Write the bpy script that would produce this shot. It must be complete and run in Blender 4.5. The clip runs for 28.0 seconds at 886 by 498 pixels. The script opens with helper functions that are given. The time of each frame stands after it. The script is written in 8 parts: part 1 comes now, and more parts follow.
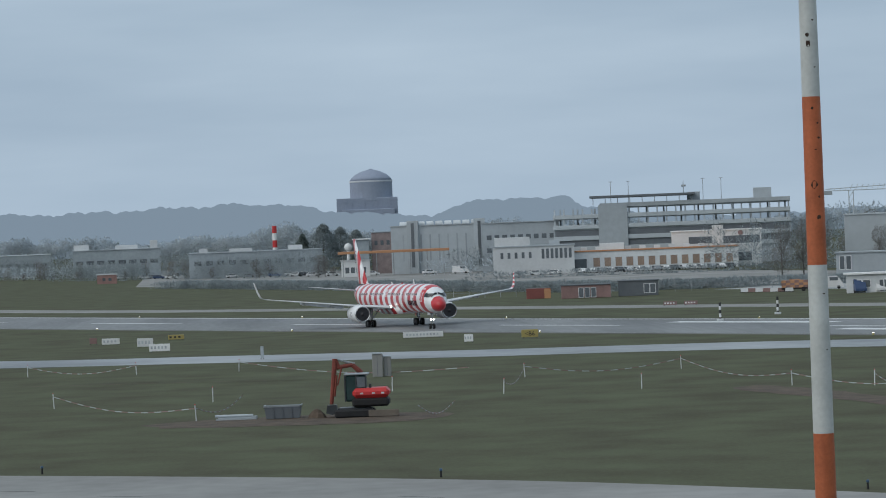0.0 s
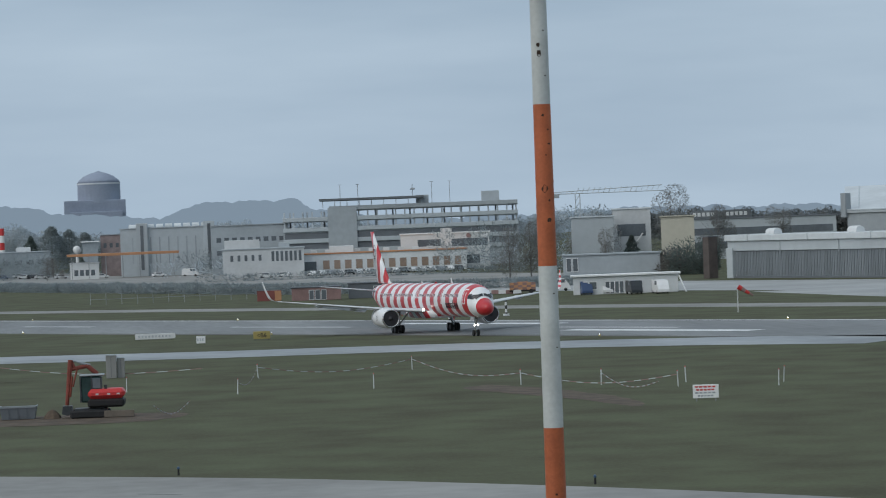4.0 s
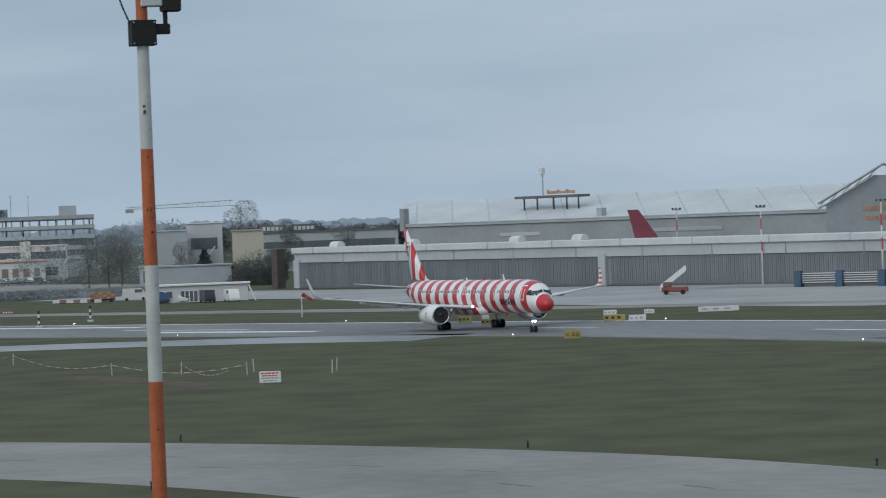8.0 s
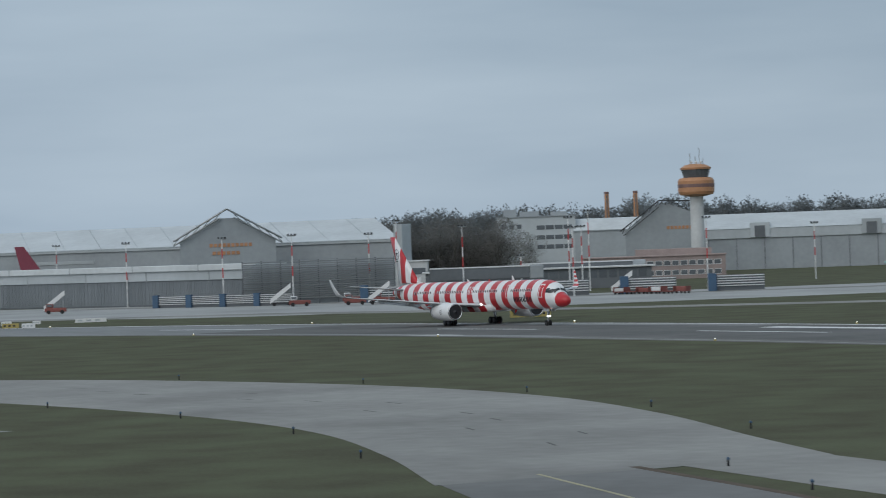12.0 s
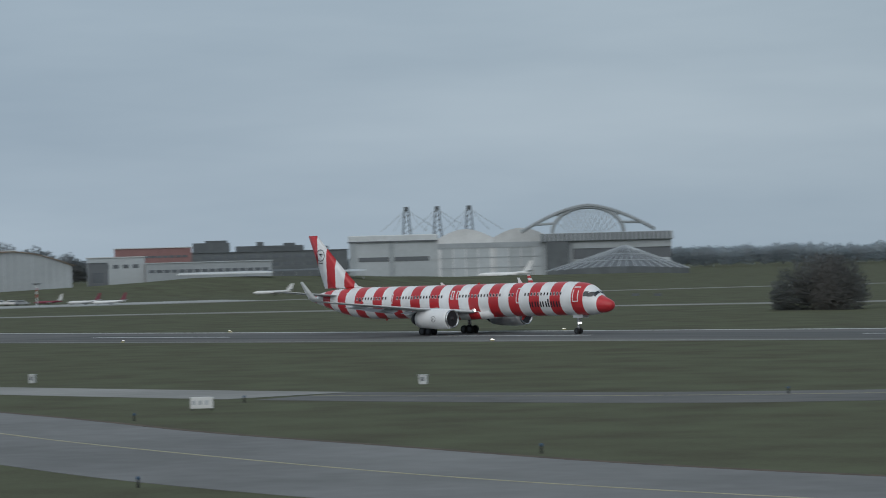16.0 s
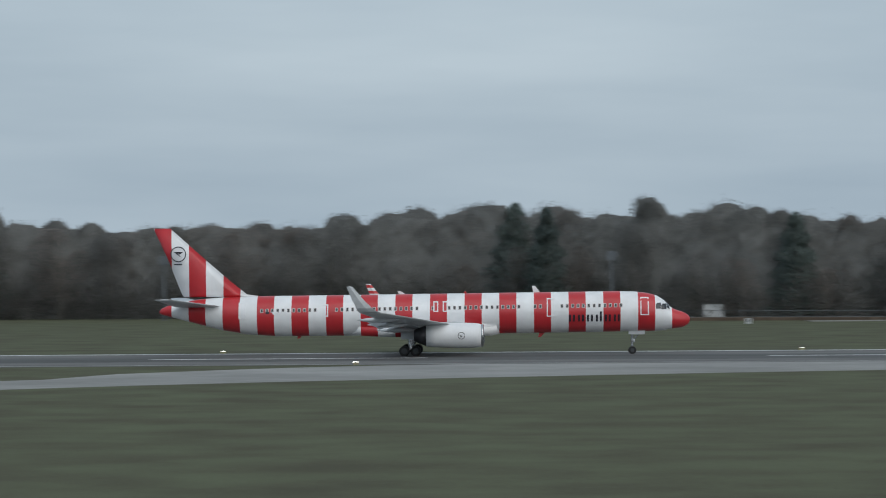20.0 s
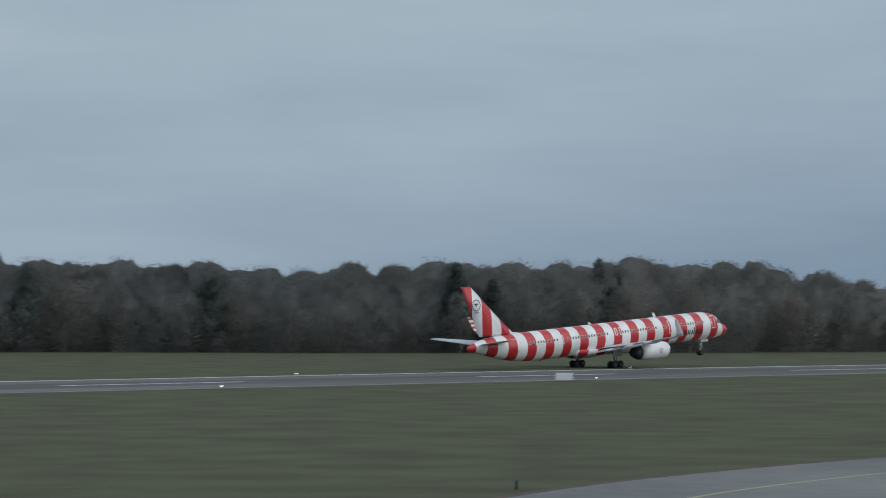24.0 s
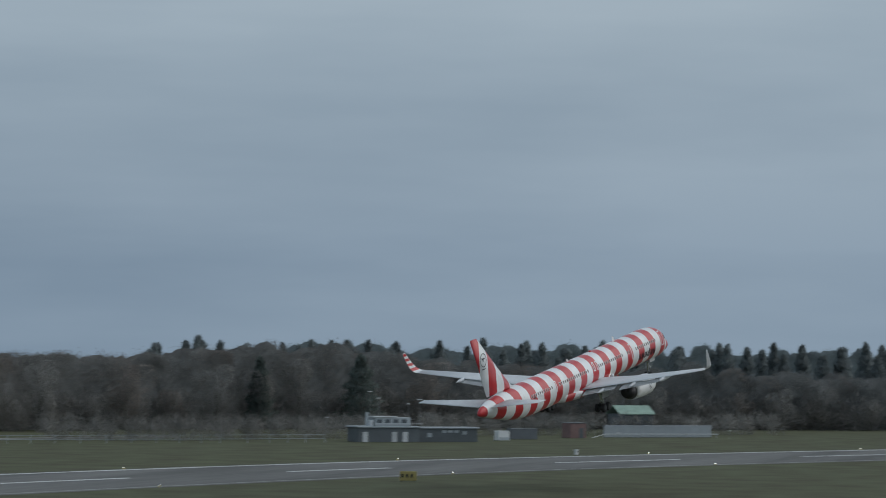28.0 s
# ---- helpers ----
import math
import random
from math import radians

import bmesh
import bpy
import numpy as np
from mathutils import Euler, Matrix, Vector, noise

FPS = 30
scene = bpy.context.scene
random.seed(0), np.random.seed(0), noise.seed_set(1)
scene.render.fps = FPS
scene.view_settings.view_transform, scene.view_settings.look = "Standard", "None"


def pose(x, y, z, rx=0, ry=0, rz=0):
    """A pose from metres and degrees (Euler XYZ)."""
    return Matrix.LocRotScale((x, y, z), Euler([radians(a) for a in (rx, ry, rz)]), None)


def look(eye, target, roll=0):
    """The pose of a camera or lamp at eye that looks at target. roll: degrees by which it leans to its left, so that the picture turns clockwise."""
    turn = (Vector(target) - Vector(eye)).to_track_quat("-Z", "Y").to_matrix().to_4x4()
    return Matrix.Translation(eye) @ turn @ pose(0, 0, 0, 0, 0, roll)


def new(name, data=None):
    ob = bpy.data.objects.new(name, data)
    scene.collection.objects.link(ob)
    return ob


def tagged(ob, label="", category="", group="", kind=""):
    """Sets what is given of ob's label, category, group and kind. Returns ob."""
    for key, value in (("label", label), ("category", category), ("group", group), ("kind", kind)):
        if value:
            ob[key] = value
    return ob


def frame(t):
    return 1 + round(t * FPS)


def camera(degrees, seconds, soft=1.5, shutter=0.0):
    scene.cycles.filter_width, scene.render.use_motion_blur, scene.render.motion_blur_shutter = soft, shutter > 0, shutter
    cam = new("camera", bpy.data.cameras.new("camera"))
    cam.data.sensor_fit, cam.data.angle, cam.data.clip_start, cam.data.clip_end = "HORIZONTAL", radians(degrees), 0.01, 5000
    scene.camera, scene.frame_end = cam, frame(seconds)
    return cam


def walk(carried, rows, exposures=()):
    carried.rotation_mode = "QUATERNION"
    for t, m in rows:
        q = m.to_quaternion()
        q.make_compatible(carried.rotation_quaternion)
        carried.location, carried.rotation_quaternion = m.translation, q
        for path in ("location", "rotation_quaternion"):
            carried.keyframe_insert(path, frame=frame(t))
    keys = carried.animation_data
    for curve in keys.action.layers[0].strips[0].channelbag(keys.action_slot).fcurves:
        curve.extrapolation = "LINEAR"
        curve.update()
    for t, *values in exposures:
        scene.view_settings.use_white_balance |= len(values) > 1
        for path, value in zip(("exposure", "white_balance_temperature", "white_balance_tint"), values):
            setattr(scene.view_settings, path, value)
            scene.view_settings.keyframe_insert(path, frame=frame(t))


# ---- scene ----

cam = camera(16.23, 28.0, soft=1.0, shutter=0.26)
walk(cam, [
    (0.0, pose(-288.65, 137.68, 14.00, 89.630, 2.25, 86.351)),
    (0.5, pose(-288.65, 137.68, 14.00, 89.609, 2.24, 85.977)),
    (1.0, pose(-288.65, 137.68, 14.00, 89.595, 2.22, 85.613)),
    (1.5, pose(-288.65, 137.68, 14.00, 89.573, 2.22, 85.167)),
    (2.0, pose(-288.65, 137.68, 14.00, 89.556, 2.25, 84.584)),
    (2.5, pose(-288.65, 137.68, 14.00, 89.541, 2.23, 83.916)),
    (3.0, pose(-288.65, 137.68, 14.00, 89.517, 2.23, 83.102)),
    (3.5, pose(-288.07, 137.55, 14.00, 89.501, 2.21, 82.210)),
    (4.0, pose(-285.14, 136.90, 14.00, 89.488, 2.19, 81.341)),
    (4.5, pose(-280.33, 135.83, 14.00, 89.479, 2.18, 80.488)),
    (5.0, pose(-275.30, 134.71, 14.00, 89.470, 2.16, 79.607)),
    (5.5, pose(-270.16, 133.56, 14.00, 89.460, 2.16, 78.651)),
    (6.0, pose(-264.90, 132.38, 14.00, 89.449, 2.17, 77.613)),
    (6.5, pose(-259.53, 131.16, 14.00, 89.446, 2.16, 76.687)),
    (7.0, pose(-254.03, 129.92, 14.00, 89.444, 2.16, 75.648)),
    (7.5, pose(-248.42, 128.64, 14.00, 89.448, 2.17, 74.574)),
    (8.0, pose(-242.69, 127.32, 14.00, 89.451, 2.18, 73.438)),
    (8.5, pose(-236.35, 125.86, 14.00, 89.450, 2.17, 72.199)),
    (9.0, pose(-226.35, 123.27, 14.00, 89.450, 2.15, 70.783)),
    (9.5, pose(-212.32, 119.01, 13.69, 89.470, 2.16, 69.453)),
    (10.0, pose(-194.87, 112.91, 13.38, 89.537, 2.14, 67.995)),
    (10.5, pose(-177.21, 105.90, 13.06, 89.610, 2.12, 66.563)),
    (11.0, pose(-159.86, 98.16, 12.75, 89.687, 2.10, 65.036)),
    (11.5, pose(-142.75, 89.92, 12.44, 89.771, 2.13, 63.493)),
    (12.0, pose(-125.80, 81.32, 12.12, 89.854, 2.08, 61.937)),
    (12.5, pose(-109.05, 72.36, 11.81, 89.935, 1.96, 60.351)),
    (13.0, pose(-92.48, 63.06, 11.50, 90.003, 1.83, 58.613)),
    (13.5, pose(-76.11, 53.41, 11.19, 90.047, 1.74, 56.604)),
    (14.0, pose(-59.97, 43.40, 10.88, 90.064, 1.70, 54.305)),
    (14.5, pose(-44.06, 33.01, 10.56, 90.082, 1.62, 51.654)),
    (15.0, pose(-28.78, 22.53, 10.25, 90.110, 1.56, 48.815)),
    (15.5, pose(-16.64, 13.66, 9.94, 90.140, 1.50, 45.735)),
    (16.0, pose(-7.92, 6.81, 9.62, 90.164, 1.49, 42.253)),
    (16.5, pose(-2.47, 2.22, 9.31, 90.190, 1.32, 38.275)),
    (17.0, pose(-0.12, 0.10, 9.00, 90.218, 1.11, 34.172)),
    (17.5, pose(0.00, 0.00, 9.00, 90.233, 0.93, 29.609)),
    (18.0, pose(0.00, 0.00, 9.00, 90.236, 0.76, 24.830)),
    (18.5, pose(0.00, 0.00, 9.00, 90.244, 0.58, 19.225)),
    (19.0, pose(0.00, 0.00, 9.00, 90.266, 0.49, 12.703)),
    (19.5, pose(0.00, 0.00, 9.00, 90.288, 0.41, 6.077)),
    (20.0, pose(0.00, 0.00, 9.00, 90.315, 0.34, -0.340)),
    (20.5, pose(0.00, 0.00, 9.00, 90.351, 0.25, -6.662)),
    (21.0, pose(0.00, 0.00, 9.00, 90.403, 0.17, -12.793)),
    (21.5, pose(0.00, 0.00, 9.00, 90.479, 0.07, -18.994)),
    (22.0, pose(0.00, 0.00, 9.00, 90.570, -0.02, -24.387)),
    (22.5, pose(0.48, 0.68, 9.00, 90.668, -0.09, -29.339)),
    (23.0, pose(4.45, 6.35, 9.00, 90.779, -0.12, -34.016)),
    (23.5, pose(12.39, 17.69, 9.00, 90.899, -0.12, -38.429)),
    (24.0, pose(22.93, 32.28, 9.00, 91.006, -0.12, -42.634)),
    (24.5, pose(34.02, 46.46, 9.00, 91.076, -0.16, -46.690)),
    (25.0, pose(45.63, 60.21, 9.93, 91.104, -0.24, -50.607)),
    (25.5, pose(57.76, 73.51, 10.86, 91.192, -0.32, -54.518)),
    (26.0, pose(70.37, 86.35, 11.79, 91.345, -0.45, -58.211)),
    (26.5, pose(83.46, 98.71, 12.71, 91.524, -0.55, -61.758)),
    (27.0, pose(97.01, 110.56, 13.64, 91.690, -0.50, -65.227)),
    (27.5, pose(110.99, 121.89, 14.57, 91.849, -0.53, -68.726)),
    (28.0, pose(125.39, 132.69, 15.50, 92.008, -0.61, -72.335)),
], exposures=[(0.0, 0.14), (4.0, 0.14), (8.0, 0.06), (10.5, -0.08), (14.0, 0.0), (17.0, -0.18), (19.0, 0.06), (20.0, 0.06), (21.0, -0.03), (22.0, -0.06), (25.0, 0.04), (26.0, 0.05), (27.0, -0.05), (28.0, -0.17)])


# ---- sky, sun ----
SUN_AZ, SUN_EL = radians(152), radians(40)
world = bpy.data.worlds.new("overcast_sky")
scene.world = world
world.use_nodes = True
wn, wl = world.node_tree.nodes, world.node_tree.links
wn.clear()
w_out = wn.new("ShaderNodeOutputWorld")
w_bg = wn.new("ShaderNodeBackground")
w_sky = wn.new("ShaderNodeTexSky")
w_sky.sky_type, w_sky.sun_disc = "NISHITA", False
w_sky.sun_elevation, w_sky.sun_rotation = SUN_EL, SUN_AZ
w_sky.dust_density, w_sky.air_density = 4.0, 1.2
w_co = wn.new("ShaderNodeTexCoord")
w_map = wn.new("ShaderNodeMapping")
w_map.inputs["Scale"].default_value = (3.4, 3.4, 21.0)
w_noise = wn.new("ShaderNodeTexNoise")
w_noise.inputs["Scale"].default_value, w_noise.inputs["Detail"].default_value = 1.0, 5.0
w_noise.inputs["Roughness"].default_value = 0.5
w_ramp = wn.new("ShaderNodeValToRGB")
w_ramp.color_ramp.elements[0].position, w_ramp.color_ramp.elements[1].position = 0.32, 0.7
w_ramp.color_ramp.elements[0].color = (3.38, 4.3, 5.15, 1)
w_ramp.color_ramp.elements[1].color = (4.85, 5.8, 6.55, 1)
w_mix = wn.new("ShaderNodeMixRGB")
w_mix.inputs["Fac"].default_value = 0.9
w_bg.inputs["Strength"].default_value = 0.1
wl.new(w_co.outputs["Generated"], w_map.inputs["Vector"])
wl.new(w_map.outputs["Vector"], w_noise.inputs["Vector"])
wl.new(w_noise.outputs["Fac"], w_ramp.inputs["Fac"])
wl.new(w_sky.outputs["Color"], w_mix.inputs["Color1"])
wl.new(w_ramp.outputs["Color"], w_mix.inputs["Color2"])
# the cloud deck is heavier and bluer towards the east
w_sep = wn.new("ShaderNodeSeparateXYZ")
w_east = wn.new("ShaderNodeMapRange")
w_east.inputs["From Min"].default_value, w_east.inputs["From Max"].default_value = 0.1, 0.95
w_dark = wn.new("ShaderNodeMixRGB")
w_dark.blend_type = "MULTIPLY"
w_dark.inputs["Color2"].default_value = (0.66, 0.72, 0.8, 1)
wl.new(w_co.outputs["Generated"], w_sep.inputs["Vector"])
wl.new(w_sep.outputs["X"], w_east.inputs["Value"])
w_low = wn.new("ShaderNodeMapRange")
w_low.inputs["From Min"].default_value, w_low.inputs["From Max"].default_value = 0.0, 0.14
w_low.inputs["To Min"].default_value, w_low.inputs["To Max"].default_value = 1.3, 0.1
w_fac = wn.new("ShaderNodeMath")
w_fac.operation, w_fac.use_clamp = "MULTIPLY", True
wl.new(w_sep.outputs["Z"], w_low.inputs["Value"])
wl.new(w_east.outputs["Result"], w_fac.inputs[0])
wl.new(w_low.outputs["Result"], w_fac.inputs[1])
wl.new(w_fac.outputs[0], w_dark.inputs["Fac"])
w_west = wn.new("ShaderNodeMapRange")
w_west.inputs["From Min"].default_value, w_west.inputs["From Max"].default_value = -0.45, -1.0
w_cool = wn.new("ShaderNodeMixRGB")
w_cool.blend_type = "MULTIPLY"
w_cool.inputs["Color2"].default_value = (0.955, 0.99, 1.05, 1)
wl.new(w_sep.outputs["X"], w_west.inputs["Value"])
wl.new(w_west.outputs["Result"], w_cool.inputs["Fac"])
wl.new(w_mix.outputs["Color"], w_cool.inputs["Color1"])
wl.new(w_cool.outputs["Color"], w_dark.inputs["Color1"])
wl.new(w_dark.outputs["Color"], w_bg.inputs["Color"])
wl.new(w_bg.outputs["Background"], w_out.inputs["Surface"])

sun = new("sun", bpy.data.lights.new("sun", "SUN"))
sun.data.energy, sun.data.angle, sun.data.color = 1.15, radians(75), (1.0, 0.97, 0.93)
sun.matrix_world = look((0, 0, 0), (-math.sin(SUN_AZ) * math.cos(SUN_EL), -math.cos(SUN_AZ) * math.cos(SUN_EL), -math.sin(SUN_EL)))


# ---- materials ----
def material(name, color, rough=0.7, metal=0.0, vary=0.25, scale=0.5, fine=8.0, bump=0.1, dark=None, spec=0.4, tone=0.12, stretch=(1, 1, 1)):
    """Principled surface with variation at two scales, fine relief and a random tone per object."""
    m = bpy.data.materials.new(name)
    m.use_nodes = True
    n, l = m.node_tree.nodes, m.node_tree.links
    b = n["Principled BSDF"]
    co, mp = n.new("ShaderNodeTexCoord"), n.new("ShaderNodeMapping")
    mp.inputs["Scale"].default_value = stretch
    big, small = n.new("ShaderNodeTexNoise"), n.new("ShaderNodeTexNoise")
    big.inputs["Scale"].default_value, big.inputs["Detail"].default_value = scale, 6.0
    small.inputs["Scale"].default_value, small.inputs["Detail"].default_value = scale * fine, 4.0
    l.new(co.outputs["Object"], mp.inputs["Vector"])
    l.new(mp.outputs["Vector"], big.inputs["Vector"])
    l.new(mp.outputs["Vector"], small.inputs["Vector"])
    mix = n.new("ShaderNodeMixRGB")
    dk = dark or tuple(c * (1 - vary) for c in color)
    lt = tuple(min(1, c * (1 + vary * 0.6)) for c in color)
    mix.inputs["Color1"].default_value, mix.inputs["Color2"].default_value = (*dk, 1), (*lt, 1)
    ramp = n.new("ShaderNodeMapRange")
    ramp.inputs["From Min"].default_value, ramp.inputs["From Max"].default_value = 0.3, 0.7
    add = n.new("ShaderNodeMath")
    add.operation = "MULTIPLY_ADD"
    add.inputs[1].default_value = 0.4
    l.new(small.outputs["Fac"], add.inputs[0])
    sub = n.new("ShaderNodeMath")
    sub.operation = "SUBTRACT"
    sub.inputs[1].default_value = 0.2
    l.new(big.outputs["Fac"], sub.inputs[0])
    l.new(sub.outputs[0], add.inputs[2])
    l.new(add.outputs[0], ramp.inputs["Value"])
    l.new(ramp.outputs[0], mix.inputs["Fac"])
    hsv, oi, mr = n.new("ShaderNodeHueSaturation"), n.new("ShaderNodeObjectInfo"), n.new("ShaderNodeMapRange")
    mr.inputs["To Min"].default_value, mr.inputs["To Max"].default_value = 1 - tone, 1 + tone
    l.new(oi.outputs["Random"], mr.inputs["Value"])
    l.new(mr.outputs[0], hsv.inputs["Value"])
    l.new(mix.outputs[0], hsv.inputs["Color"])
    l.new(hsv.outputs[0], b.inputs["Base Color"])
    b.inputs["Roughness"].default_value, b.inputs["Metallic"].default_value = rough, metal
    b.inputs["Specular IOR Level"].default_value = spec
    if bump:
        bp = n.new("ShaderNodeBump")
        bp.inputs["Strength"].default_value, bp.inputs["Distance"].default_value = bump, 0.05
        l.new(small.outputs["Fac"], bp.inputs["Height"])
        l.new(bp.outputs["Normal"], b.inputs["Normal"])
    return m


def glow(name, color, power):
    m = bpy.data.materials.new(name)
    m.use_nodes = True
    b = m.node_tree.nodes["Principled BSDF"]
    b.inputs["Base Color"].default_value = (*color, 1)
    b.inputs["Emission Color"].default_value = (*color, 1)
    b.inputs["Emission Strength"].default_value = power
    return m


GRASS = material("grass", (0.09, 0.099, 0.06), 0.95, vary=0.34, scale=0.14, fine=22, bump=0.4, spec=0.1, dark=(0.074, 0.072, 0.047), tone=0)
ASPHALT = material("runway_asphalt", (0.15, 0.151, 0.147), 0.88, vary=0.35, scale=0.03, fine=12, bump=0.15, spec=0.15, tone=0, stretch=(0.35, 3.0, 1))
ASPHALT_OLD = material("taxiway_asphalt", (0.15, 0.152, 0.15), 0.9, vary=0.25, scale=0.05, fine=10, bump=0.15, spec=0.08, tone=0)
TAXI_ASPHALT = material("worn_taxiway_asphalt", (0.205, 0.208, 0.207), 0.9, vary=0.22, scale=0.05, fine=10, bump=0.15, spec=0.08, tone=0)
CONCRETE = material("pale_concrete", (0.285, 0.285, 0.275), 0.9, vary=0.22, scale=0.06, fine=10, bump=0.15, spec=0.08, tone=0.05)
# Wet asphalt paler than the dry one: its sheen is partly painted in.
WET_ASPHALT = material("sheen_pale_wet_asphalt", (0.2, 0.205, 0.205), 0.6, vary=0.35, scale=0.03, fine=12, bump=0.1, spec=0.3, tone=0, stretch=(0.35, 3.0, 1))
WET = material("wet_concrete", (0.27, 0.28, 0.285), 0.42, vary=0.45, scale=0.05, fine=9, bump=0.05, tone=0.0)
APRON = material("apron_concrete", (0.33, 0.335, 0.33), 0.65, vary=0.22, scale=0.05, fine=10, bump=0.1, tone=0.05)
RUBBER = material("rubber_darkened_asphalt", (0.105, 0.107, 0.106), 0.85, vary=0.3, scale=0.04, fine=12, bump=0.1, spec=0.2, tone=0, stretch=(0.35, 3.0, 1))
LINE_WHITE = material("white_marking", (0.72, 0.73, 0.73), 0.6, vary=0.25, scale=0.4, bump=0, tone=0)
LINE_WORN = material("worn_grey_white_marking", (0.3, 0.305, 0.305), 0.7, vary=0.3, scale=0.4, bump=0, tone=0)
LINE_YELLOW = material("yellow_marking", (0.37, 0.34, 0.21), 0.6, vary=0.2, scale=0.4, bump=0, tone=0)
LINE_RED = material("red_marking", (0.45, 0.09, 0.09), 0.6, vary=0.25, scale=0.4, bump=0, tone=0)
LINE_BLACK = material("black_paint", (0.03, 0.03, 0.03), 0.6, vary=0.2, scale=0.4, bump=0, tone=0)
SOIL = material("bare_soil", (0.1, 0.075, 0.055), 0.95, vary=0.35, scale=0.6, bump=0.5, tone=0.05)
PALE_GREY = material("pale_grey_cladding", (0.42, 0.46, 0.485), 0.6, vary=0.1, scale=0.08, bump=0.03)
MID_GREY = material("grey_cladding", (0.335, 0.37, 0.395), 0.6, vary=0.12, scale=0.1, bump=0.03)
DARK_GREY = material("dark_grey_cladding", (0.13, 0.145, 0.16), 0.6, vary=0.15, scale=0.1, bump=0.03)
DOOR_GREY = material("ribbed_door_metal", (0.205, 0.23, 0.25), 0.5, vary=0.15, scale=0.2, bump=0.05)
ROOF_PALE = material("pale_sheet_roof", (0.6, 0.64, 0.66), 0.45, vary=0.12, scale=0.1, bump=0.03)
WHITE = material("white_paint", (0.7, 0.71, 0.71), 0.5, vary=0.08, scale=0.3, bump=0.02)
OFFWHITE = material("weathered_white_render", (0.58, 0.6, 0.61), 0.8, vary=0.12, scale=0.15, bump=0.05)
BEIGE = material("beige_panels", (0.45, 0.43, 0.36), 0.8, vary=0.1, scale=0.1, bump=0.03)
BRICK = material("red_brick", (0.25, 0.16, 0.15), 0.85, vary=0.2, scale=0.4, bump=0.1)
ORANGE = material("orange_paint", (0.47, 0.24, 0.125), 0.5, vary=0.12, scale=0.3, bump=0.02)
ORANGE_RED = material("weathered_orange_red_paint", (0.42, 0.11, 0.042), 0.5, vary=0.22, scale=1.2, bump=0.03, tone=0.04)
MAST_WHITE = material("weathered_white_mast_paint", (0.5, 0.52, 0.51), 0.55, vary=0.14, scale=0.8, bump=0.03, tone=0.03)
RUST = material("rust_spot", (0.05, 0.03, 0.02), 0.9, vary=0.3, scale=6, bump=0.1)
RED = material("red_paint", (0.5, 0.035, 0.035), 0.45, vary=0.12, scale=0.4, bump=0.02)
TUG_RED = material("dull_red_vehicle_paint", (0.21, 0.07, 0.06), 0.5, vary=0.15, scale=0.5, bump=0.02)
BLUE = material("blue_paint", (0.05, 0.1, 0.17), 0.5, vary=0.15, scale=0.4, bump=0.02)
YELLOW = material("yellow_paint", (0.38, 0.31, 0.11), 0.5, vary=0.12, scale=0.4, bump=0.02)
BLACK = material("black_rubber", (0.015, 0.015, 0.016), 0.7, vary=0.3, scale=2, bump=0.05)
STEEL = material("galvanised_steel", (0.32, 0.34, 0.35), 0.4, 0.6, vary=0.15, scale=0.5, bump=0.02)
DARK_STEEL = material("dark_steel", (0.06, 0.065, 0.07), 0.45, 0.5, vary=0.2, scale=1, bump=0.02)
# Glass colour raised to grey so that it carries distant haze.
GLASS_DARK = material("haze_grey_window_glass", (0.125, 0.142, 0.158), 0.2, vary=0.2, scale=0.4, bump=0, spec=0.6)
TIMBER = material("weathered_timber", (0.13, 0.11, 0.09), 0.85, vary=0.25, scale=0.6, bump=0.1)
TWIG = material("bare_brown_twigs", (0.205, 0.204, 0.196), 0.95, vary=0.3, scale=0.25, bump=0, spec=0.05, tone=0.16)
TWIG_RED = material("budding_reddish_twigs", (0.22, 0.2, 0.184), 0.95, vary=0.3, scale=0.25, bump=0, spec=0.1, tone=0.2)
TWIG_PALE = material("pale_grey_twigs", (0.235, 0.238, 0.23), 0.95, vary=0.3, scale=0.25, bump=0, spec=0.1, tone=0.2)
BARK = material("grey_brown_bark", (0.15, 0.142, 0.132), 0.95, vary=0.3, scale=1.5, bump=0.3, spec=0.1)
# Green needles lifted towards grey; part of the haze is in this colour.
NEEDLES = material("haze_lifted_needles", (0.14, 0.172, 0.161), 0.95, vary=0.3, scale=0.5, bump=0, spec=0.1, tone=0.25)
BUSH = material("dull_green_leaves", (0.125, 0.135, 0.09), 0.95, vary=0.4, scale=0.6, bump=0, spec=0.1, tone=0.2)
# Paler copy of the needles: haze over the far conifers is painted in.
NEEDLES_FAR = material("haze_pale_far_needles", (0.225, 0.26, 0.268), 0.95, vary=0.25, scale=0.3, bump=0, spec=0.0, tone=0.15)
THICKET = material("massed_grey_brown_branches", (0.182, 0.186, 0.182), 1.0, vary=0.24, scale=0.3, fine=7, bump=0, spec=0.0, tone=0)
# Far branches paled to blue: distance haze is put into the colour.
WOOD_FAR = material("haze_blue_far_branches", (0.46, 0.51, 0.545), 1.0, vary=0.25, scale=0.03, bump=0, spec=0.0, tone=0.1)
# Hedge twigs lightened and blued; the town's haze is in this colour.
HEDGE_GREY = material("haze_lifted_hedge_twigs", (0.27, 0.305, 0.315), 1.0, vary=0.25, scale=0.2, bump=0, spec=0.0, tone=0.1)
# Middle-distance branches greyed, with some haze held in the base colour.
WOOD_MID = material("haze_grey_distant_branches", (0.2, 0.215, 0.22), 1.0, vary=0.3, scale=0.05, bump=0, spec=0.0, tone=0.1)


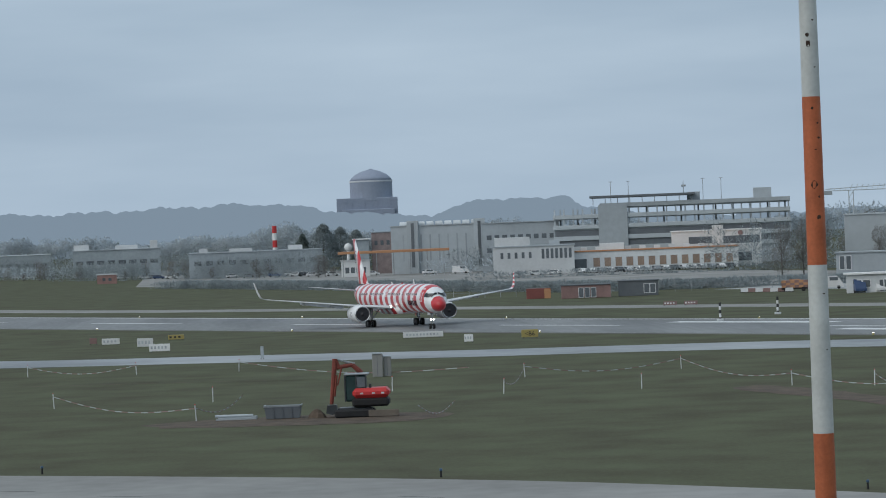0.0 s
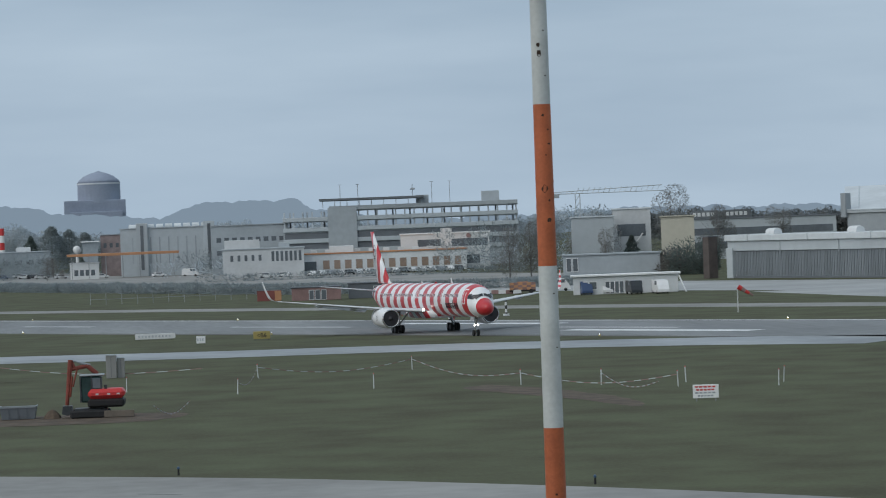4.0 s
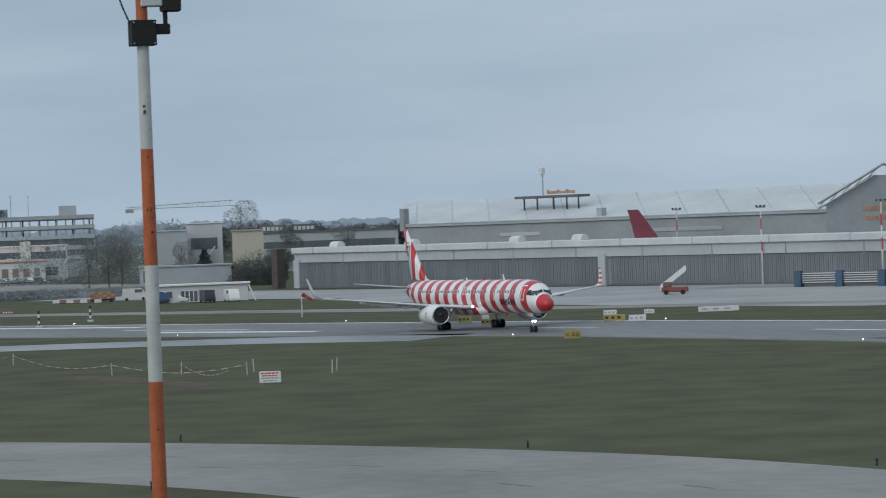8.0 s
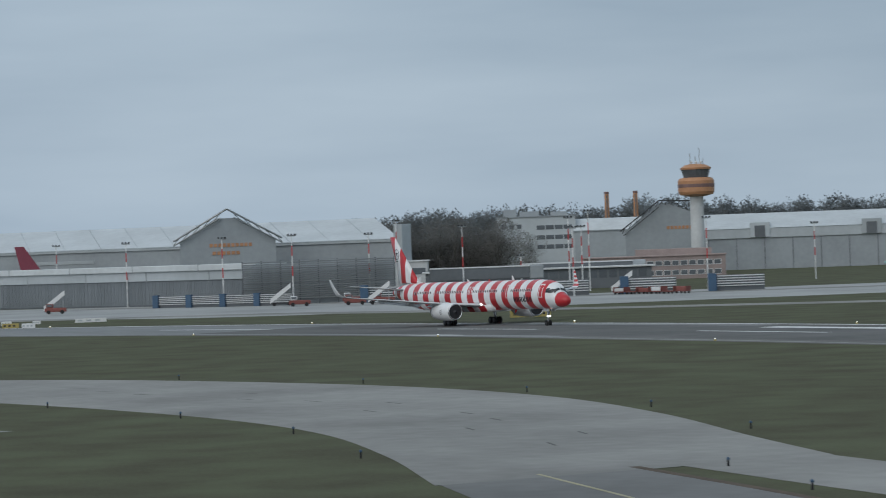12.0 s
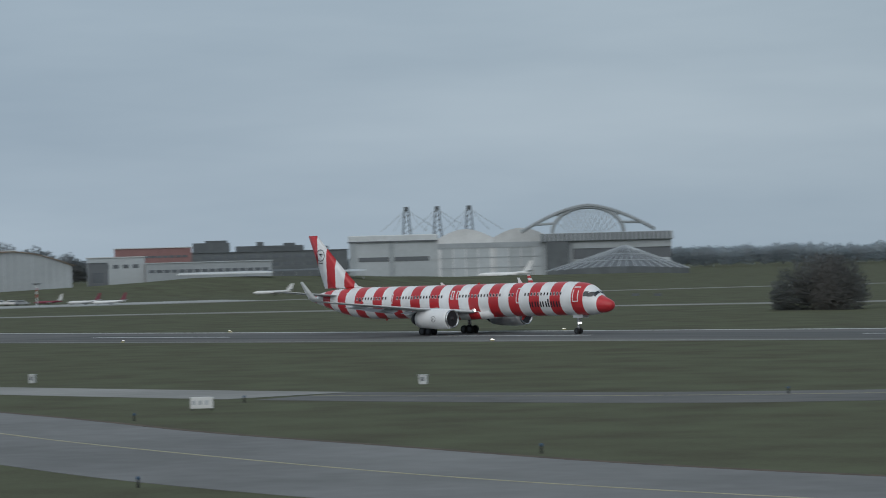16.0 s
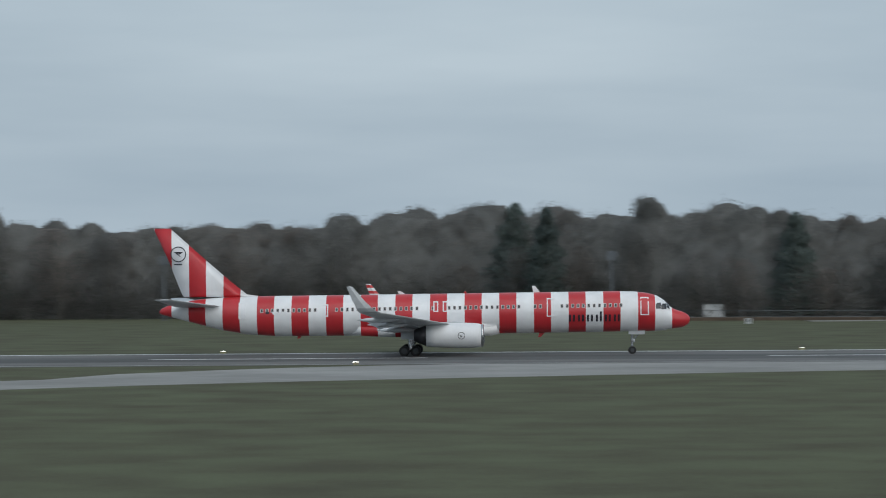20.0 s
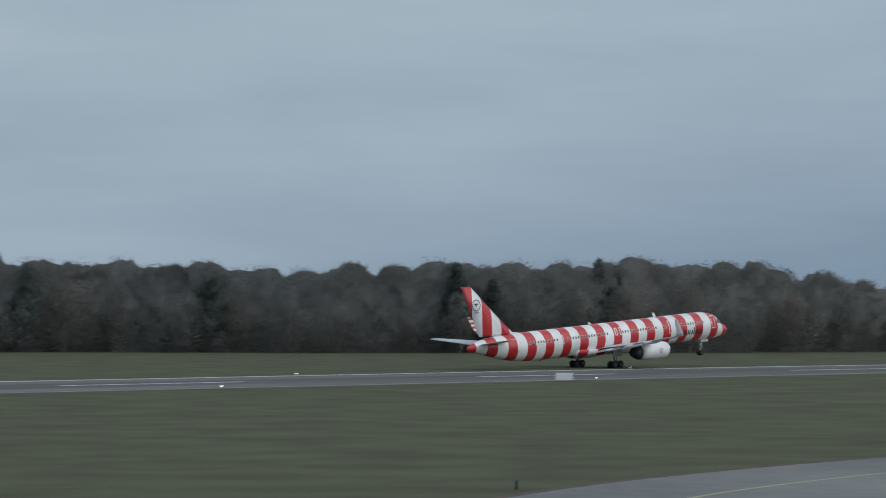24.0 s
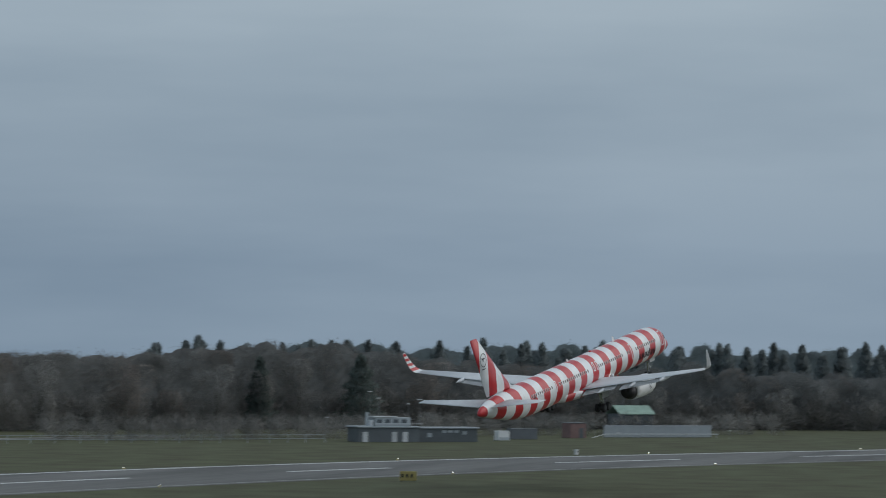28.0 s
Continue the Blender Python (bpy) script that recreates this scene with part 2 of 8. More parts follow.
def crown_lift(m, share_through=0.55, lift=1.55):
    """Adds translucency that lifts dark crowns in haze's place; twigs pass no light."""
    n, l = m.node_tree.nodes, m.node_tree.links
    b = n["Principled BSDF"]
    tr, mx, hs = n.new("ShaderNodeBsdfTranslucent"), n.new("ShaderNodeMixShader"), n.new("ShaderNodeHueSaturation")
    hs.inputs["Value"].default_value = lift
    l.new(b.inputs["Base Color"].links[0].from_socket, hs.inputs["Color"])
    l.new(hs.outputs[0], tr.inputs["Color"])
    mx.inputs[0].default_value = share_through
    l.new(b.outputs[0], mx.inputs[1])
    l.new(tr.outputs[0], mx.inputs[2])
    l.new(mx.outputs[0], n["Material Output"].inputs["Surface"])


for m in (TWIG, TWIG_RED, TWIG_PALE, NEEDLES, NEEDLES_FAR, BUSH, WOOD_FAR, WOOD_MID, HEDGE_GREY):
    crown_lift(m)
# Dark masonry paled to blue: distance haze is put into the colour.
STONE_FAR = material("haze_blue_masonry", (0.27, 0.31, 0.39), 0.9, vary=0.1, scale=0.05, bump=0, tone=0.03)
# Tower concrete drawn towards the sky's tone to hold the haze.
TOWER_FAR = material("haze_pale_concrete", (0.52, 0.59, 0.65), 0.9, vary=0.08, scale=0.05, bump=0, tone=0.03)
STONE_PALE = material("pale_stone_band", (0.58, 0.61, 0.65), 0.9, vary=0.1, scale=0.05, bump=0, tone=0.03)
# Haze on the skyline is a glow given to this backdrop material.
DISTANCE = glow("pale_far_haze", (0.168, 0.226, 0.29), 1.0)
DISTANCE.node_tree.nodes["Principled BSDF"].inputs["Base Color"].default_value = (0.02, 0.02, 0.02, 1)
LAMP_WHITE = glow("lit_white_lamp", (1.0, 0.97, 0.9), 6.0)


# ---- mesh helpers ----
def mesh_of(name, bm, mat=None):
    me = bpy.data.meshes.new(name)
    bm.normal_update()
    bm.to_mesh(me)
    bm.free()
    for m in (mat if isinstance(mat, (list, tuple)) else [mat]):
        if m:
            me.materials.append(m)
    return me


def part(name, bm, mat, parent, label="", smooth=False):
    me = mesh_of(name, bm, mat)
    if smooth:
        for p in me.polygons:
            p.use_smooth = True
    ob = new(name, me)
    ob.parent = parent
    if label:
        ob["label"] = label
    return ob


def share(name, me, parent, m):
    ob = new(name, me)
    ob.parent = parent
    ob.matrix_basis = m
    return ob


def thing(name, label, category, m=None, group="", kind=""):
    ob = new(name)
    ob.empty_display_size = 0.2
    if m is not None:
        ob.matrix_basis = m
    return tagged(ob, label, category, group, kind)


def box(bm, x0, x1, y0, y1, z0, z1, bevel=0.0, mi=0):
    """An axis-aligned box, with a small bevel where asked."""
    g = bmesh.ops.create_cube(bm, size=1.0)
    for v in g["verts"]:
        v.co = Vector(((x0 + x1) / 2 + v.co.x * (x1 - x0), (y0 + y1) / 2 + v.co.y * (y1 - y0), (z0 + z1) / 2 + v.co.z * (z1 - z0)))
    faces = {f for v in g["verts"] for f in v.link_faces}
    for f in faces:
        f.material_index = mi
    if bevel:
        edges = list({e for v in g["verts"] for e in v.link_edges})
        bmesh.ops.bevel(bm, geom=edges, offset=bevel, segments=1, affect="EDGES")
    return bm


def bx(*a, **k):
    return box(bmesh.new(), *a, **k)


def rod(bm, a, b, r0, r1=None, n=8, mi=0):
    """A tapered round bar from a to b."""
    a, b = Vector(a), Vector(b)
    r1 = r0 if r1 is None else r1
    q = (b - a).to_track_quat("Z", "Y").to_matrix()
    rings = []
    for p, r in ((a, r0), (b, r1)):
        rings.append([bm.verts.new(p + q @ Vector((r * math.cos(2 * math.pi * i / n), r * math.sin(2 * math.pi * i / n), 0))) for i in range(n)])
    for i in range(n):
        f = bm.faces.new((rings[0][i], rings[0][(i + 1) % n], rings[1][(i + 1) % n], rings[1][i]))
        f.material_index = mi
    for ring, flip in ((rings[0], True), (rings[1], False)):
        f = bm.faces.new(ring[::-1] if flip else ring)
        f.material_index = mi
    return bm


def turned(bm, profile, n=16, centre=(0, 0, 0), axis="Z"):
    """A solid of revolution from (radius, height) pairs."""
    rings = []
    for r, h in profile:
        ring = []
        for i in range(n):
            a = 2 * math.pi * i / n
            c = (r * math.cos(a), r * math.sin(a), h) if axis == "Z" else (h, r * math.cos(a), r * math.sin(a)) if axis == "X" else (r * math.cos(a), h, r * math.sin(a))
            ring.append(bm.verts.new(Vector(centre) + Vector(c)))
        rings.append(ring)
    for p, q in zip(rings, rings[1:]):
        for i in range(n):
            bm.faces.new((p[i], p[(i + 1) % n], q[(i + 1) % n], q[i]))
    bm.faces.new(rings[0][::-1])
    bm.faces.new(rings[-1])
    bmesh.ops.recalc_face_normals(bm, faces=bm.faces)
    return bm


def loft(bm, rings, close=True):
    vs = [[bm.verts.new(c) for c in r] for r in rings]
    n = len(vs[0])
    for p, q in zip(vs, vs[1:]):
        for i in range(n):
            bm.faces.new((p[i], p[(i + 1) % n], q[(i + 1) % n], q[i]))
    if close:
        bm.faces.new(vs[0][::-1])
        bm.faces.new(vs[-1])
    bmesh.ops.recalc_face_normals(bm, faces=bm.faces)
    return bm


def facing(x, y, deg):
    """A pose on the ground; local x runs along deg, local -y faces the airfield."""
    return pose(x, y, 0, 0, 0, deg)


# ---- ground ----
gbm = bmesh.new()
bmesh.ops.create_grid(gbm, x_segments=40, y_segments=40, size=6000)
ground = new("ground", mesh_of("ground", gbm, GRASS))
tagged(ground, "mown dull green airfield grass reaching the horizon", "grass field", kind="structure")


def smooth_line(pts, step=6.0):
    """A smooth curve through the control points."""
    P = [Vector((*p, 0)) for p in pts]
    P = [2 * P[0] - P[1]] + P + [2 * P[-1] - P[-2]]
    out = []
    for a, b, c, d in zip(P, P[1:], P[2:], P[3:]):
        k = max(2, int((c - b).length / step))
        for i in range(k):
            t = i / k
            out.append(0.5 * ((2 * b) + (c - a) * t + (2 * a - 5 * b + 4 * c - d) * t * t + (3 * b - a - 3 * c + d) * t ** 3))
    out.append(P[-2])
    return out


def sides(line, off):
    out = []
    for i, p in enumerate(line):
        d = (line[min(i + 1, len(line) - 1)] - line[max(i - 1, 0)]).normalized()
        out.append(p + Vector((-d.y, d.x, 0)) * off)
    return out


def ribbon(name, line, lo, hi, z, mat, parent=None, label="", category="", depth=0.02, wobble=0.0):
    """A paved strip between two offsets from a line, with its own thickness."""
    bm = bmesh.new()
    A, B = sides(line, lo), sides(line, hi)
    rng = random.Random(len(line))
    rows = []
    for a, b in zip(A, B):
        u = (b - a).normalized()
        a, b = a - u * rng.uniform(0, wobble), b + u * rng.uniform(0, wobble)
        rows.append([bm.verts.new((a.x, a.y, z - depth)), bm.verts.new((a.x, a.y, z)), bm.verts.new((b.x, b.y, z)), bm.verts.new((b.x, b.y, z - depth))])
    for p, q in zip(rows, rows[1:]):
        for i in range(3):
            bm.faces.new((p[i], q[i], q[i + 1], p[i + 1]))
    bmesh.ops.recalc_face_normals(bm, faces=bm.faces)
    ob = part(name, bm, mat, parent)
    if parent is None:
        tagged(ob, label, category, kind="structure")
    elif label:
        ob["label"] = label
    return ob


RUNWAY = smooth_line([(-1250, -140), (-1050, -20), (-838, 106), (-740, 166), (-660, 218), (-590, 258), (-510, 281), (-420, 288), (-300, 287), (-150, 297), (0, 304), (200, 307), (370, 310), (480, 290), (600, 245), (780, 140), (1000, -30)])
runway = ribbon("runway", RUNWAY, -20, 20, 0.03, ASPHALT, None, "long grey asphalt runway with worn white edge lines", "runway")
ribbon("edge_line", RUNWAY, 17.6, 18.5, 0.045, LINE_WHITE, runway, "worn white painted edge line")
ribbon("edge_line", RUNWAY, -18.3, -17.8, 0.045, LINE_WORN, runway, "worn white painted edge line")
for i in range(0, len(RUNWAY) - 8, 10):
    ribbon("centre_dash", RUNWAY[i:i + 5], -0.45, 0.45, 0.045, LINE_WHITE, runway)
for lo, hi, a, b in ((9, 12, 58, 63), (-11, -8, 46, 50), (8, 11, 104, 110), (-8, -5, 112, 118), (9, 12, 150, 158), (-12, -9, 160, 166), (8, 11, 190, 197), (10, 13, 252, 259)):
    ribbon("touchdown_bar", RUNWAY[a:b], lo, hi, 0.045, LINE_WHITE, runway, "broad white touchdown bar")
# wet stretch and streak, their shine put into paler colour, and rubber-darkened stretch
ribbon("wet_patch", RUNWAY[28:52], 12.5, 16.5, 0.042, WET, runway, "wet streak on the runway with its shine in the pale colour", wobble=1.5)
ribbon("wet_stretch", RUNWAY[10:150], -17.2, 17.2, 0.034, WET_ASPHALT, runway, "rain-wet stretch of the runway with sheen in its pale colour")
ribbon("rubber_band", RUNWAY[138:290], -7.5, 6.5, 0.036, RUBBER, runway, "tyre-darkened middle of the runway", wobble=1.2)
ribbon("dark_patch", RUNWAY[134:170], -14, 12, 0.038, ASPHALT_OLD, runway, "darker resurfaced asphalt", wobble=1.5)

NEARTAX = smooth_line([(-690, 70), (-660, 104), (-646, 135), (-634, 162), (-626, 188), (-612, 214), (-596, 232)])
ribbon("taxiway", NEARTAX, -9, 9, 0.034, WET, None, "wet shining concrete taxiway joining the runway", "taxiway")

def even(pts, n):
    """n points spaced evenly along the smooth curve through pts."""
    line = smooth_line(pts, 2.0)
    run = [0.0]
    for p, q in zip(line, line[1:]):
        run.append(run[-1] + (q - p).length)
    out, k = [], 0
    for i in range(n):
        s = run[-1] * i / (n - 1)
        while k < len(run) - 2 and run[k + 1] < s:
            k += 1
        out.append(line[k].lerp(line[k + 1], min(1, max(0, (s - run[k]) / max(1e-6, run[k + 1] - run[k])))))
    return out


def strip(name, far, near, z, mat, parent=None, label="", category="", n=120, depth=0.02):
    """A paved area between two edge curves, with its own thickness."""
    bm = bmesh.new()
    rows = [[bm.verts.new((a.x, a.y, z - depth)), bm.verts.new((a.x, a.y, z)), bm.verts.new((b.x, b.y, z)), bm.verts.new((b.x, b.y, z - depth))] for a, b in zip(even(far, n), even(near, n))]
    for p, q in zip(rows, rows[1:]):
        for i in range(3):
            bm.faces.new((p[i], q[i], q[i + 1], p[i + 1]))
    bmesh.ops.recalc_face_normals(bm, faces=bm.faces)
    ob = part(name, bm, mat, parent)
    if parent is None:
        tagged(ob, label, category, kind="structure")
    elif label:
        ob["label"] = label
    return ob


# pale concrete junction in the foreground, the dark branch with its yellow line, the thin branch up to the runway
A_FAR = [(-542, 18), (-516, 62), (-490, 105), (-465, 144), (-448, 163), (-428, 179), (-406, 191), (-380, 198), (-355, 201), (-329, 199), (-303, 192), (-279, 183), (-262, 177)]
A_NEAR = [(-520, 10), (-499, 49), (-475, 88), (-449, 124), (-436, 140), (-419, 155), (-398, 165), (-376, 169), (-353, 171), (-328, 171), (-306, 168), (-283, 161), (-262, 153)]
tax1 = strip("taxiway", A_FAR, A_NEAR, 0.026, CONCRETE, None, "pale concrete taxiway junction with dark slab joints", "taxiway")
MID_A = [(p + q) / 2 for p, q in zip(even(A_FAR, 120), even(A_NEAR, 120))]
for i in range(2, 38):
    ribbon("slab_joint", MID_A[i * 3:i * 3 + 2], -0.1 + 3 * math.sin(i * 2.3), 0.1 + 3 * math.sin(i * 2.3), 0.032, ASPHALT_OLD, tax1)
B_FAR = [(-263, 177), (-231, 172), (-207, 170), (-183, 169.5), (-159, 170.5), (-135, 177), (-113, 190), (-94, 207)]
B_NEAR = [(-264, 168), (-242, 164.5), (-224, 162.5), (-206, 161), (-182, 159.5), (-160, 159), (-144, 160.5), (-127, 164), (-113, 173), (-98, 188), (-84, 199)]
LIGHT = smooth_line(B_FAR + [(-83, 214), (-66, 223), (-30, 251), (12, 270), (60, 284), (110, 292)])
cut = min(range(len(LIGHT)), key=lambda i: (LIGHT[i] - Vector((-166, 169, 0))).length)
cut2 = min(range(len(LIGHT)), key=lambda i: (LIGHT[i] - Vector((-85, 213, 0))).length)
WHOLE = even(B_NEAR, 200)
near_cut = min(range(200), key=lambda i: (WHOLE[i] - Vector((-164, 159, 0))).length)
strip("taxiway", [(v.x, v.y) for v in LIGHT[:cut + 1:2]], [(v.x, v.y) for v in WHOLE[:near_cut + 1:4]], 0.030, CONCRETE, None, "thin branch of pale concrete taxiway", "taxiway", n=60)
tax1c = strip("taxiway", [(v.x, v.y) for v in LIGHT[cut:cut2 + 1:2]], [(v.x, v.y) for v in WHOLE[near_cut::4]], 0.027, ASPHALT_OLD, None, "dark asphalt stretch of taxiway before the holding line", "taxiway", n=60)
ribbon("centre_line", LIGHT[cut:cut2 + 1], -5.07, -4.93, 0.042, LINE_YELLOW, tax1c, "thin worn centre line")
tax1d = ribbon("taxiway", LIGHT[cut2:], -16, 0, 0.030, CONCRETE, None, "pale concrete taxiway curving up to the runway", "taxiway")
D_FAR = [(-264, 166), (-240, 161), (-218, 155), (-196, 150), (-175, 143), (-155, 136), (-137, 129), (-116, 123), (-96, 117.5), (-74, 115), (-45, 115), (-20, 114), (20, 110), (75, 114), (135, 142), (190, 154), (260, 168), (360, 168)]
D_NEAR = [(-264, 154), (-240, 146), (-219, 138), (-197, 130), (-176, 123), (-153, 115), (-132, 107), (-112, 100), (-91, 95.5), (-69, 93), (-45, 92.5), (-15, 93), (20, 90), (80, 95), (135, 124), (190, 137), (260, 151), (360, 151)]
tax2 = strip("taxiway", D_FAR, D_NEAR, 0.022, TAXI_ASPHALT, None, "grey asphalt taxiway with a yellow centre line", "taxiway", n=160)
MID_D = [(p + q) / 2 for p, q in zip(even(D_FAR, 160), even(D_NEAR, 160))]
ribbon("centre_line", MID_D, -0.11, 0.11, 0.036, LINE_YELLOW, tax2, "thin yellow centre line")
for far in (D_FAR,):
    ribbon("kerb_edge", even(far, 160), -0.5, 0.1, 0.034, SOIL, tax2, "muddy worn pavement edge")
# thin paths across the near grass
PATH = smooth_line([(-420, 146), (-398, 147), (-380, 148), (-362, 149), (-345, 149), (-330, 155)])
ribbon("path", PATH, -1.2, 1.2, 0.02, CONCRETE, None, "narrow pale path beside the taxiway", "path")
# paved fillet between the curving taxiway and the runway, and the wide apron before the stands
strip("taxiway", [(-26, 263), (-10, 278), (12, 285.5), (60, 287.2), (112, 287.5)], [(-31, 250), (-8, 260), (14, 268), (60, 282), (112, 286)], 0.0285, CONCRETE, None, "pale concrete fillet joining taxiway and runway", "taxiway", n=40)
strip("apron", [(-800, 276), (-760, 296), (-700, 338), (-660, 385), (-630, 430), (-600, 500)], [(-800, 268), (-730, 276), (-666, 292), (-628, 308), (-606, 350), (-572, 440)], 0.0205, APRON, None, "broad pale concrete apron before the stands", "apron", n=50)
FARTAX = smooth_line([(-1150, -10), (-936, 98), (-836, 172), (-750, 236), (-690, 275), (-640, 318), (-580, 344), (-500, 398), (-440, 430), (-300, 470)])
ribbon("taxiway", FARTAX, -6, 6, 0.022, CONCRETE, None, "pale concrete taxiway beyond the runway", "taxiway")
FAR2 = smooth_line([(-760, 330), (-700, 372), (-640, 440), (-590, 520), (-545, 600), (-480, 680), (-400, 760)])
ribbon("taxiway", FAR2, -6, 6, 0.024, CONCRETE, None, "narrow pale taxiway beside the far apron", "taxiway")
APR = smooth_line([(-900, 235), (-830, 268), (-760, 300), (-700, 340), (-650, 400), (-610, 480), (-570, 560)])
apron = ribbon("apron", APR, -6, 42, 0.018, APRON, None, "grey concrete apron before the hangars", "apron")
EAST = smooth_line([(166, 440), (163, 412), (159, 383), (156, 360), (154, 341)])
ribbon("service_road", EAST, -1.4, 1.4, 0.02, SOIL, None, "narrow worn path across the grass", "path")
ribbon("service_road", smooth_line([(60, 486), (94, 491), (119, 497), (140, 499)]), -1.6, 1.6, 0.12, CONCRETE, None, "pale concrete strip before the wood", "road", depth=.12)
# runway-holding paint on the pale taxiway
ribbon("hold_paint", [LIGHT[cut2].lerp(LIGHT[cut2 - 1], 1.0), LIGHT[cut2]], -9.6, -0.4, 0.04, LINE_RED, tax1c, "red painted holding panel")
for i in range(5):
    x, y = -83.4 + i * 0.62, 214.2 + i * 0.33
    ribbon("hold_bar", [Vector((x - 1, y - 1, 0)), Vector((x + 4, y - 15, 0))], -0.24, 0.24, 0.046, LINE_YELLOW, tax1d, "yellow holding bar")


strip("town_yard", [(-1743, 94), (-1478, 167), (-1293, 217), (-1156, 254), (-1084, 274), (-1000, 292)], [(-1235, 104), (-1102, 157), (-1010, 195), (-936, 224), (-894, 241), (-862, 254)], 0.012, CONCRETE, None, "grey paved yards and roads before the town buildings", "pavement", n=40)


def patch(name, pts, z, mat, label, category):
    bm = bmesh.new()
    rng = random.Random(len(pts) * 7)
    line = smooth_line(pts + [pts[0]], 1.5)
    vs = [bm.verts.new((p.x + rng.uniform(-.3, .3), p.y + rng.uniform(-.3, .3), z)) for p in line[:-1]]
    bm.faces.new(vs)
    bmesh.ops.triangulate(bm, faces=bm.faces)
    return tagged(new(name, mesh_of(name, bm, mat)), label, category, kind="structure")


ribbon("service_road", smooth_line([(505, 391), (540, 386), (580, 384), (630, 378), (668, 358)]), -1.2, 1.2, 0.25, CONCRETE, None, "narrow pale service road along the wood", "road", depth=.25)
patch("soil_track", [(-545, 180), (-532, 184), (-512, 186), (-507, 184), (-520, 182), (-540, 177)], 0.02, SOIL, "worn track of bare brown soil", "soil")
patch("soil_track", [(-606, 95), (-598, 115), (-588, 142), (-584, 148), (-590, 138), (-601, 108)], 0.02, SOIL, "strip of bare soil by the excavation", "soil")
patch("soil_patch", [(-520, 131), (-517, 140), (-517, 150), (-526, 152), (-529, 140), (-526, 130)], 0.02, SOIL, "churned soil round the excavator", "soil")
patch("gravel_patch", [(-488, 268), (-478, 270), (-472, 268), (-478, 266)], 0.05, APRON, "pale gravel patch at the runway edge", "gravel")


# ---- buildings ----
def windows_on(b, rows, mat=GLASS_DARK, frame_mat=None, proud=0.06):
    """Rows of framed panes on a front wall: (x0, x1, z0, z1, count, pane share)."""
    for x0, x1, z0, z1, n, sh in rows:
        pitch = (x1 - x0) / n
        w = pitch * sh
        pane = mesh_of("pane", bx(-w / 2, w / 2, -proud, 0.05, 0, z1 - z0), mat)
        fr = None
        if frame_mat:
            f = bmesh.new()
            e = min(0.14, w * 0.12)
            for a in ((-w / 2 - e, -w / 2, 0, z1 - z0), (w / 2, w / 2 + e, 0, z1 - z0), (-w / 2 - e, w / 2 + e, -e, 0), (-w / 2 - e, w / 2 + e, z1 - z0, z1 - z0 + e)):
                box(f, a[0], a[1], -proud - 0.05, 0.05, a[2], a[3])
            fr = mesh_of("window_frame", f, frame_mat)
        for i in range(n):
            o = share("window", pane, b, pose(x0 + pitch * (i + 0.5), 0, z0))
            if fr:
                share("window_frame", fr, o, pose(0, 0, 0))


def block(name, label, x, y, deg, w, d, h, mat, roof=ROOF_PALE, over=0.3, rows=(), frame_mat=None, category="building", parapet=0.35):
    b = thing(name, label, category, facing(x, y, deg))
    part("wall", bx(-w / 2, w / 2, 0, d, 0, h, 0.05), mat, b)
    r = part("roof", bx(-w / 2 - over, w / 2 + over, -over, d + over, h, h + parapet, 0.04), roof, b)
    windows_on(b, rows, frame_mat=frame_mat)
    return b


def rooftop(b, items, mat=PALE_GREY):
    """Small plant boxes on a roof: (x, y, w, d, z, h)."""
    for x, y, w, d, z, h in items:
        part("roof_plant", bx(x - w / 2, x + w / 2, y - d / 2, y + d / 2, z, z + h, 0.05), mat, b)


# far town beyond the first turn of the view
# Shed sheeting paled and blued, with the town's haze painted into it.
SHED_GREY = material("haze_pale_shed_sheeting", (0.33, 0.375, 0.405), 0.7, vary=0.18, scale=0.12, bump=0.03)
b = block("low_warehouse", "long low grey warehouse with a flat roof", -1712, 32, 94, 34, 20, 9.3, SHED_GREY, ROOF_PALE, rows=((-16, 16, 4, 5.5, 8, .6),))
b = block("low_warehouse", "long low grey warehouse with rooftop plant", -1541, 86, 92, 35, 20, 10.6, SHED_GREY, MID_GREY, rows=((-17, 17, 5, 6.6, 8, .7),))
rooftop(b, ((-14, 5, 6, 4, 10.9, 2.2), (4, 6, 9, 4, 10.9, 1.6), (15, 5, 3, 3, 10.9, 3.2)), OFFWHITE)
b = block("low_warehouse", "long grey shed with a dark roof edge", -1369, 141, 90, 46, 22, 8.6, SHED_GREY, MID_GREY, rows=((-22, 22, 4.5, 6, 11, .6),))
rooftop(b, ((-18, 5, 3, 3, 8.9, 1.5), (-5, 5, 8, 3, 8.9, 1.1), (14, 6, 5, 3, 8.9, 1.6)), OFFWHITE)
b = block("hut", "small pink rendered hut in the grass", -1334, 91, 93, 6.6, 4, 3, material("pink_render", (0.33, 0.2, 0.18), 0.85, bump=0.05), OFFWHITE, rows=((-2, 2, 1, 2, 2, .5),))
# fuel canopy
b = thing("fuel_canopy", "long orange-edged canopy on slim posts", "canopy", facing(-1263, 184, 87))
part("canopy_roof", bx(-17.5, 17.5, 0, 8, 7.2, 8.0, 0.05), ORANGE, b)
for i in range(7):
    part("post", rod(bmesh.new(), (-16 + i * 5.3, 1, 0), (-16 + i * 5.3, 1, 7.2), .12), STEEL, b)
b = block("kiosk", "white kiosk below the canopy", -1266, 172, 87, 9, 5, 5, WHITE, OFFWHITE, rows=((-3.5, 3.5, 1.2, 3, 4, .7),))
b = thing("silo", "white ball-topped storage tank on a slim shaft", "tank", facing(-1330, 172, 88))
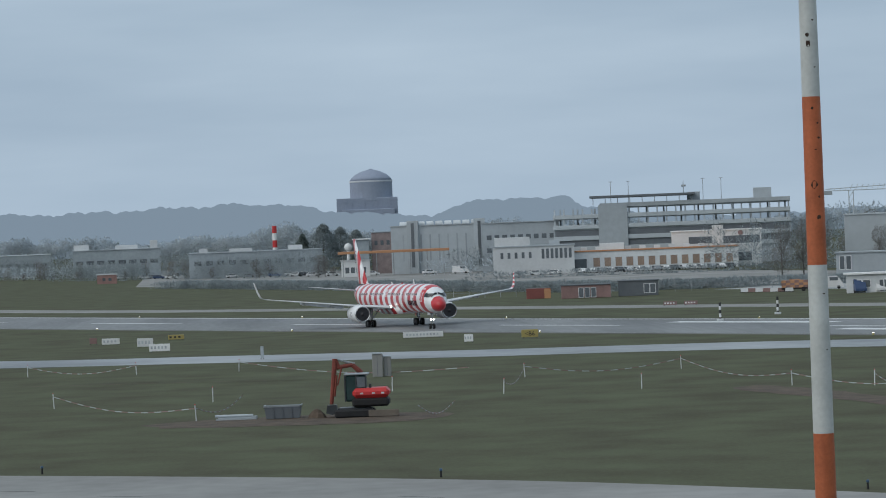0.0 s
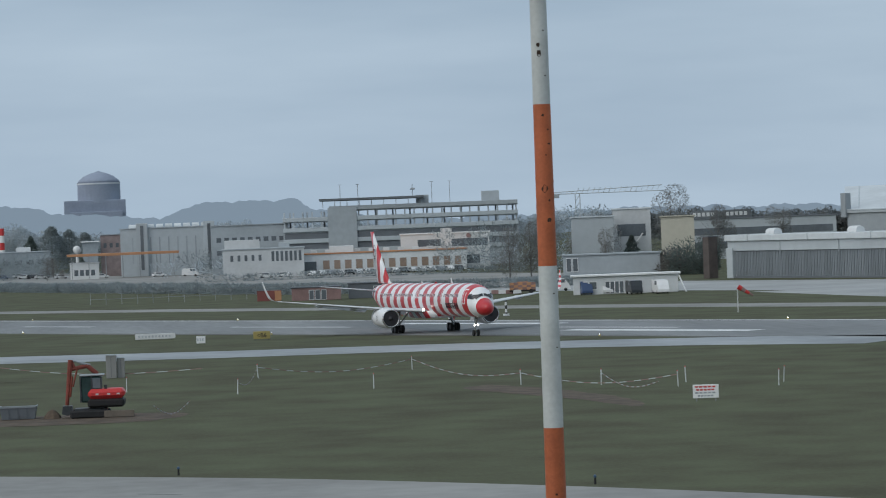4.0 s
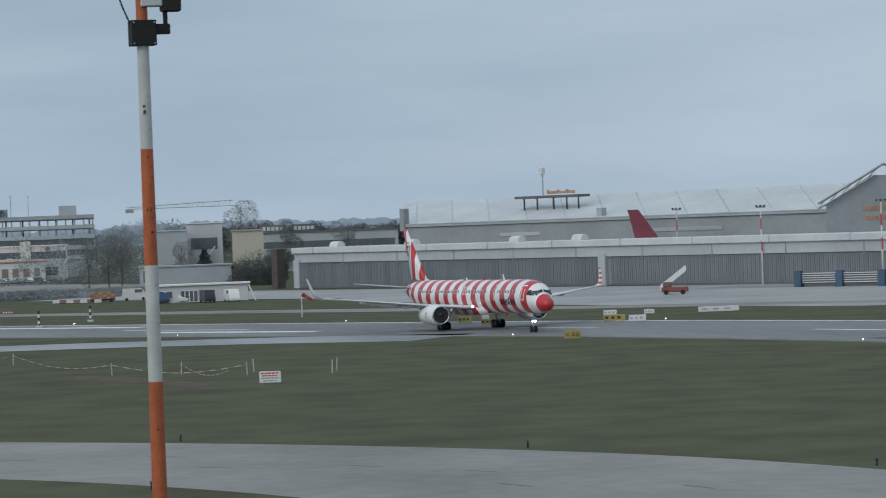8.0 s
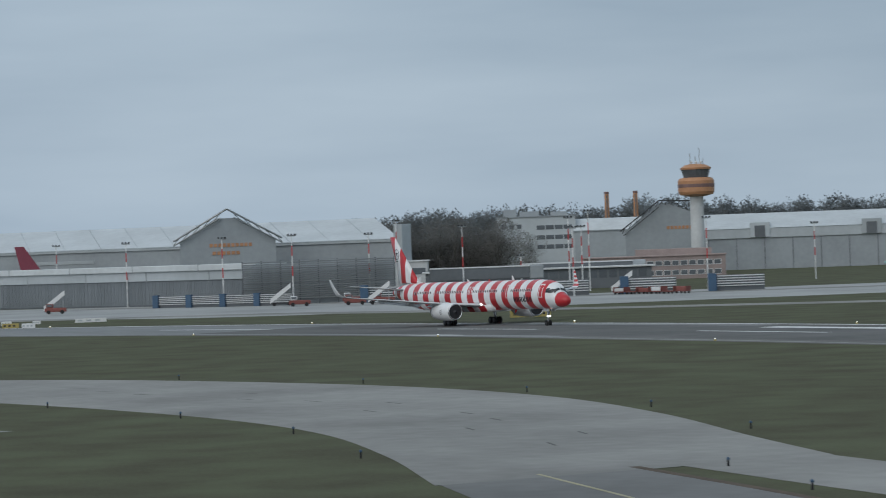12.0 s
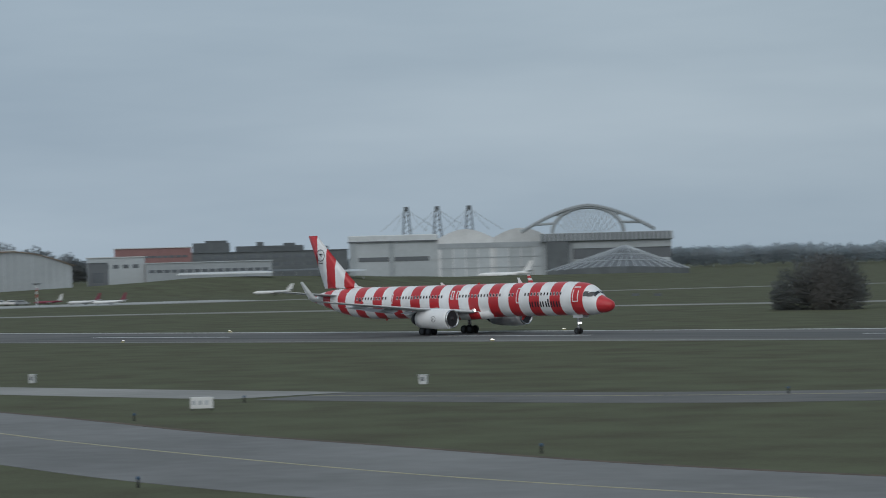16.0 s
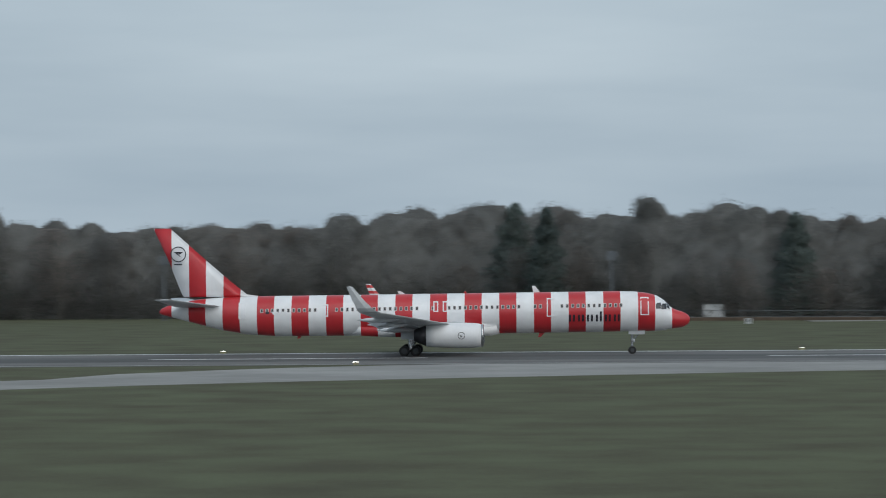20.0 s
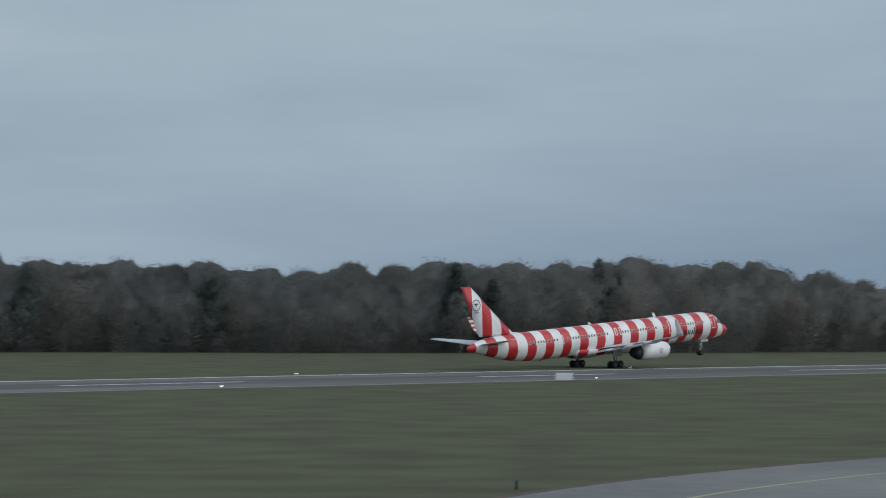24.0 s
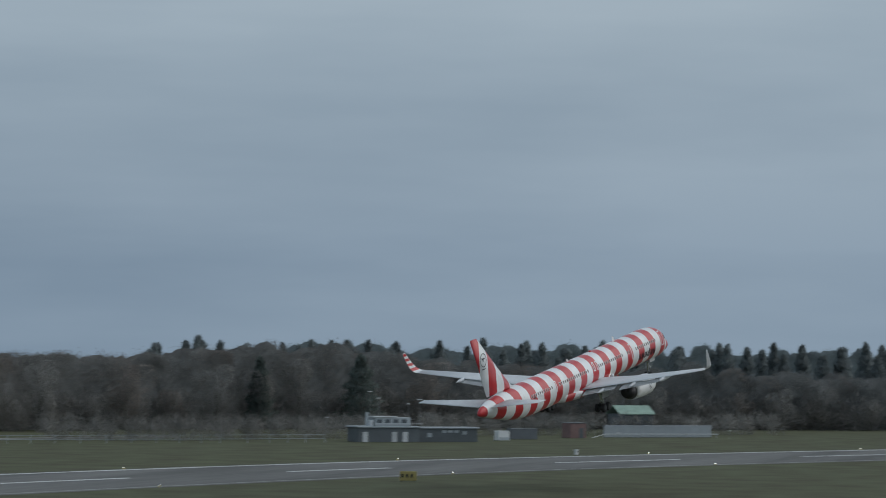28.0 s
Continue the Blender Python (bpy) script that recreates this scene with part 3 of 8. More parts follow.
part("shaft", rod(bmesh.new(), (0, 0, 0), (0, 0, 8), .5, .5, 12), WHITE, b)
part("ball", turned(bmesh.new(), [(.1, 7.6), (1.0, 8.1), (1.4, 9.1), (1.0, 10.1), (.1, 10.5)], 14), WHITE, b, smooth=True)
# row building with roof domes
b = block("row_building", "grey block with a row of pale barrel rooflights", -1287, 200, 86, 31, 14, 15.2, PALE_GREY, MID_GREY)
windows_on(b, ((-13, 13, 4, 12.5, 9, .16),), MID_GREY)
for i in range(9):
    part("rooflight", turned(bmesh.new(), [(.05, -1.2), (1.0, -1.1), (1.0, 1.1), (.05, 1.2)], 12, (-11.5 + i * 2.9, 3, 15.7), "X"), ROOF_PALE, b)
for x in (-8.5, 13):
    part("stair_tower", bx(x - 1.8, x + 1.8, -1.2, 4, 0, 17.0, 0.05), PALE_GREY, b)
    part("stair_glazing", bx(x - .5, x + .5, -1.3, -1.15, 2, 16.2), DARK_GREY, b)
b = block("brown_block", "dull brown flat-roofed block behind the canopy", -1320, 186, 87, 13, 10, 13.6, material("dull_brown_render", (0.26, 0.21, 0.205), 0.85, bump=0.05), SHED_GREY, rows=((-6, 6, 9.5, 11, 6, .5),))
b = block("white_pavilion", "small white roof pavilion beside the brown block", -1318, 176, 87, 5, 5, 11.5, SHED_GREY, WHITE, .6)
b = block("link_building", "dull grey building behind the car park", -1250, 223, 85, 24, 12, 15.0, MID_GREY, MID_GREY, rows=((-11, 11, 10, 11.4, 9, .6), (-11, 11, 6, 7.4, 9, .6)))
# multi-storey car park
b = thing("car_park", "open-decked grey multi-storey car park", "car park", facing(-1240, 269, 82))
part("lower_storey", bx(-36.5, 36.5, 0.6, 30, 0, 12.0, 0.05), MID_GREY, b)
for z in (5.6, 8.8):
    part("parapet", bx(-36.5, 36.5, 0.0, 0.5, z, z + 1.3, 0.04), PALE_GREY, b)
    # dark panel on the solid wall imitates the shade inside a deck
    part("deck_opening", bx(-36, 36, 0.5, 0.58, z + 1.3, z + 3.1), DARK_GREY, b)
for z, x0, x1 in ((12.0, -36.5, 36.5), (15.2, -36.5, 36.5), (18.4, -22, 36.5)):
    part("deck_slab", bx(x0, x1, 0.6, 30, z, z + 0.35), MID_GREY, b)
    part("parapet", bx(x0, x1, 0.0, 0.4, z + 0.3, z + 1.55, 0.04), PALE_GREY, b)
for i in range(26):
    x = -36 + i * 2.88
    part("column", bx(x - .22, x + .22, .45, .9, 12.3, 18.4 if x < -22 else 19.0), PALE_GREY if x < -22 else MID_GREY, b)
for z, x0 in ((12.0, -36.5), (15.2, -36.5), (18.4, -22)):
    part("rear_parapet", bx(x0, 36.5, 29.6, 30, z + 0.3, z + 1.3, 0.04), PALE_GREY, b)
for i in range(14):
    part("inner_column", bx(-35 + i * 5.4, -34.5 + i * 5.4, 15, 15.5, 12.3, 18.4), MID_GREY, b)
part("stair_tower", bx(-22.5, -13.5, -0.4, 5, 0, 19.5, 0.05), MID_GREY, b)
part("canopy_roof", bx(-25, 7.5, -1.5, 20, 21.6, 22.3, 0.05), DARK_GREY, b)
for i in range(9):
    part("canopy_post", rod(bmesh.new(), (-24 + i * 3.8, 0.8, 19.5), (-24 + i * 3.8, 0.8, 21.6), .1), STEEL, b)
part("lift_house", bx(25.5, 31, 4, 9, 19.5, 23.0, 0.05), PALE_GREY, b)
part("lift_house", bx(5, 9, 4, 8, 19.5, 22.5, 0.05), PALE_GREY, b)
for x in (-18.5, -13, 10, 15.6):
    part("lamp_post", rod(rod(bmesh.new(), (x, 3, 19.5), (x, 3, 26.5), .08), (x - .6, 3, 26.5), (x + .6, 3, 26.5), .07), STEEL, b)
part("aerial", rod(rod(bmesh.new(), (4, 3, 22), (4, 3, 26), .1), (3.4, 3, 24.5), (4.8, 3, 24.5), .3), STEEL, b)
# white terminal wing, long low building, white office
b = block("white_office", "white two-storey office block", -1165, 219, 85, 23, 12, 8.0, OFFWHITE, MID_GREY, rows=((2, 11, 4.5, 7.3, 7, .6), (-10, 0, 4.8, 6.5, 5, .4)))
part("upper_storey", bx(-11, -1, 0.5, 9, 8.3, 10.8, 0.05), OFFWHITE, b)
rooftop(b, ((6, 5, 3, 3, 8.3, 1.4),))
b = block("terminal_wing", "long low pale building with square orange-brown windows", -1171, 246, 83, 64, 14, 5.8, OFFWHITE, ORANGE, parapet=.4)
windows_on(b, ((-10, 31, 1.5, 4.0, 13, .58),), material("brown_blinds", (0.3, 0.22, 0.17), 0.6, bump=0.02), OFFWHITE)
windows_on(b, ((-30, -11, 1.2, 3.8, 3, .92),), GLASS_DARK, OFFWHITE)
rooftop(b, [(-12 + i * 4.2, 5, 1.8, 1.8, 6.2, .9) for i in range(9)] + [(-4, 4, 7, 3, 6.2, 1.9)], ROOF_PALE)
b = block("white_office", "white office with a dark ribbon window and a round sign", -1183, 274, 81, 26, 12, 10.4, WHITE, WHITE, rows=((-8, -1, 6.8, 8.8, 1, 1), (1, 12.5, 6.6, 8.8, 1, 1), (4, 10, 1.5, 4, 1, 1)))
part("round_sign", turned(bmesh.new(), [(.75, -.06), (.75, .06)], 14, (7, -0.1, 9.6), "Y"), BRICK, b)
part("stair_block", bx(-1.2, 2.0, -.3, 3, 0, 12.0, .05), WHITE, b)
# sheds and boxes along the perimeter road
b = block("shipping_container", "red and orange shipping container", -878, 193, 85, 4.6, 2.4, 1.9, TUG_RED, TUG_RED, 0.02, category="container", parapet=.06)
part("end_panel", bx(1.1, 2.33, -.04, 2.44, 0.02, 1.9), ORANGE, b)
b = block("site_shed", "low dark red shed with shutter doors", -868, 201, 84, 9.3, 4, 2.4, BRICK, DARK_GREY, 0.2, rows=((-1.5, 2, .2, 1.9, 3, .7),), frame_mat=OFFWHITE, parapet=.2)
b = block("site_shed", "dark blue-grey cabin with a pale window", -869, 211, 83, 7.5, 4, 2.8, DARK_GREY, DARK_GREY, 0.2, rows=((1.0, 3.3, .6, 2.2, 2, .8),), frame_mat=OFFWHITE, parapet=.2)
# behind the crash gate: white blocks, beige slab, flat shed, shelter
b = block("white_block", "blank white-grey block with a slanting stair", -1034, 288, 78, 10.5, 9, 13.5, PALE_GREY, PALE_GREY)
b = block("white_block", "white house with an open gable loft", -1044, 300, 78, 9.5, 9, 15.2, OFFWHITE, ROOF_PALE, rows=((-3.6, 3.4, 8.5, 11.5, 1, 1),))
part("stair", bx(-4.6, 4.6, -1.0, -.2, 0, .3), WHITE, b).matrix_basis = pose(0, -.6, 5.5, 0, -52, 0)
b = block("beige_block", "blank beige panel-clad block", -1015, 305, 77, 8.0, 9, 12.9, BEIGE, BEIGE)
b = block("flat_shed", "wide flat-roofed grey shed", -974, 280, 78, 22, 9, 5.0, MID_GREY, MID_GREY, rows=((-10.4, -7.5, 1.5, 4.4, 2, .7),), frame_mat=WHITE)
b = block("gate_shelter", "white-fronted gate shelter with glazed bays", -823, 251, 78, 18.5, 4, 3.2, OFFWHITE, WHITE, 0.5, rows=((-3.6, -.3, .2, 2.2, 4, .8), (1.0, 3.0, .2, 2.2, 3, .8), (-8, -5, 1.0, 2.2, 2, .8)), frame_mat=WHITE)
part("slant_strut", rod(bmesh.new(), (9.4, -.6, 3.0), (10.6, -1.4, 0), .12), WHITE, b)
b = block("office_block", "pale office block with dark window bands and two roof signs", -1161, 362, 76, 46, 14, 11.5, PALE_GREY, DARK_GREY, rows=((-22, 22, 3, 5, 1, 1), (-22, 22, 7, 9, 1, 1)))
for x in (-15, -5.5):
    part("roof_sign", bx(x - 4, x + 4, -.4, .1, 11.9, 14.2, .05), DARK_GREY, b)
    for k in range(5):
        part("sign_bar", bx(x - 3.2 + k * 1.3, x - 2.3 + k * 1.3, -.5, -.42, 12.5, 13.6), OFFWHITE, b)
# tower crane
b = thing("tower_crane", "pale tower crane with a lattice jib", "crane", facing(-1366, 350, 78))
bm = bmesh.new()
for sx in (-.8, .8):
    rod(bm, (sx, 0, 0), (sx, 0, 22), .16)
for k in range(9):
    rod(bm, (-.8, 0, k * 2.4), (.8, 0, k * 2.4 + 2.4), .1)
part("tower", bm, PALE_GREY, b)
bm = bmesh.new()
for z in (22, 24):
    rod(bm, (-9, 0, z if z == 22 else 22.6), (30, 0, z), .14)
for k in range(20):
    rod(bm, (-8 + k * 1.9, 0, 22), (-7 + k * 1.9, 0, 24 if k > 3 else 23), .09)
part("jib", bm, PALE_GREY, b)
part("counterweight", bx(-9.5, -6.5, -.6, .6, 20.6, 22, .05), MID_GREY, b)


# ---- hangars ----
def hangar_front(name, label, x0, y0, x1, y1, depth, h_wall, h_fascia, h_roof, doors, piers=()):
    """A long flat hangar with ribbed doors, deep fascia, pale roof edge and rooflights."""
    L = math.hypot(x1 - x0, y1 - y0)
    b = thing(name, label, "hangar", facing(x0, y0, math.degrees(math.atan2(y1 - y0, x1 - x0))))
    part("wall", bx(0, L, .8, depth, 0, h_wall + h_fascia), MID_GREY, b)
    part("fascia", bx(0, L, .2, .8, h_wall, h_wall + h_fascia, .05), PALE_GREY, b)
    part("roof", bx(-.4, L + .4, -.3, depth, h_wall + h_fascia, h_wall + h_fascia + h_roof, .1), ROOF_PALE, b)
    for a, c in doors:
        n = max(2, int((c - a) / 2.2))
        p = (c - a) / n
        leaf = bmesh.new()
        for k in range(4):
            box(leaf, k * p / 4 + .05, (k + .55) * p / 4, -.02 - .05 * (k % 2), .3, 0, h_wall)
        me = mesh_of("door_leaf", leaf, DOOR_GREY)
        for i in range(n):
            share("door_leaf", me, b, pose(a + i * p, .5, 0.02))
        part("door_backing", bx(a, c, .56, .66, 0.02, h_wall), DOOR_GREY, b)
        part("door_rail", bx(a, c, .2, .45, 0.02, .35), DARK_GREY, b)
    for x in piers:
        part("pier", bx(x - 1.1, x + 1.1, -.1, .9, 0, h_wall + .6, .05), PALE_GREY, b)
    return b, L


hf, L = hangar_front("maintenance_hangar", "long low grey hangar with ribbed sliding doors", -910, 291, -728, 357, 9, 5.6, 2.0, 1.3, ((2.5, 105), (109, 190)), (1, 107))
for x in (14, 42, 78, 98):
    part("roof_hatch", turned(bmesh.new(), [(.05, -1.6), (1.1, -1.5), (1.1, 1.5), (.05, 1.6)], 12, (x, 2.2, 9.0), "X"), OFFWHITE, hf)
for i in range(9):
    part("roof_joint", bx(8 + i * 21, 8.25 + i * 21, -.34, .3, 7.6, 8.95), MID_GREY, hf)
    part("downpipe", rod(bmesh.new(), (19 + i * 20, .12, 5.2), (19 + i * 20, .12, 8.2), .09), MID_GREY, hf)

b = block("stack_house", "slim dark brown stack beside the hangar end", -914, 287.5, 20, 2.2, 2.2, 8.6, material("dark_brown_sheeting", (0.09, 0.075, 0.07), 0.8, bump=0.03), DARK_GREY, .1, category="chimney", parapet=.2)
hb = thing("overhaul_hall", "huge grey overhaul hall with a shallow pale roof", "hangar", facing(-938, 325, 29.5))
LB = 186
part("wall", loft(bmesh.new(), [[(0, 0, z), (LB, 0, z), (LB - 48, 50, z), (-48, 50, z)] for z in (0, 12.6)]), MID_GREY, hb)
part("eave_band", bx(-.3, LB + .3, -.4, 0, 12.4, 13.2, .05), PALE_GREY, hb)
bm = bmesh.new()
loft(bm, [[(x, -.5, 13.0), (x - 23.5, 24, 18.4), (x - 48.5, 50, 13.0)] for x in (-.5, LB + .5)])
part("roof", bm, ROOF_PALE, hb, "pale sheet-metal roof")
for i in range(16):
    part("roof_seam", rod(bmesh.new(), (4 + i * 11.6, -.5, 13.03), (-19.5 + i * 11.6, 24, 18.43), .09, .09, 5), PALE_GREY, hb)
for x in (58, 142):
    part("roof_vent", bx(x, x + 1.6, 1, 2.6, 13, 15.2, .05), PALE_GREY, hb)
part("end_tower", bx(-1.2, .3, -.8, 1, 11.5, 16.8, .1), MID_GREY, hb)
part("end_tower", bx(LB - 1.2, LB + 1.2, -1.0, 3, 0, 16.5, .1), PALE_GREY, hb)
for x, w in ((30, 12), (74, 20), (128, 16)):
    part("wall_band", bx(x, x + w, -.15, 0, 9.6, 10.4, .03), PALE_GREY, hb)
# sign deck on the hall
sg = thing("roof_sign_deck", "dark roof deck with mast and orange sign bars", "roof sign", facing(-911, 351.5, 29.5))
part("deck", bx(-10, 9.5, -1, 3, 17.9, 18.5, .05), DARK_GREY, sg)
for x in (-8, -4, 1, 5, 8.5):
    part("prop", bx(x - .12, x + .12, 0, .3, 15.0, 17.9), DARK_STEEL, sg)
part("mast", rod(bmesh.new(), (-2, 0, 18.4), (-2, 0, 24.4), .12), STEEL, sg)
part("mast_head", turned(bmesh.new(), [(.2, 23.0), (.55, 23.4), (.55, 24.8), (.2, 25.1)], 10, (-2, 0, 0)), OFFWHITE, sg)
for i in range(9):
    part("sign_bar", bx(-.3 + i * .95, .4 + i * .95, -.6, -.4, 18.8, 19.4 + .3 * (i % 3 == 0)), ORANGE, sg)
# gabled test cell with the tubular truss
gb = thing("gabled_hall", "grey gabled hall under an external tubular truss", "hangar", facing(-780, 374, 66))
GW = 11.0
bm = bmesh.new()
loft(bm, [[(-GW, y, 0), (GW, y, 0), (GW, y, 14), (2.5, y, 19.2), (-2.5, y, 19.2), (-GW, y, 14)] for y in (0, 26)])
part("wall", bm, MID_GREY, gb)
bm = bmesh.new()
for s in (-1, 1):
    rod(bm, (s * 12.5, -1, 14.2), (0, -1, 21.3), .22)
    rod(bm, (s * 12.5, -1, 13.2), (s * 1.5, -1, 19.3), .16)
    for k in range(5):
        u = k / 5
        rod(bm, (s * (12.5 - 11 * u), -1, 13.3 + 6 * u), (s * (12.5 - 12.5 * (u + .12)), -1, 14.2 + 7.1 * (u + .12)), .1)
part("truss", bm, STEEL, gb, "dark tubular roof truss")
for i in range(10):
    part("sign_bar", bx(-4.2 + i * 1.0, -3.5 + i * 1.0, -.12, -.02, 12.6, 13.4), ORANGE, gb)
for i in range(6):
    part("sign_bar", bx(-3.6 + i * 1.1, -2.8 + i * 1.1, -.12, -.02, 10.8, 11.6), ORANGE, gb)
# louvred noise screen
ls = thing("noise_screen", "tall louvred steel noise screen", "screen", facing(-716, 366, 64))
slat = mesh_of("slat", bx(-16, 16, -.1, .12, 0, .22), STEEL)
for i in range(18):
    share("slat", slat, ls, pose(0, 0, 1.2 + i * .45, 14, 0, 0))
for i in range(9):
    part("post", bx(-16 + i * 4 - .12, -16 + i * 4 + .12, .2, .5, 0, 9.3), DARK_GREY, ls)
part("back_wall", bx(-16, 16, 2, 2.3, 0, 8.6), MID_GREY, ls)
b = block("annexe", "small pale annexe beside the hall", -775, 418, 60, 9, 8, 7.5, OFFWHITE, OFFWHITE, rows=((-4, 4, 4.5, 6, 1, 1),))
# blast screens along the stands, with blue posts
for x, y, deg in [(-734.7 + i * 8.0, 340.9 + i * 4.2, 40) for i in range(4)] + [(-696 + i * 10.5, 373 + i * 14.5, 62) for i in range(5)]:
    s = thing("blast_screen", "low slatted blast screen between blue piers", "screen", facing(x, y, deg) @ Matrix.Scale(.77 if deg == 40 else 1.0, 4), "blast screens")
    for k in range(5):
        part("slat", bx(-4.8, 4.8, -.06, .08, .9 + k * .5, 1.12 + k * .5), OFFWHITE, s)
    part("pier", bx(-6.6, -4.9, -.6, .8, 0, 3.6, .05), BLUE, s, "dark blue pier")
    part("sheet", bx(-4.9, 4.9, .3, .4, 0, 3.2), DARK_GREY, s)
# pier building with jet bridges
block("pier_building", "dark glazed pier with a pale roof strip", -745, 436, 61, 52, 8, 4.7, DARK_GREY, OFFWHITE, .8, rows=((-25, 25, 2.4, 4.2, 22, .8),))
# offices and hangars behind the pier
b = block("office_block", "grey office block with dark window bands and roof plant", -948, 552, 60, 24, 14, 18.4, PALE_GREY, MID_GREY, rows=((0, 11, 14.5, 15.8, 4, .9), (0, 11, 11.5, 12.8, 4, .9), (0, 11, 8.6, 9.9, 4, .9), (-11, -4, 15, 16.3, 3, .6)))
rooftop(b, ((-8, 5, 4, 3, 18.7, 2.2), (-2, 5, 6, 3, 18.7, 1.5), (7, 6, 5, 4, 18.7, 1.2)), MID_GREY)
b = block("steel_hangar", "grey hangar end with a bright curved roof", -936, 570, 59, 20, 20, 13.5, MID_GREY, MID_GREY)
part("bright_roof", loft(bmesh.new(), [[(x, -.3, 13.8), (x, 6, 17.2), (x, 20, 17.5), (x, 20, 13.8)] for x in (-10.3, 22)]), ROOF_PALE, b)
g2 = thing("gabled_hall", "grey gabled hall with external tubular truss", "hangar", facing(-890, 560, 58), "gabled halls")
bm = bmesh.new()
loft(bm, [[(-10, y, 0), (12, y, 0), (12, y, 17), (3, y, 20.5), (-1, y, 20.5), (-10, y, 13)] for y in (0, 20)])
part("wall", bm, MID_GREY, g2)
bm = bmesh.new()
rod(bm, (-11.5, -1, 13.0), (0, -1, 21.6), .2)
rod(bm, (0, -1, 21.6), (10, -1, 21.2), .2)
rod(bm, (-10.5, -1, 11.8), (0, -1, 19.8), .14)
for k in range(6):
    rod(bm, (-11 + k * 2, -1, 12.2 + k * 1.5), (-10 + k * 2, -1, 14.2 + k * 1.5), .1)
    rod(bm, (0 + k * 1.7, -1, 20.2), (.9 + k * 1.7, -1, 21.5), .1)
part("truss", bm, DARK_STEEL, g2)
for i in range(7):
    part("sign_bar", bx(2 + i * 1.1, 2.8 + i * 1.1, -.12, -.02, 13.2, 14.1), ORANGE, g2)
for x, y in ((-1128, 686), (-1122, 695)):
    c = thing("flue", "tall slim orange chimney", "chimney", facing(x, y, 58), "orange chimneys")
    part("shaft", rod(bmesh.new(), (0, 0, 0), (0, 0, 27.6), .85, .85, 14), ORANGE, c)
    # dark grey strip laid on the shaft in place of a shadow
    part("shadow_slot", bx(-.22, .22, -.9, -.8, 12, 27.2), DARK_GREY, c)
    part("cap", rod(bmesh.new(), (0, 0, 27.6), (0, 0, 28.4), .95, .95, 14), BRICK, c)
PINK_BRICK = material("dull_pink_brick", (0.33, 0.27, 0.26), 0.85, vary=0.15, scale=0.4, bump=0.05)
b = block("brick_office", "long low dull pink brick office with ribbon windows", -815, 511, 58, 37, 10, 6.0, PINK_BRICK, PINK_BRICK, rows=((-17.5, 17.5, 3.7, 4.8, 16, .75), (-17.5, 17.5, 1.2, 2.3, 16, .75)), frame_mat=OFFWHITE)
part("penthouse", bx(-5, 15, 2, 7, 6.3, 8.0, .05), PINK_BRICK, b)
# control tower
ct = thing("control_tower", "white control tower with an orange cab", "control tower", pose(-845, 544, 0, 0, 0, 57) @ Matrix.Scale(0.925, 4))
part("shaft", rod(bmesh.new(), (0, 0, 0), (0, 0, 24.5), 2.1, 2.0, 20), OFFWHITE, ct, "pale concrete shaft")
part("service_ring", turned(bmesh.new(), [(2.4, 23.6), (5.0, 24.2), (5.4, 25.0), (5.4, 28.2), (4.9, 29.0), (4.2, 29.2)], 24), ORANGE, ct, "orange service storey")
part("window_band", turned(bmesh.new(), [(5.42, 26.3), (5.45, 26.5), (5.45, 27.2), (5.42, 27.3)], 24), BRICK, ct)
part("cab_glass", turned(bmesh.new(), [(3.6, 29.2), (4.3, 31.6), (4.1, 31.7)], 16), GLASS_DARK, ct, "slanted dark cab windows")
part("cab_roof", turned(bmesh.new(), [(4.5, 31.6), (4.6, 32.1), (3.2, 32.9), (1.5, 33.3)], 20), ORANGE, ct, "orange cab roof")
for x, h in ((-1.6, 36.5), (0, 35.5), (1.2, 38), (2.2, 35)):
    part("antenna", rod(bmesh.new(), (x, 0, 33), (x, 0, h), .09), STEEL, ct)
for x in (-1.2, 0.2, 1.6):
    # unlit beacons on the cab roof, as plain white caps
    part("beacon", turned(bmesh.new(), [(.3, 33.4), (.4, 33.8), (.15, 34.2)], 10, (x, -.8, 0)), OFFWHITE, ct, "unlit white beacon")
# long grey hangar with pale roof and dormers
lh = thing("long_hangar", "very long grey hangar with a pale pitched roof", "hangar", facing(-901, 643, 54))
part("wall", bx(-52, 51, 0, 40, 0, 12.3), MID_GREY, lh)
part("eave_band", bx(-52.3, 51.3, -.4, 0, 9.6, 12.6, .05), PALE_GREY, lh)
part("roof", loft(bmesh.new(), [[(x, -.6, 12.6), (x, 18, 17.3), (x, 40, 12.6)] for x in (-52.4, 51.4)]), ROOF_PALE, lh)
for x in (-34, 0, 34):
    part("dormer", bx(x - 3, x + 3, -.8, 4, 9.8, 14.4, .1), PALE_GREY, lh)
    part("dormer_door", bx(x - 1.6, x + 1.6, -.95, -.78, 9.8, 13.4), DARK_GREY, lh)
for i in range(12):
    part("door_joint", bx(-50 + i * 8.6, -49.8 + i * 8.6, -.12, 0, 0, 9.6), DARK_GREY, lh)
BROWN_CLAD = material("weathered_brown_cladding", (0.29, 0.235, 0.185), 0.85, vary=0.15, scale=0.3, bump=0.05)
SLATE_WALL = material("slate_grey_cladding", (0.115, 0.13, 0.14), 0.8, vary=0.15, scale=0.3, bump=0.03)
DUSK_RED = material("dull_red_cladding", (0.3, 0.17, 0.165), 0.8, vary=0.12, scale=0.3, bump=0.03)
b = block("brown_terminal", "brown-panelled block with a dark glazed side", -963, 785, 50, 32, 14, 16.6, BROWN_CLAD, OFFWHITE, rows=((-2, 15.5, 9, 16.2, 4, .96),))
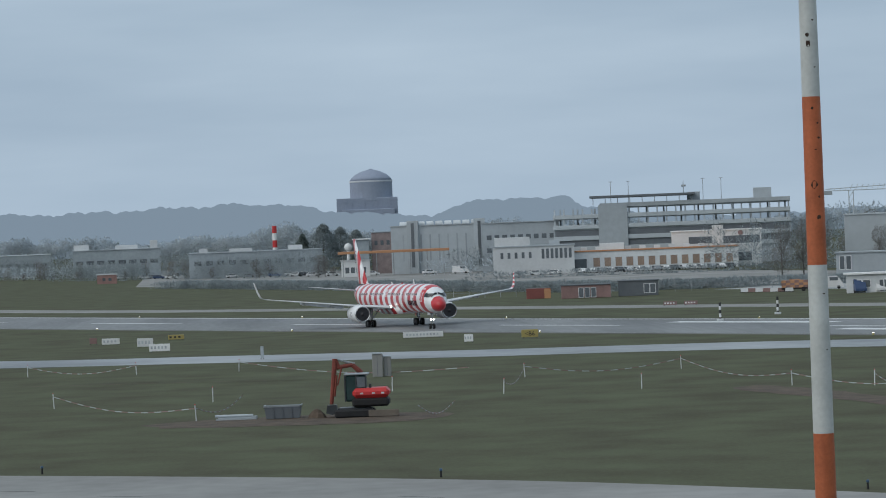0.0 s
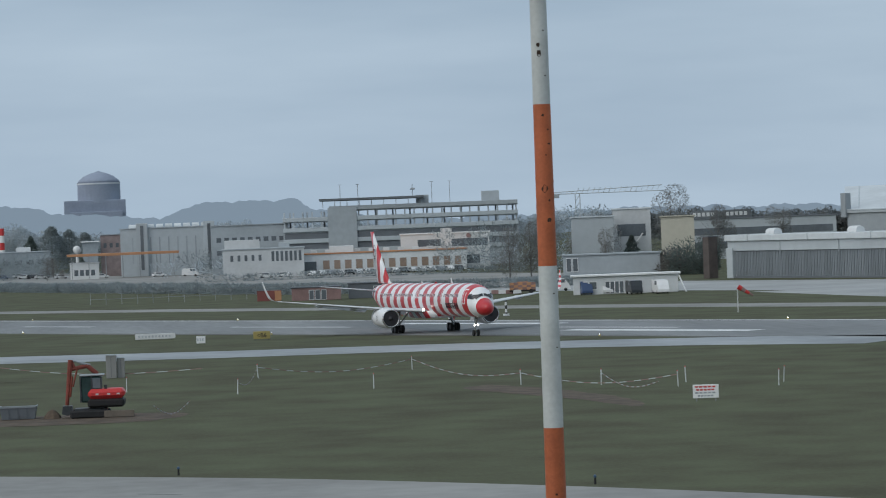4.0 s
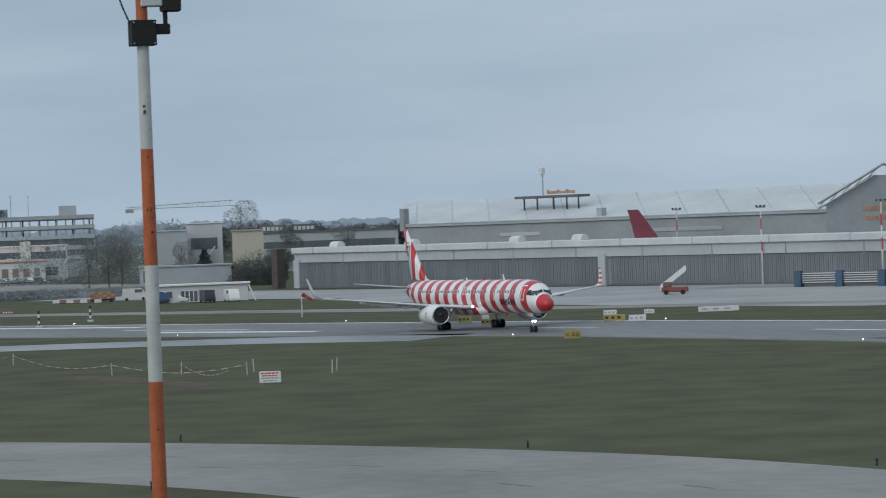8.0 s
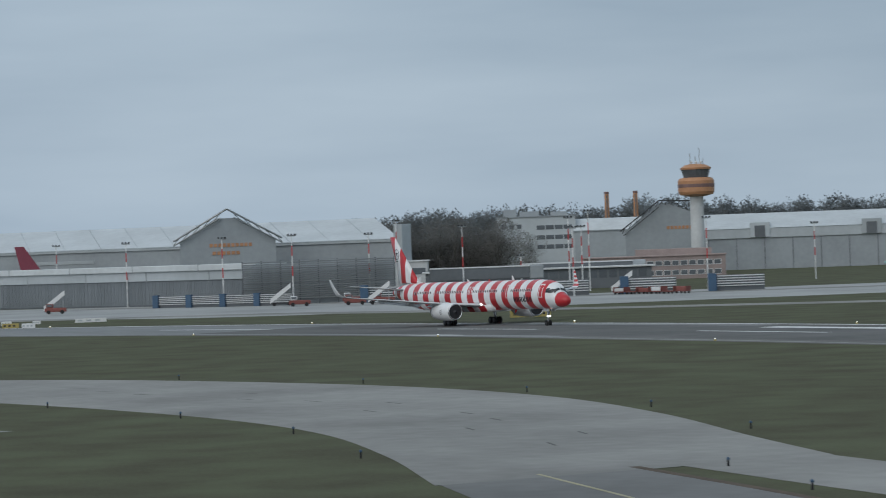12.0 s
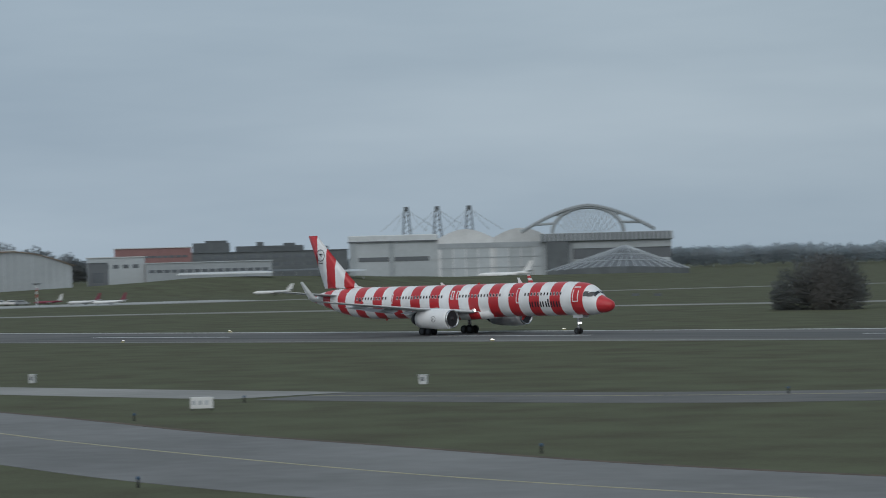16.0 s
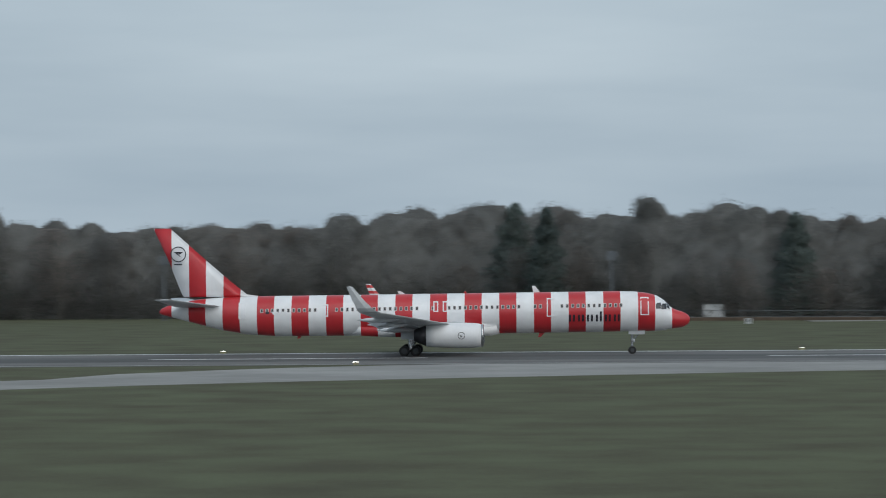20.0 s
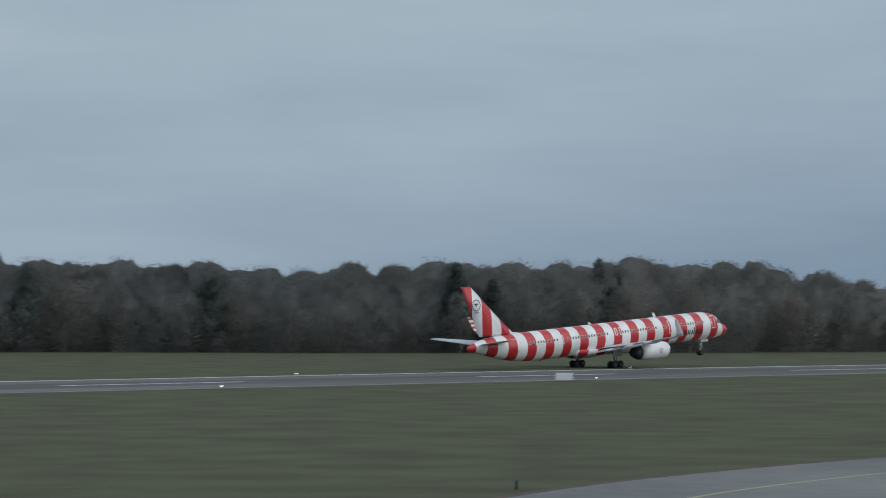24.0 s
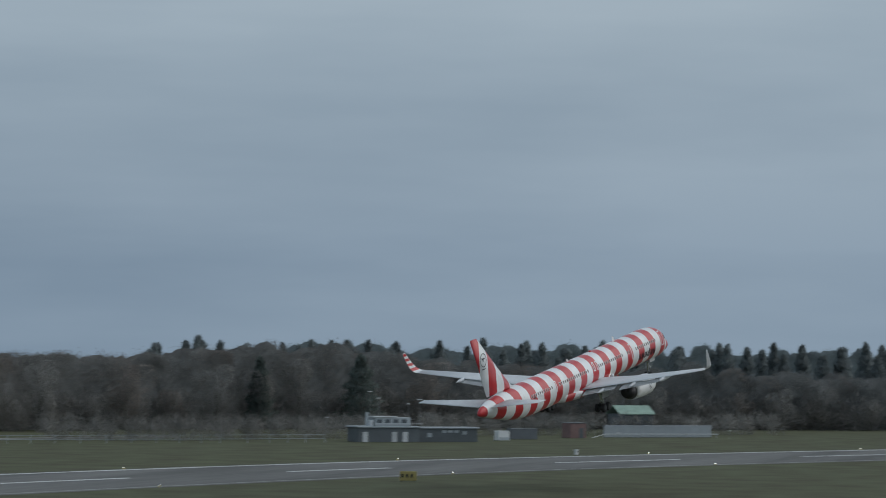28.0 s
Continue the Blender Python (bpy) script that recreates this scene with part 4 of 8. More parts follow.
bb = thing("arched_shed", "wide arched timber-fronted shed", "hangar", facing(-838, 699, 50))
bm = bmesh.new()
loft(bm, [[(-21 + 42 * k / 12, y, 10.2 + 5.2 * math.sin(math.pi * k / 12)) for k in range(13)] + [(21, y, 0), (-21, y, 0)] for y in (0, 25)])
part("wall", bm, MID_GREY, bb)
part("timber_front", bx(-21.2, -6, -.25, 0, 0, 10.6), BROWN_CLAD, bb, "orange-brown timber cladding")
for i in range(8):
    part("batten", bx(-20.6 + i * 2, -20.2 + i * 2, -.4, -.2, 0, 10.4), TIMBER, bb)
for i in range(11):
    x = -4.6 + i * 2.4
    part("cladding_rib", bx(x - .12, x + .12, -.18, 0, 0, 10.1 + 5.0 * math.sin(math.pi * (x + 21) / 42)), PALE_GREY, bb)
part("roof", loft(bmesh.new(), [[(-21.6 + 43.2 * k / 12, y, 10.4 + 5.3 * math.sin(math.pi * k / 12)) for k in range(13)] + [(-21.6 + 43.2 * k / 12, y, 10.1 + 5.3 * math.sin(math.pi * k / 12)) for k in range(12, -1, -1)] for y in (-.6, 25.5)]), BROWN_CLAD, bb, "brown sheet roof")
# grassy rise before the far hangars
CREST = smooth_line([(-852, 629), (-824, 638), (-788, 654), (-775, 684), (-767, 718), (-766, 776), (-812, 897), (-805, 956), (-776, 993), (-729, 1004)], 12.0)
CREST_Z = [float(np.interp(c.y, [629, 642, 654, 684, 718, 776, 897, 956, 985, 1003], [.3, 1.2, 2.3, 3.4, 5.2, 4.6, 2.3, 1.8, 1.6, .3])) for c in CREST]
bm = bmesh.new()
rows = []
for k, c in enumerate(CREST):
    out = Vector((c.x, c.y, 0)).normalized()
    hz = CREST_Z[k] * (1 + .03 * math.sin(k * 1.3))
    rows.append([bm.verts.new((c.x + out.x * d, c.y + out.y * d, max(hz * s, .0) - (.3 if s == 0 else 0))) for d, s in ((-95, 0), (-70, .16), (-45, .46), (-22, .8), (0, 1), (14, .92), (30, .5), (45, 0))])
for p, q in zip(rows, rows[1:]):
    for i in range(7):
        bm.faces.new((p[i], p[i + 1], q[i + 1], q[i]))
bmesh.ops.recalc_face_normals(bm, faces=bm.faces)
bank = tagged(new("grass_bank", mesh_of("grass_bank", bm, GRASS)), "low grassy rise before the far hangars", "grass bank", kind="structure")
for f in bank.data.polygons:
    f.use_smooth = True
b = block("red_warehouse", "dull red warehouse with a pale roof edge", -876, 800, 47, 29, 14, 16.0, DUSK_RED, OFFWHITE, rows=((-13, 13, 12.4, 13.2, 11, .86),))
b = block("dark_office", "dark blocky office buildings", -917, 902, 45, 64, 16, 14.0, SLATE_WALL, SLATE_WALL, rows=((-28, 28, 8.2, 9.6, 12, .7), (-28, 28, 11.4, 12.8, 12, .7)))
rooftop(b, ((-24, 6, 15, 8, 14.3, 3.9), (-22, 6, 9, 6, 18.2, .9), (0, 6, 28, 8, 14.3, 2.2), (-4, 6, 3, 3, 16.5, 1.6), (8, 6, 5, 3, 16.5, 1.0), (21, 6, 6, 8, 14.3, 1.6)), SLATE_WALL)
b = block("low_hall", "low pale grey hall between the sheds", -859, 766, 47, 21, 10, 12.7, PALE_GREY, OFFWHITE, rows=((-9, 9, 8.8, 10.2, 5, .6),))
b = block("low_hall", "long low grey hall under the offices", -832, 787, 46, 46, 10, 10.2, MID_GREY, PALE_GREY, rows=((-22, 22, 6.8, 7.9, 16, .8),))
b = block("gate_house", "small dark boxy store beside the arched shed", -827, 729, 47, 7, 6, 10.9, DARK_GREY, MID_GREY, rows=((-2, 2, 4, 7.5, 1, 1),))
for x, y, z, w, mt, lb in ((-764, 730, 6.3, 32, OFFWHITE, "thin white flat canopy roof along the bank"), (-768, 768, 6.6, 22, SLATE_WALL, "low dark canopy roof behind the bank"), (-763, 786, 5.9, 16, PALE_GREY, "thin grey canopy roof behind the bank")):
    cn = thing("canopy", lb, "canopy", facing(x, y, 47))
    part("roof", loft(bmesh.new(), [[(px, 0, z - .25), (px, 0, z + .05), (px, 4, z + .35 + rise), (px, 8, z + .05), (px, 8, z - .25)] for px, rise in ((-w / 2, 0), (-w / 4, .2), (0, .1), (w / 4, .25), (w / 2, 0))]), mt, cn)
    for k in range(5):
        part("post", bx(-w * .45 + k * w * .225 - .1, -w * .45 + k * w * .225 + .1, 3.9, 4.1, 0, z), STEEL, cn)
# white twin-barrel hangar with stacks
wh = thing("barrel_hangar", "white twin-barrel hangar with three cable stacks", "hangar", facing(-954, 1045, 42))
part("side_wall", bx(-40, 0, 0, 45, 0, 17.5), PALE_GREY, wh)
part("side_roof", bx(-40.5, 0, -.5, 45, 17.5, 20.6, .4), ROOF_PALE, wh)
part("dark_band", bx(-36, -4, -.15, 0, 8.6, 10.6), DARK_GREY, wh)
for x0 in (0, 25):
    bm = bmesh.new()
    loft(bm, [[(x0 + 25 * k / 10, y, 18.2 + 4.2 * math.sin(math.pi * k / 10)) for k in range(11)] + [(x0 + 25, y, 0), (x0, y, 0)] for y in (-1, 45)])
    part("barrel_bay", bm, OFFWHITE, wh)
    for k in range(4):
        part("door_panel", bx(x0 + 1.5 + k * 5.6, x0 + 6.6 + k * 5.6, -1.2, -1.0, .2, 13.5), PALE_GREY, wh)
for x in (-14, 0, 14.5):
    bm = bmesh.new()
    for sg in (-1, 1):
        for yy in (9, 11):
            rod(bm, (x + sg * 1.9, yy, 19), (x + sg * .8, yy, 32.4), .42, .36, 6)
    for k in range(5):
        rod(bm, (x - 1.7 + k * .2, 10, 20.5 + k * 2.4), (x + 1.5 - k * .16, 10, 22.9 + k * 2.4), .16, .16, 5)
    part("stack", bm, SLATE_WALL, wh, "grey lattice stack")
    part("stack_head", bx(x - 1.1, x + 1.1, 8.6, 11.4, 31.6, 33.2, .1), SLATE_WALL, wh)
    for k in range(4):
        part("cable", rod(bmesh.new(), (x, 10, 32), (x + (6 + k * 3) * (1 if k % 2 else -1), 10, 22), .1), STEEL, wh)
part("door_header", bx(0, 50, -1.3, -1.0, 13.6, 16.0), MID_GREY, wh)
for z in (4.6, 9.2):
    part("door_rail", bx(1, 49, -1.32, -1.2, z, z + .35), MID_GREY, wh)
part("roof_edge", bx(-40.7, .2, -.8, -.5, 17.3, 17.9), DARK_GREY, wh)
for x in (-38.5, -21):
    part("pilaster", bx(x - 1.2, x + 1.2, -.5, -.02, 0, 17.2), MID_GREY, wh)
# great arched hangar
ah = thing("arch_hangar", "wide jumbo hangar hung from a great steel arch", "hangar", facing(-895, 1085, 39))
part("wall", bx(-24, 34, 2, 60, 0, 15.6), MID_GREY, ah)
part("roof_band", bx(-24.5, 35, -.5, 60, 15.6, 19.3, .2), MID_GREY, ah)
for k in range(30):
    part("roof_flute", bx(-23.8 + k * 1.95, -22.9 + k * 1.95, -.7, -.45, 15.7, 19.2), DARK_GREY, ah)
part("pale_band", bx(-10, 34.2, 1.2, 2, 12.3, 15.4), PALE_GREY, ah)
part("dark_door_band", bx(-10, 34.1, 1.5, 2.05, 7.5, 12.2), DARK_GREY, ah)
for k in range(6):
    part("door_leaf", bx(-9.5 + k * 7.2, -2.6 + k * 7.2, 1.3, 1.9, .2, 7.4), PALE_GREY, ah)
part("stair_tower", bx(-22, -12, -1, 2, 0, 15.5), SLATE_WALL, ah)
def outer(u):
    """Wide flat arch over the roof, from -1 to 1."""
    return (-3 + 30 * u, 0, 31.6 - 11.4 * abs(u) ** 1.6)


def inner(u):
    """Steeper inner arch that carries the roof net."""
    return (-3 + 16 * u, .6, 19.3 + 11.6 * math.sqrt(max(0, 1 - u * u)))


def tube(pts, r):
    rings = []
    for k, p in enumerate(pts):
        d = (Vector(pts[min(k + 1, len(pts) - 1)]) - Vector(pts[max(k - 1, 0)])).normalized()
        n = Vector((-d.z, 0, d.x))
        rings.append([tuple(Vector(p) + n * r * math.cos(a) + Vector((0, r * math.sin(a), 0))) for a in (0, 1.05, 2.09, 3.14, 4.19, 5.24)])
    return loft(bmesh.new(), rings)


part("arch", tube([outer(k / 12) for k in range(-12, 13)], .8), MID_GREY, ah, "wide grey steel arch")
part("arch", tube([inner(math.sin(k / 12 * math.pi / 2)) for k in range(-12, 13)], .95), MID_GREY, ah, "steep grey steel arch")
for s in (-1, 1):
    part("strut", tube([(-3 + s * 24.6, 0, 23.4), (-3 + s * 14.4, .3, 23.8)], .6), MID_GREY, ah)
    part("strut", tube([(-3 + s * 15, 0, 27.6), (-3 + s * 11.2, .3, 27.2)], .4), MID_GREY, ah)
for k in range(-7, 8):
    for s in (-1, 1):
        x0, x1 = k * 2.0, k * 2.0 + s * 6.4
        q = min(1, abs(x1) / 15.8)
        top = inner(x1 / 16)[2] if abs(x1) < 15.8 else None
        if top:
            part("hanger", rod(bmesh.new(), (-3 + x0, .6, 19.3), (-3 + x1, .6, min(top, 19.3 + 11)), .13), MID_GREY, ah)
# fan-shaped steel and glass hall
fn = thing("fan_roof_hall", "low fan-shaped hall of grey steel ribs and dark glass", "hall", facing(-862, 1040, 41))
EAVE = [(-18 + 61 * k / 16, -10 + 4 * abs(k - 8) / 8, 2.6 + 1.4 * math.sin(math.pi * k / 16)) for k in range(17)]
APEX = (16.5, 6, 13)
for k in range(16):
    bm = bmesh.new()
    bm.faces.new([bm.verts.new(p) for p in (EAVE[k], EAVE[k + 1], APEX)])
    part("glass_panel", bm, DARK_GREY, fn)
    part("wall_panel", loft(bmesh.new(), [[(e[0], e[1], 0), (e[0], e[1], e[2]), (e[0], e[1] + .3, e[2]), (e[0], e[1] + .3, 0)] for e in EAVE[k:k + 2]]), SLATE_WALL, fn)
for e in EAVE:
    part("rib", rod(bmesh.new(), e, (APEX[0], APEX[1] - .4, APEX[2] + .2), .32, .2, 5), MID_GREY, fn)
for f in (.3, .6):
    for p, q in zip(EAVE, EAVE[1:]):
        part("purlin", rod(bmesh.new(), tuple(Vector(p).lerp(APEX, f) + Vector((0, -.2, .1))), tuple(Vector(q).lerp(APEX, f) + Vector((0, -.2, .1))), .18, .18, 4), MID_GREY, fn)
b = block("grass_pavilion", "small dark flat-roofed pavilion with open posts", -371, 418, 41, 6.0, 5, 3.6, DARK_GREY, PALE_GREY, .8, rows=((-2.5, 2.5, 1.2, 2.6, 3, .7),))
part("deck", bx(-5.5, 5.5, -2, 6, .0, .5), DARK_GREY, b)
for x in (-5, -3, 3, 5):
    part("post", rod(bmesh.new(), (x, -1.6, .5), (x, -1.6, 3.6), .1), STEEL, b)
# town landmarks
pl = thing("domed_water_tower", "massive domed tower on the skyline in haze blue", "tower", facing(-3286, 261, 88))
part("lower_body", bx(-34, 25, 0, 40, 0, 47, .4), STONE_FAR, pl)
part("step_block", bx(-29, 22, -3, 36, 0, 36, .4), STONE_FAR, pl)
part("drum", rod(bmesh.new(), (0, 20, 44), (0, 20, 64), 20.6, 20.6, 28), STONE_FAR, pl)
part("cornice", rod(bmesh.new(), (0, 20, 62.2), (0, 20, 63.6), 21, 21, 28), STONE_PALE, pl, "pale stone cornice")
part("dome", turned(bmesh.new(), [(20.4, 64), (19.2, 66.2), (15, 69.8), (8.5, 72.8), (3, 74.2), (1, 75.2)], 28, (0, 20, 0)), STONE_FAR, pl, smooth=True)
for i in range(9):
    part("pilaster", bx(-26 + i * 6.2, -25 + i * 6.2, -.6, 0, 6, 45), STONE_FAR, pl)
rt = thing("banded_chimney", "red and white banded chimney", "chimney", facing(-1590, 150, 88))
for i in range(5):
    part("band", rod(bmesh.new(), (0, 0, 3 + i * 3), (0, 0, 6 + i * 3), 1.0, .95, 12), RED if i % 2 == 0 else WHITE, rt)
part("foot", rod(bmesh.new(), (0, 0, 0), (0, 0, 3), 1.1, 1.0, 12), PALE_GREY, rt)
tv = thing("television_tower", "tall slim hazy television tower", "tower", facing(-3600, 2745, 52))
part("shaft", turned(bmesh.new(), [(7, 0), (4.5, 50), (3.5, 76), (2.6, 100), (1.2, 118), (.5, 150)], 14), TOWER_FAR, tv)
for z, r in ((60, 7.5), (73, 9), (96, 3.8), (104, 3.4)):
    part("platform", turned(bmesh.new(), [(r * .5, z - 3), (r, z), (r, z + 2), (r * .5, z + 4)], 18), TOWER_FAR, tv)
for x, y, h, r, nm, lb in ((-342, 833, 35.5, 2.3, "radar_tower", "pale flared radar tower with a red scanner"), (-303, 794, 24.5, 1.6, "radar_tower", "squat pale tower with a broad platform")):
    rd = thing(nm, lb, "tower", pose(x, y, 0, 0, 0, 22))
    part("shaft", turned(bmesh.new(), [(r * 1.0, 0), (r * .85, h * .6), (r * 1.1, h * .86), (r * 1.5, h * .97)], 14), OFFWHITE, rd)
    part("platform", turned(bmesh.new(), [(r * 1.6, h * .96), (r * 1.65, h), (r * 1.1, h + 1.0), (r * .4, h + 1.2)], 16), MID_GREY, rd)
    if h > 30:
        part("radar_bar", bx(-3.0, 3.0, -.3, .3, h + 2.0, h + 2.5, .05), RED, rd)
        part("pivot", rod(bmesh.new(), (0, 0, h + 1), (0, 0, h + 2), .3), STEEL, rd)
        part("window_box", bx(-.7, .7, -2.4, -1.6, h * .8, h * .86), GLASS_DARK, rd)
    else:
        part("broad_platform", turned(bmesh.new(), [(3.6, h * .98), (3.9, h + .3), (3.9, h + .9), (3.6, h + 1.1)], 18), PALE_GREY, rd)
# east side: huts by the wood
DULL_ROOF = material("dull_reddish_roof_felt", (0.3, 0.25, 0.24), 0.9, vary=0.2, scale=0.5, bump=0.05)
# Wall tone is that of the shade under the roof, put into its colour.
b = block("flat_hut", "low dark flat-roofed hut with a pale end at the wood edge", 168, 499, -19, 22.5, 6, 4.3, DARK_GREY, DULL_ROOF, .6, parapet=.6)
part("pale_wing", bx(-11.6, -5.6, -.4, 5, 0, 4.1, .05), OFFWHITE, b)
part("side_annexe", bx(11.3, 15.2, .5, 5, 0, 3.6, .05), DARK_GREY, b)
part("roof_hatch", bx(9.0, 11.6, -.55, 2, 4.3, 5.1, .05), OFFWHITE, b)
part("awning", loft(bmesh.new(), [[(x, -1.3, 2.5), (x, .05, 2.95), (x, .05, 3.1), (x, -1.3, 2.65)] for x in (-5.4, 1.0)]), PALE_GREY, b)
part("lower_panel", bx(-5.5, 3.2, -.12, .05, 0, 2.2), MID_GREY, b)
part("door", bx(4.2, 5.3, -.08, .05, 0, 2.1), SLATE_WALL, b)
for x in (6.6, 8.8):
    part("window", bx(x - .7, x + .7, -.06, .05, 1.4, 2.5), GLASS_DARK, b)
part("low_wing", bx(-19, -11.7, 0, 5, 0, 2.6, .05), SLATE_WALL, b)
part("low_wing_roof", bx(-19.3, -11.7, -.3, 5.2, 2.6, 2.85, .03), PALE_GREY, b)
b = block("timber_hut", "brown timber hut with a shallow pitched roof", 219, 524, -23, 11, 6, 3.4, BRICK, ROOF_PALE, .5)
part("gable", loft(bmesh.new(), [[(-6, y, 3.75), (6, y, 3.75), (0, y, 5.3)] for y in (-.4, 6.4)]), BRICK, b)
b = block("shipping_container", "rust-red shipping container by the huts", 216, 499, -23, 5.2, 2.4, 2.3, BRICK, BRICK, .02, category="container", parapet=.06)
b = block("dark_lean_to", "dark low lean-to beside the hut", 224, 508, -23, 9, 4, 3.0, DARK_GREY, DARK_GREY)
b = block("flat_hut", "long low dark hut with white doors and a glazed deckhouse", 664.2, 314.5, -51, 11.8, 6, 2.65, SLATE_WALL, MID_GREY, .3, parapet=.25)
part("long_wing", bx(6.0, 17.8, .8, 6, 0, 2.5, .05), SLATE_WALL, b)
part("long_wing_roof", bx(6.25, 18.1, .5, 6.2, 2.5, 2.72, .03), MID_GREY, b)
for x in (-4.6, 1.1, 3.2):
    dr = part("door", bx(x - .5, x + .5, -.06, .05, .05, 1.9, .02), OFFWHITE, b, "white sheet door")
    part("handle", bx(x + .3, x + .4, -.12, -.06, .95, 1.05), STEEL, dr)
part("deckhouse", bx(-2.4, 4.6, 1, 4, 2.9, 4.5, .05), PALE_GREY, b)
part("deckhouse_roof", bx(-2.8, 2.0, .8, 4.2, 4.5, 4.7, .03), OFFWHITE, b)
part("rail", bx(-2.6, 7.0, .6, .66, 3.3, 3.4), OFFWHITE, b)
part("chimney", rod(bmesh.new(), (-3.6, 2, 2.8), (-3.6, 2, 5.4), .3), PALE_GREY, b)
part("vent", rod(bmesh.new(), (-3.0, 1.5, 2.8), (-3.0, 1.5, 4.0), .45), OFFWHITE, b)
for x in (-1.5, .1, 1.7, 3.3):
    part("window", bx(x - .5, x + .5, .94, 1.02, 3.5, 4.15, .01), GLASS_DARK, b)
for x, z0, z1 in ((8.3, .9, 1.7), (11.2, 1.7, 2.2), (12.4, 1.75, 2.2), (13.6, 1.7, 2.2), (15.2, 1.4, 2.0)):
    part("window", bx(x - .45, x + .45, .74, .83, z0, z1, .01), MID_GREY, b)
b = block("storage_box", "white steel storage box beside the hut", 690, 300.2, -51, 2.3, 2.2, 1.75, WHITE, OFFWHITE, .05, category="container", parapet=.08)
part("lower_panel", bx(-1.1, 1.1, -.05, .02, .1, .6), PALE_GREY, b)
b = block("shipping_container", "dark grey shipping container in the grass", 700.6, 299.3, -50, 5.6, 2.4, 2.0, DARK_GREY, DARK_GREY, .03, category="container", parapet=.06)
b = block("brick_shed", "small red brick shed beside the wood", 717, 293, -50, 3.4, 4, 2.9, BRICK, DARK_GREY, .15, category="shed", parapet=.12)
part("door", bx(.2, 1.1, -.05, .03, 0, 1.95), SLATE_WALL, b)
b = thing("green_roofed_barn", "dark barn with a pale green sheet roof", "barn", facing(752, 290, -51))
part("wall", bx(-3.8, 3.8, 0, 6, 0, 4.3, .05), SLATE_WALL, b)
part("roof", loft(bmesh.new(), [[(x, -.4, 4.2), (x, 3, 5.9), (x, 6.4, 4.2), (x, 6.4, 4.35), (x, 3, 6.05), (x, -.4, 4.35)] for x in (-4.1, 4.1)]), material("pale_green_sheet", (0.25, 0.36, 0.3), 0.6, bump=0.02), b)
part("door", bx(-1.4, 1.4, -.06, .04, 0, 2.9), DARK_GREY, b)
part("aerial", rod(bmesh.new(), (-1.8, 3, 6), (-1.8, 3, 7.6), .06), STEEL, b)
b = block("boundary_wall", "long grey boundary wall", 734, 281, -50, 24, .4, 2.3, MID_GREY, MID_GREY, .05, category="wall", parapet=.1)
b = thing("low_barrier", "thin white pipe barrier before the boundary wall", "barrier", facing(731, 279, -50))
part("rail", rod(bmesh.new(), (-13, 0, .75), (12, 0, .75), .07), OFFWHITE, b)
part("ramp_rail", rod(bmesh.new(), (-16.5, -1.5, .1), (-13, 0, .75), .07), OFFWHITE, b)
for i in range(8):
    part("post", rod(bmesh.new(), (-12.8 + i * 3.5, 0, 0), (-12.8 + i * 3.5, 0, .75), .05), MID_GREY, b)
for x, y, h, w in ((657, 324, 4.5, .5), (665, 318.5, 9.2, .9), (667, 317.5, 8.0, .8), (676, 312.5, 7.7, 1.0), (674, 314, 6.9, .7), (712, 283.5, 1.3, .8), (737, 267, 1.5, .6)):
    b = thing("light_mast", "thin pale approach light mast by the hut", "light mast", facing(x, y, -51), "approach light masts")
    part("pole", rod(bmesh.new(), (0, 0, 0), (0, 0, h), .035), STEEL, b)
    part("crossbar", bx(-w / 2, w / 2, -.06, .06, h - .08, h + .08, .02), OFFWHITE, b)
sg = thing("roof_sign_deck", "thin dark deck on props above the hall roof", "roof deck", facing(-847, 424, 29.5))
part("deck", bx(-6.5, 6.5, -1, 2, 16.7, 17.3, .05), DARK_GREY, sg)
for x in (-5.5, -1.5, 2.5, 5.8):
    part("prop", bx(x - .12, x + .12, 0, .3, 14.0, 16.7), DARK_STEEL, sg)


# ---- trees ----
def sprays(rng, pts, size, width, up=0.4, centre=None, spread=1.0):
    """Thin twig triangles that start at points and grow outward and up; returns verts and faces."""
    n = len(pts)
    out = pts - (centre if centre is not None else np.zeros(3))
    out = out / (np.linalg.norm(out, axis=1, keepdims=True) + 1e-6)
    d = out + rng.normal(0, 0.55 * spread, (n, 3)) + np.array([0, 0, up])
    d /= np.linalg.norm(d, axis=1, keepdims=True)
    s = np.cross(d, rng.normal(0, 1, (n, 3)))
    s /= np.linalg.norm(s, axis=1, keepdims=True) + 1e-6
    L = rng.uniform(0.6, 1.3, (n, 1)) * size
    W = rng.uniform(0.6, 1.4, (n, 1)) * width
    v = np.empty((n * 3, 6))
    v[0::3, :3], v[1::3, :3], v[2::3, :3] = pts - s * W, pts + s * W, pts + d * L
    soft = out * np.array([1, 1, 0.4]) + rng.normal(0, 0.12, (n, 3))
    soft /= np.linalg.norm(soft, axis=1, keepdims=True)
    back = np.einsum("ij,ij->i", np.cross(v[1::3, :3] - v[0::3, :3], v[2::3, :3] - v[0::3, :3]), soft) < 0
    a, b = v[0::3, :3].copy(), v[1::3, :3].copy()
    v[0::3, :3], v[1::3, :3] = np.where(back[:, None], b, a), np.where(back[:, None], a, b)
    v[:, 3:] = np.repeat(soft, 3, axis=0)
    return v


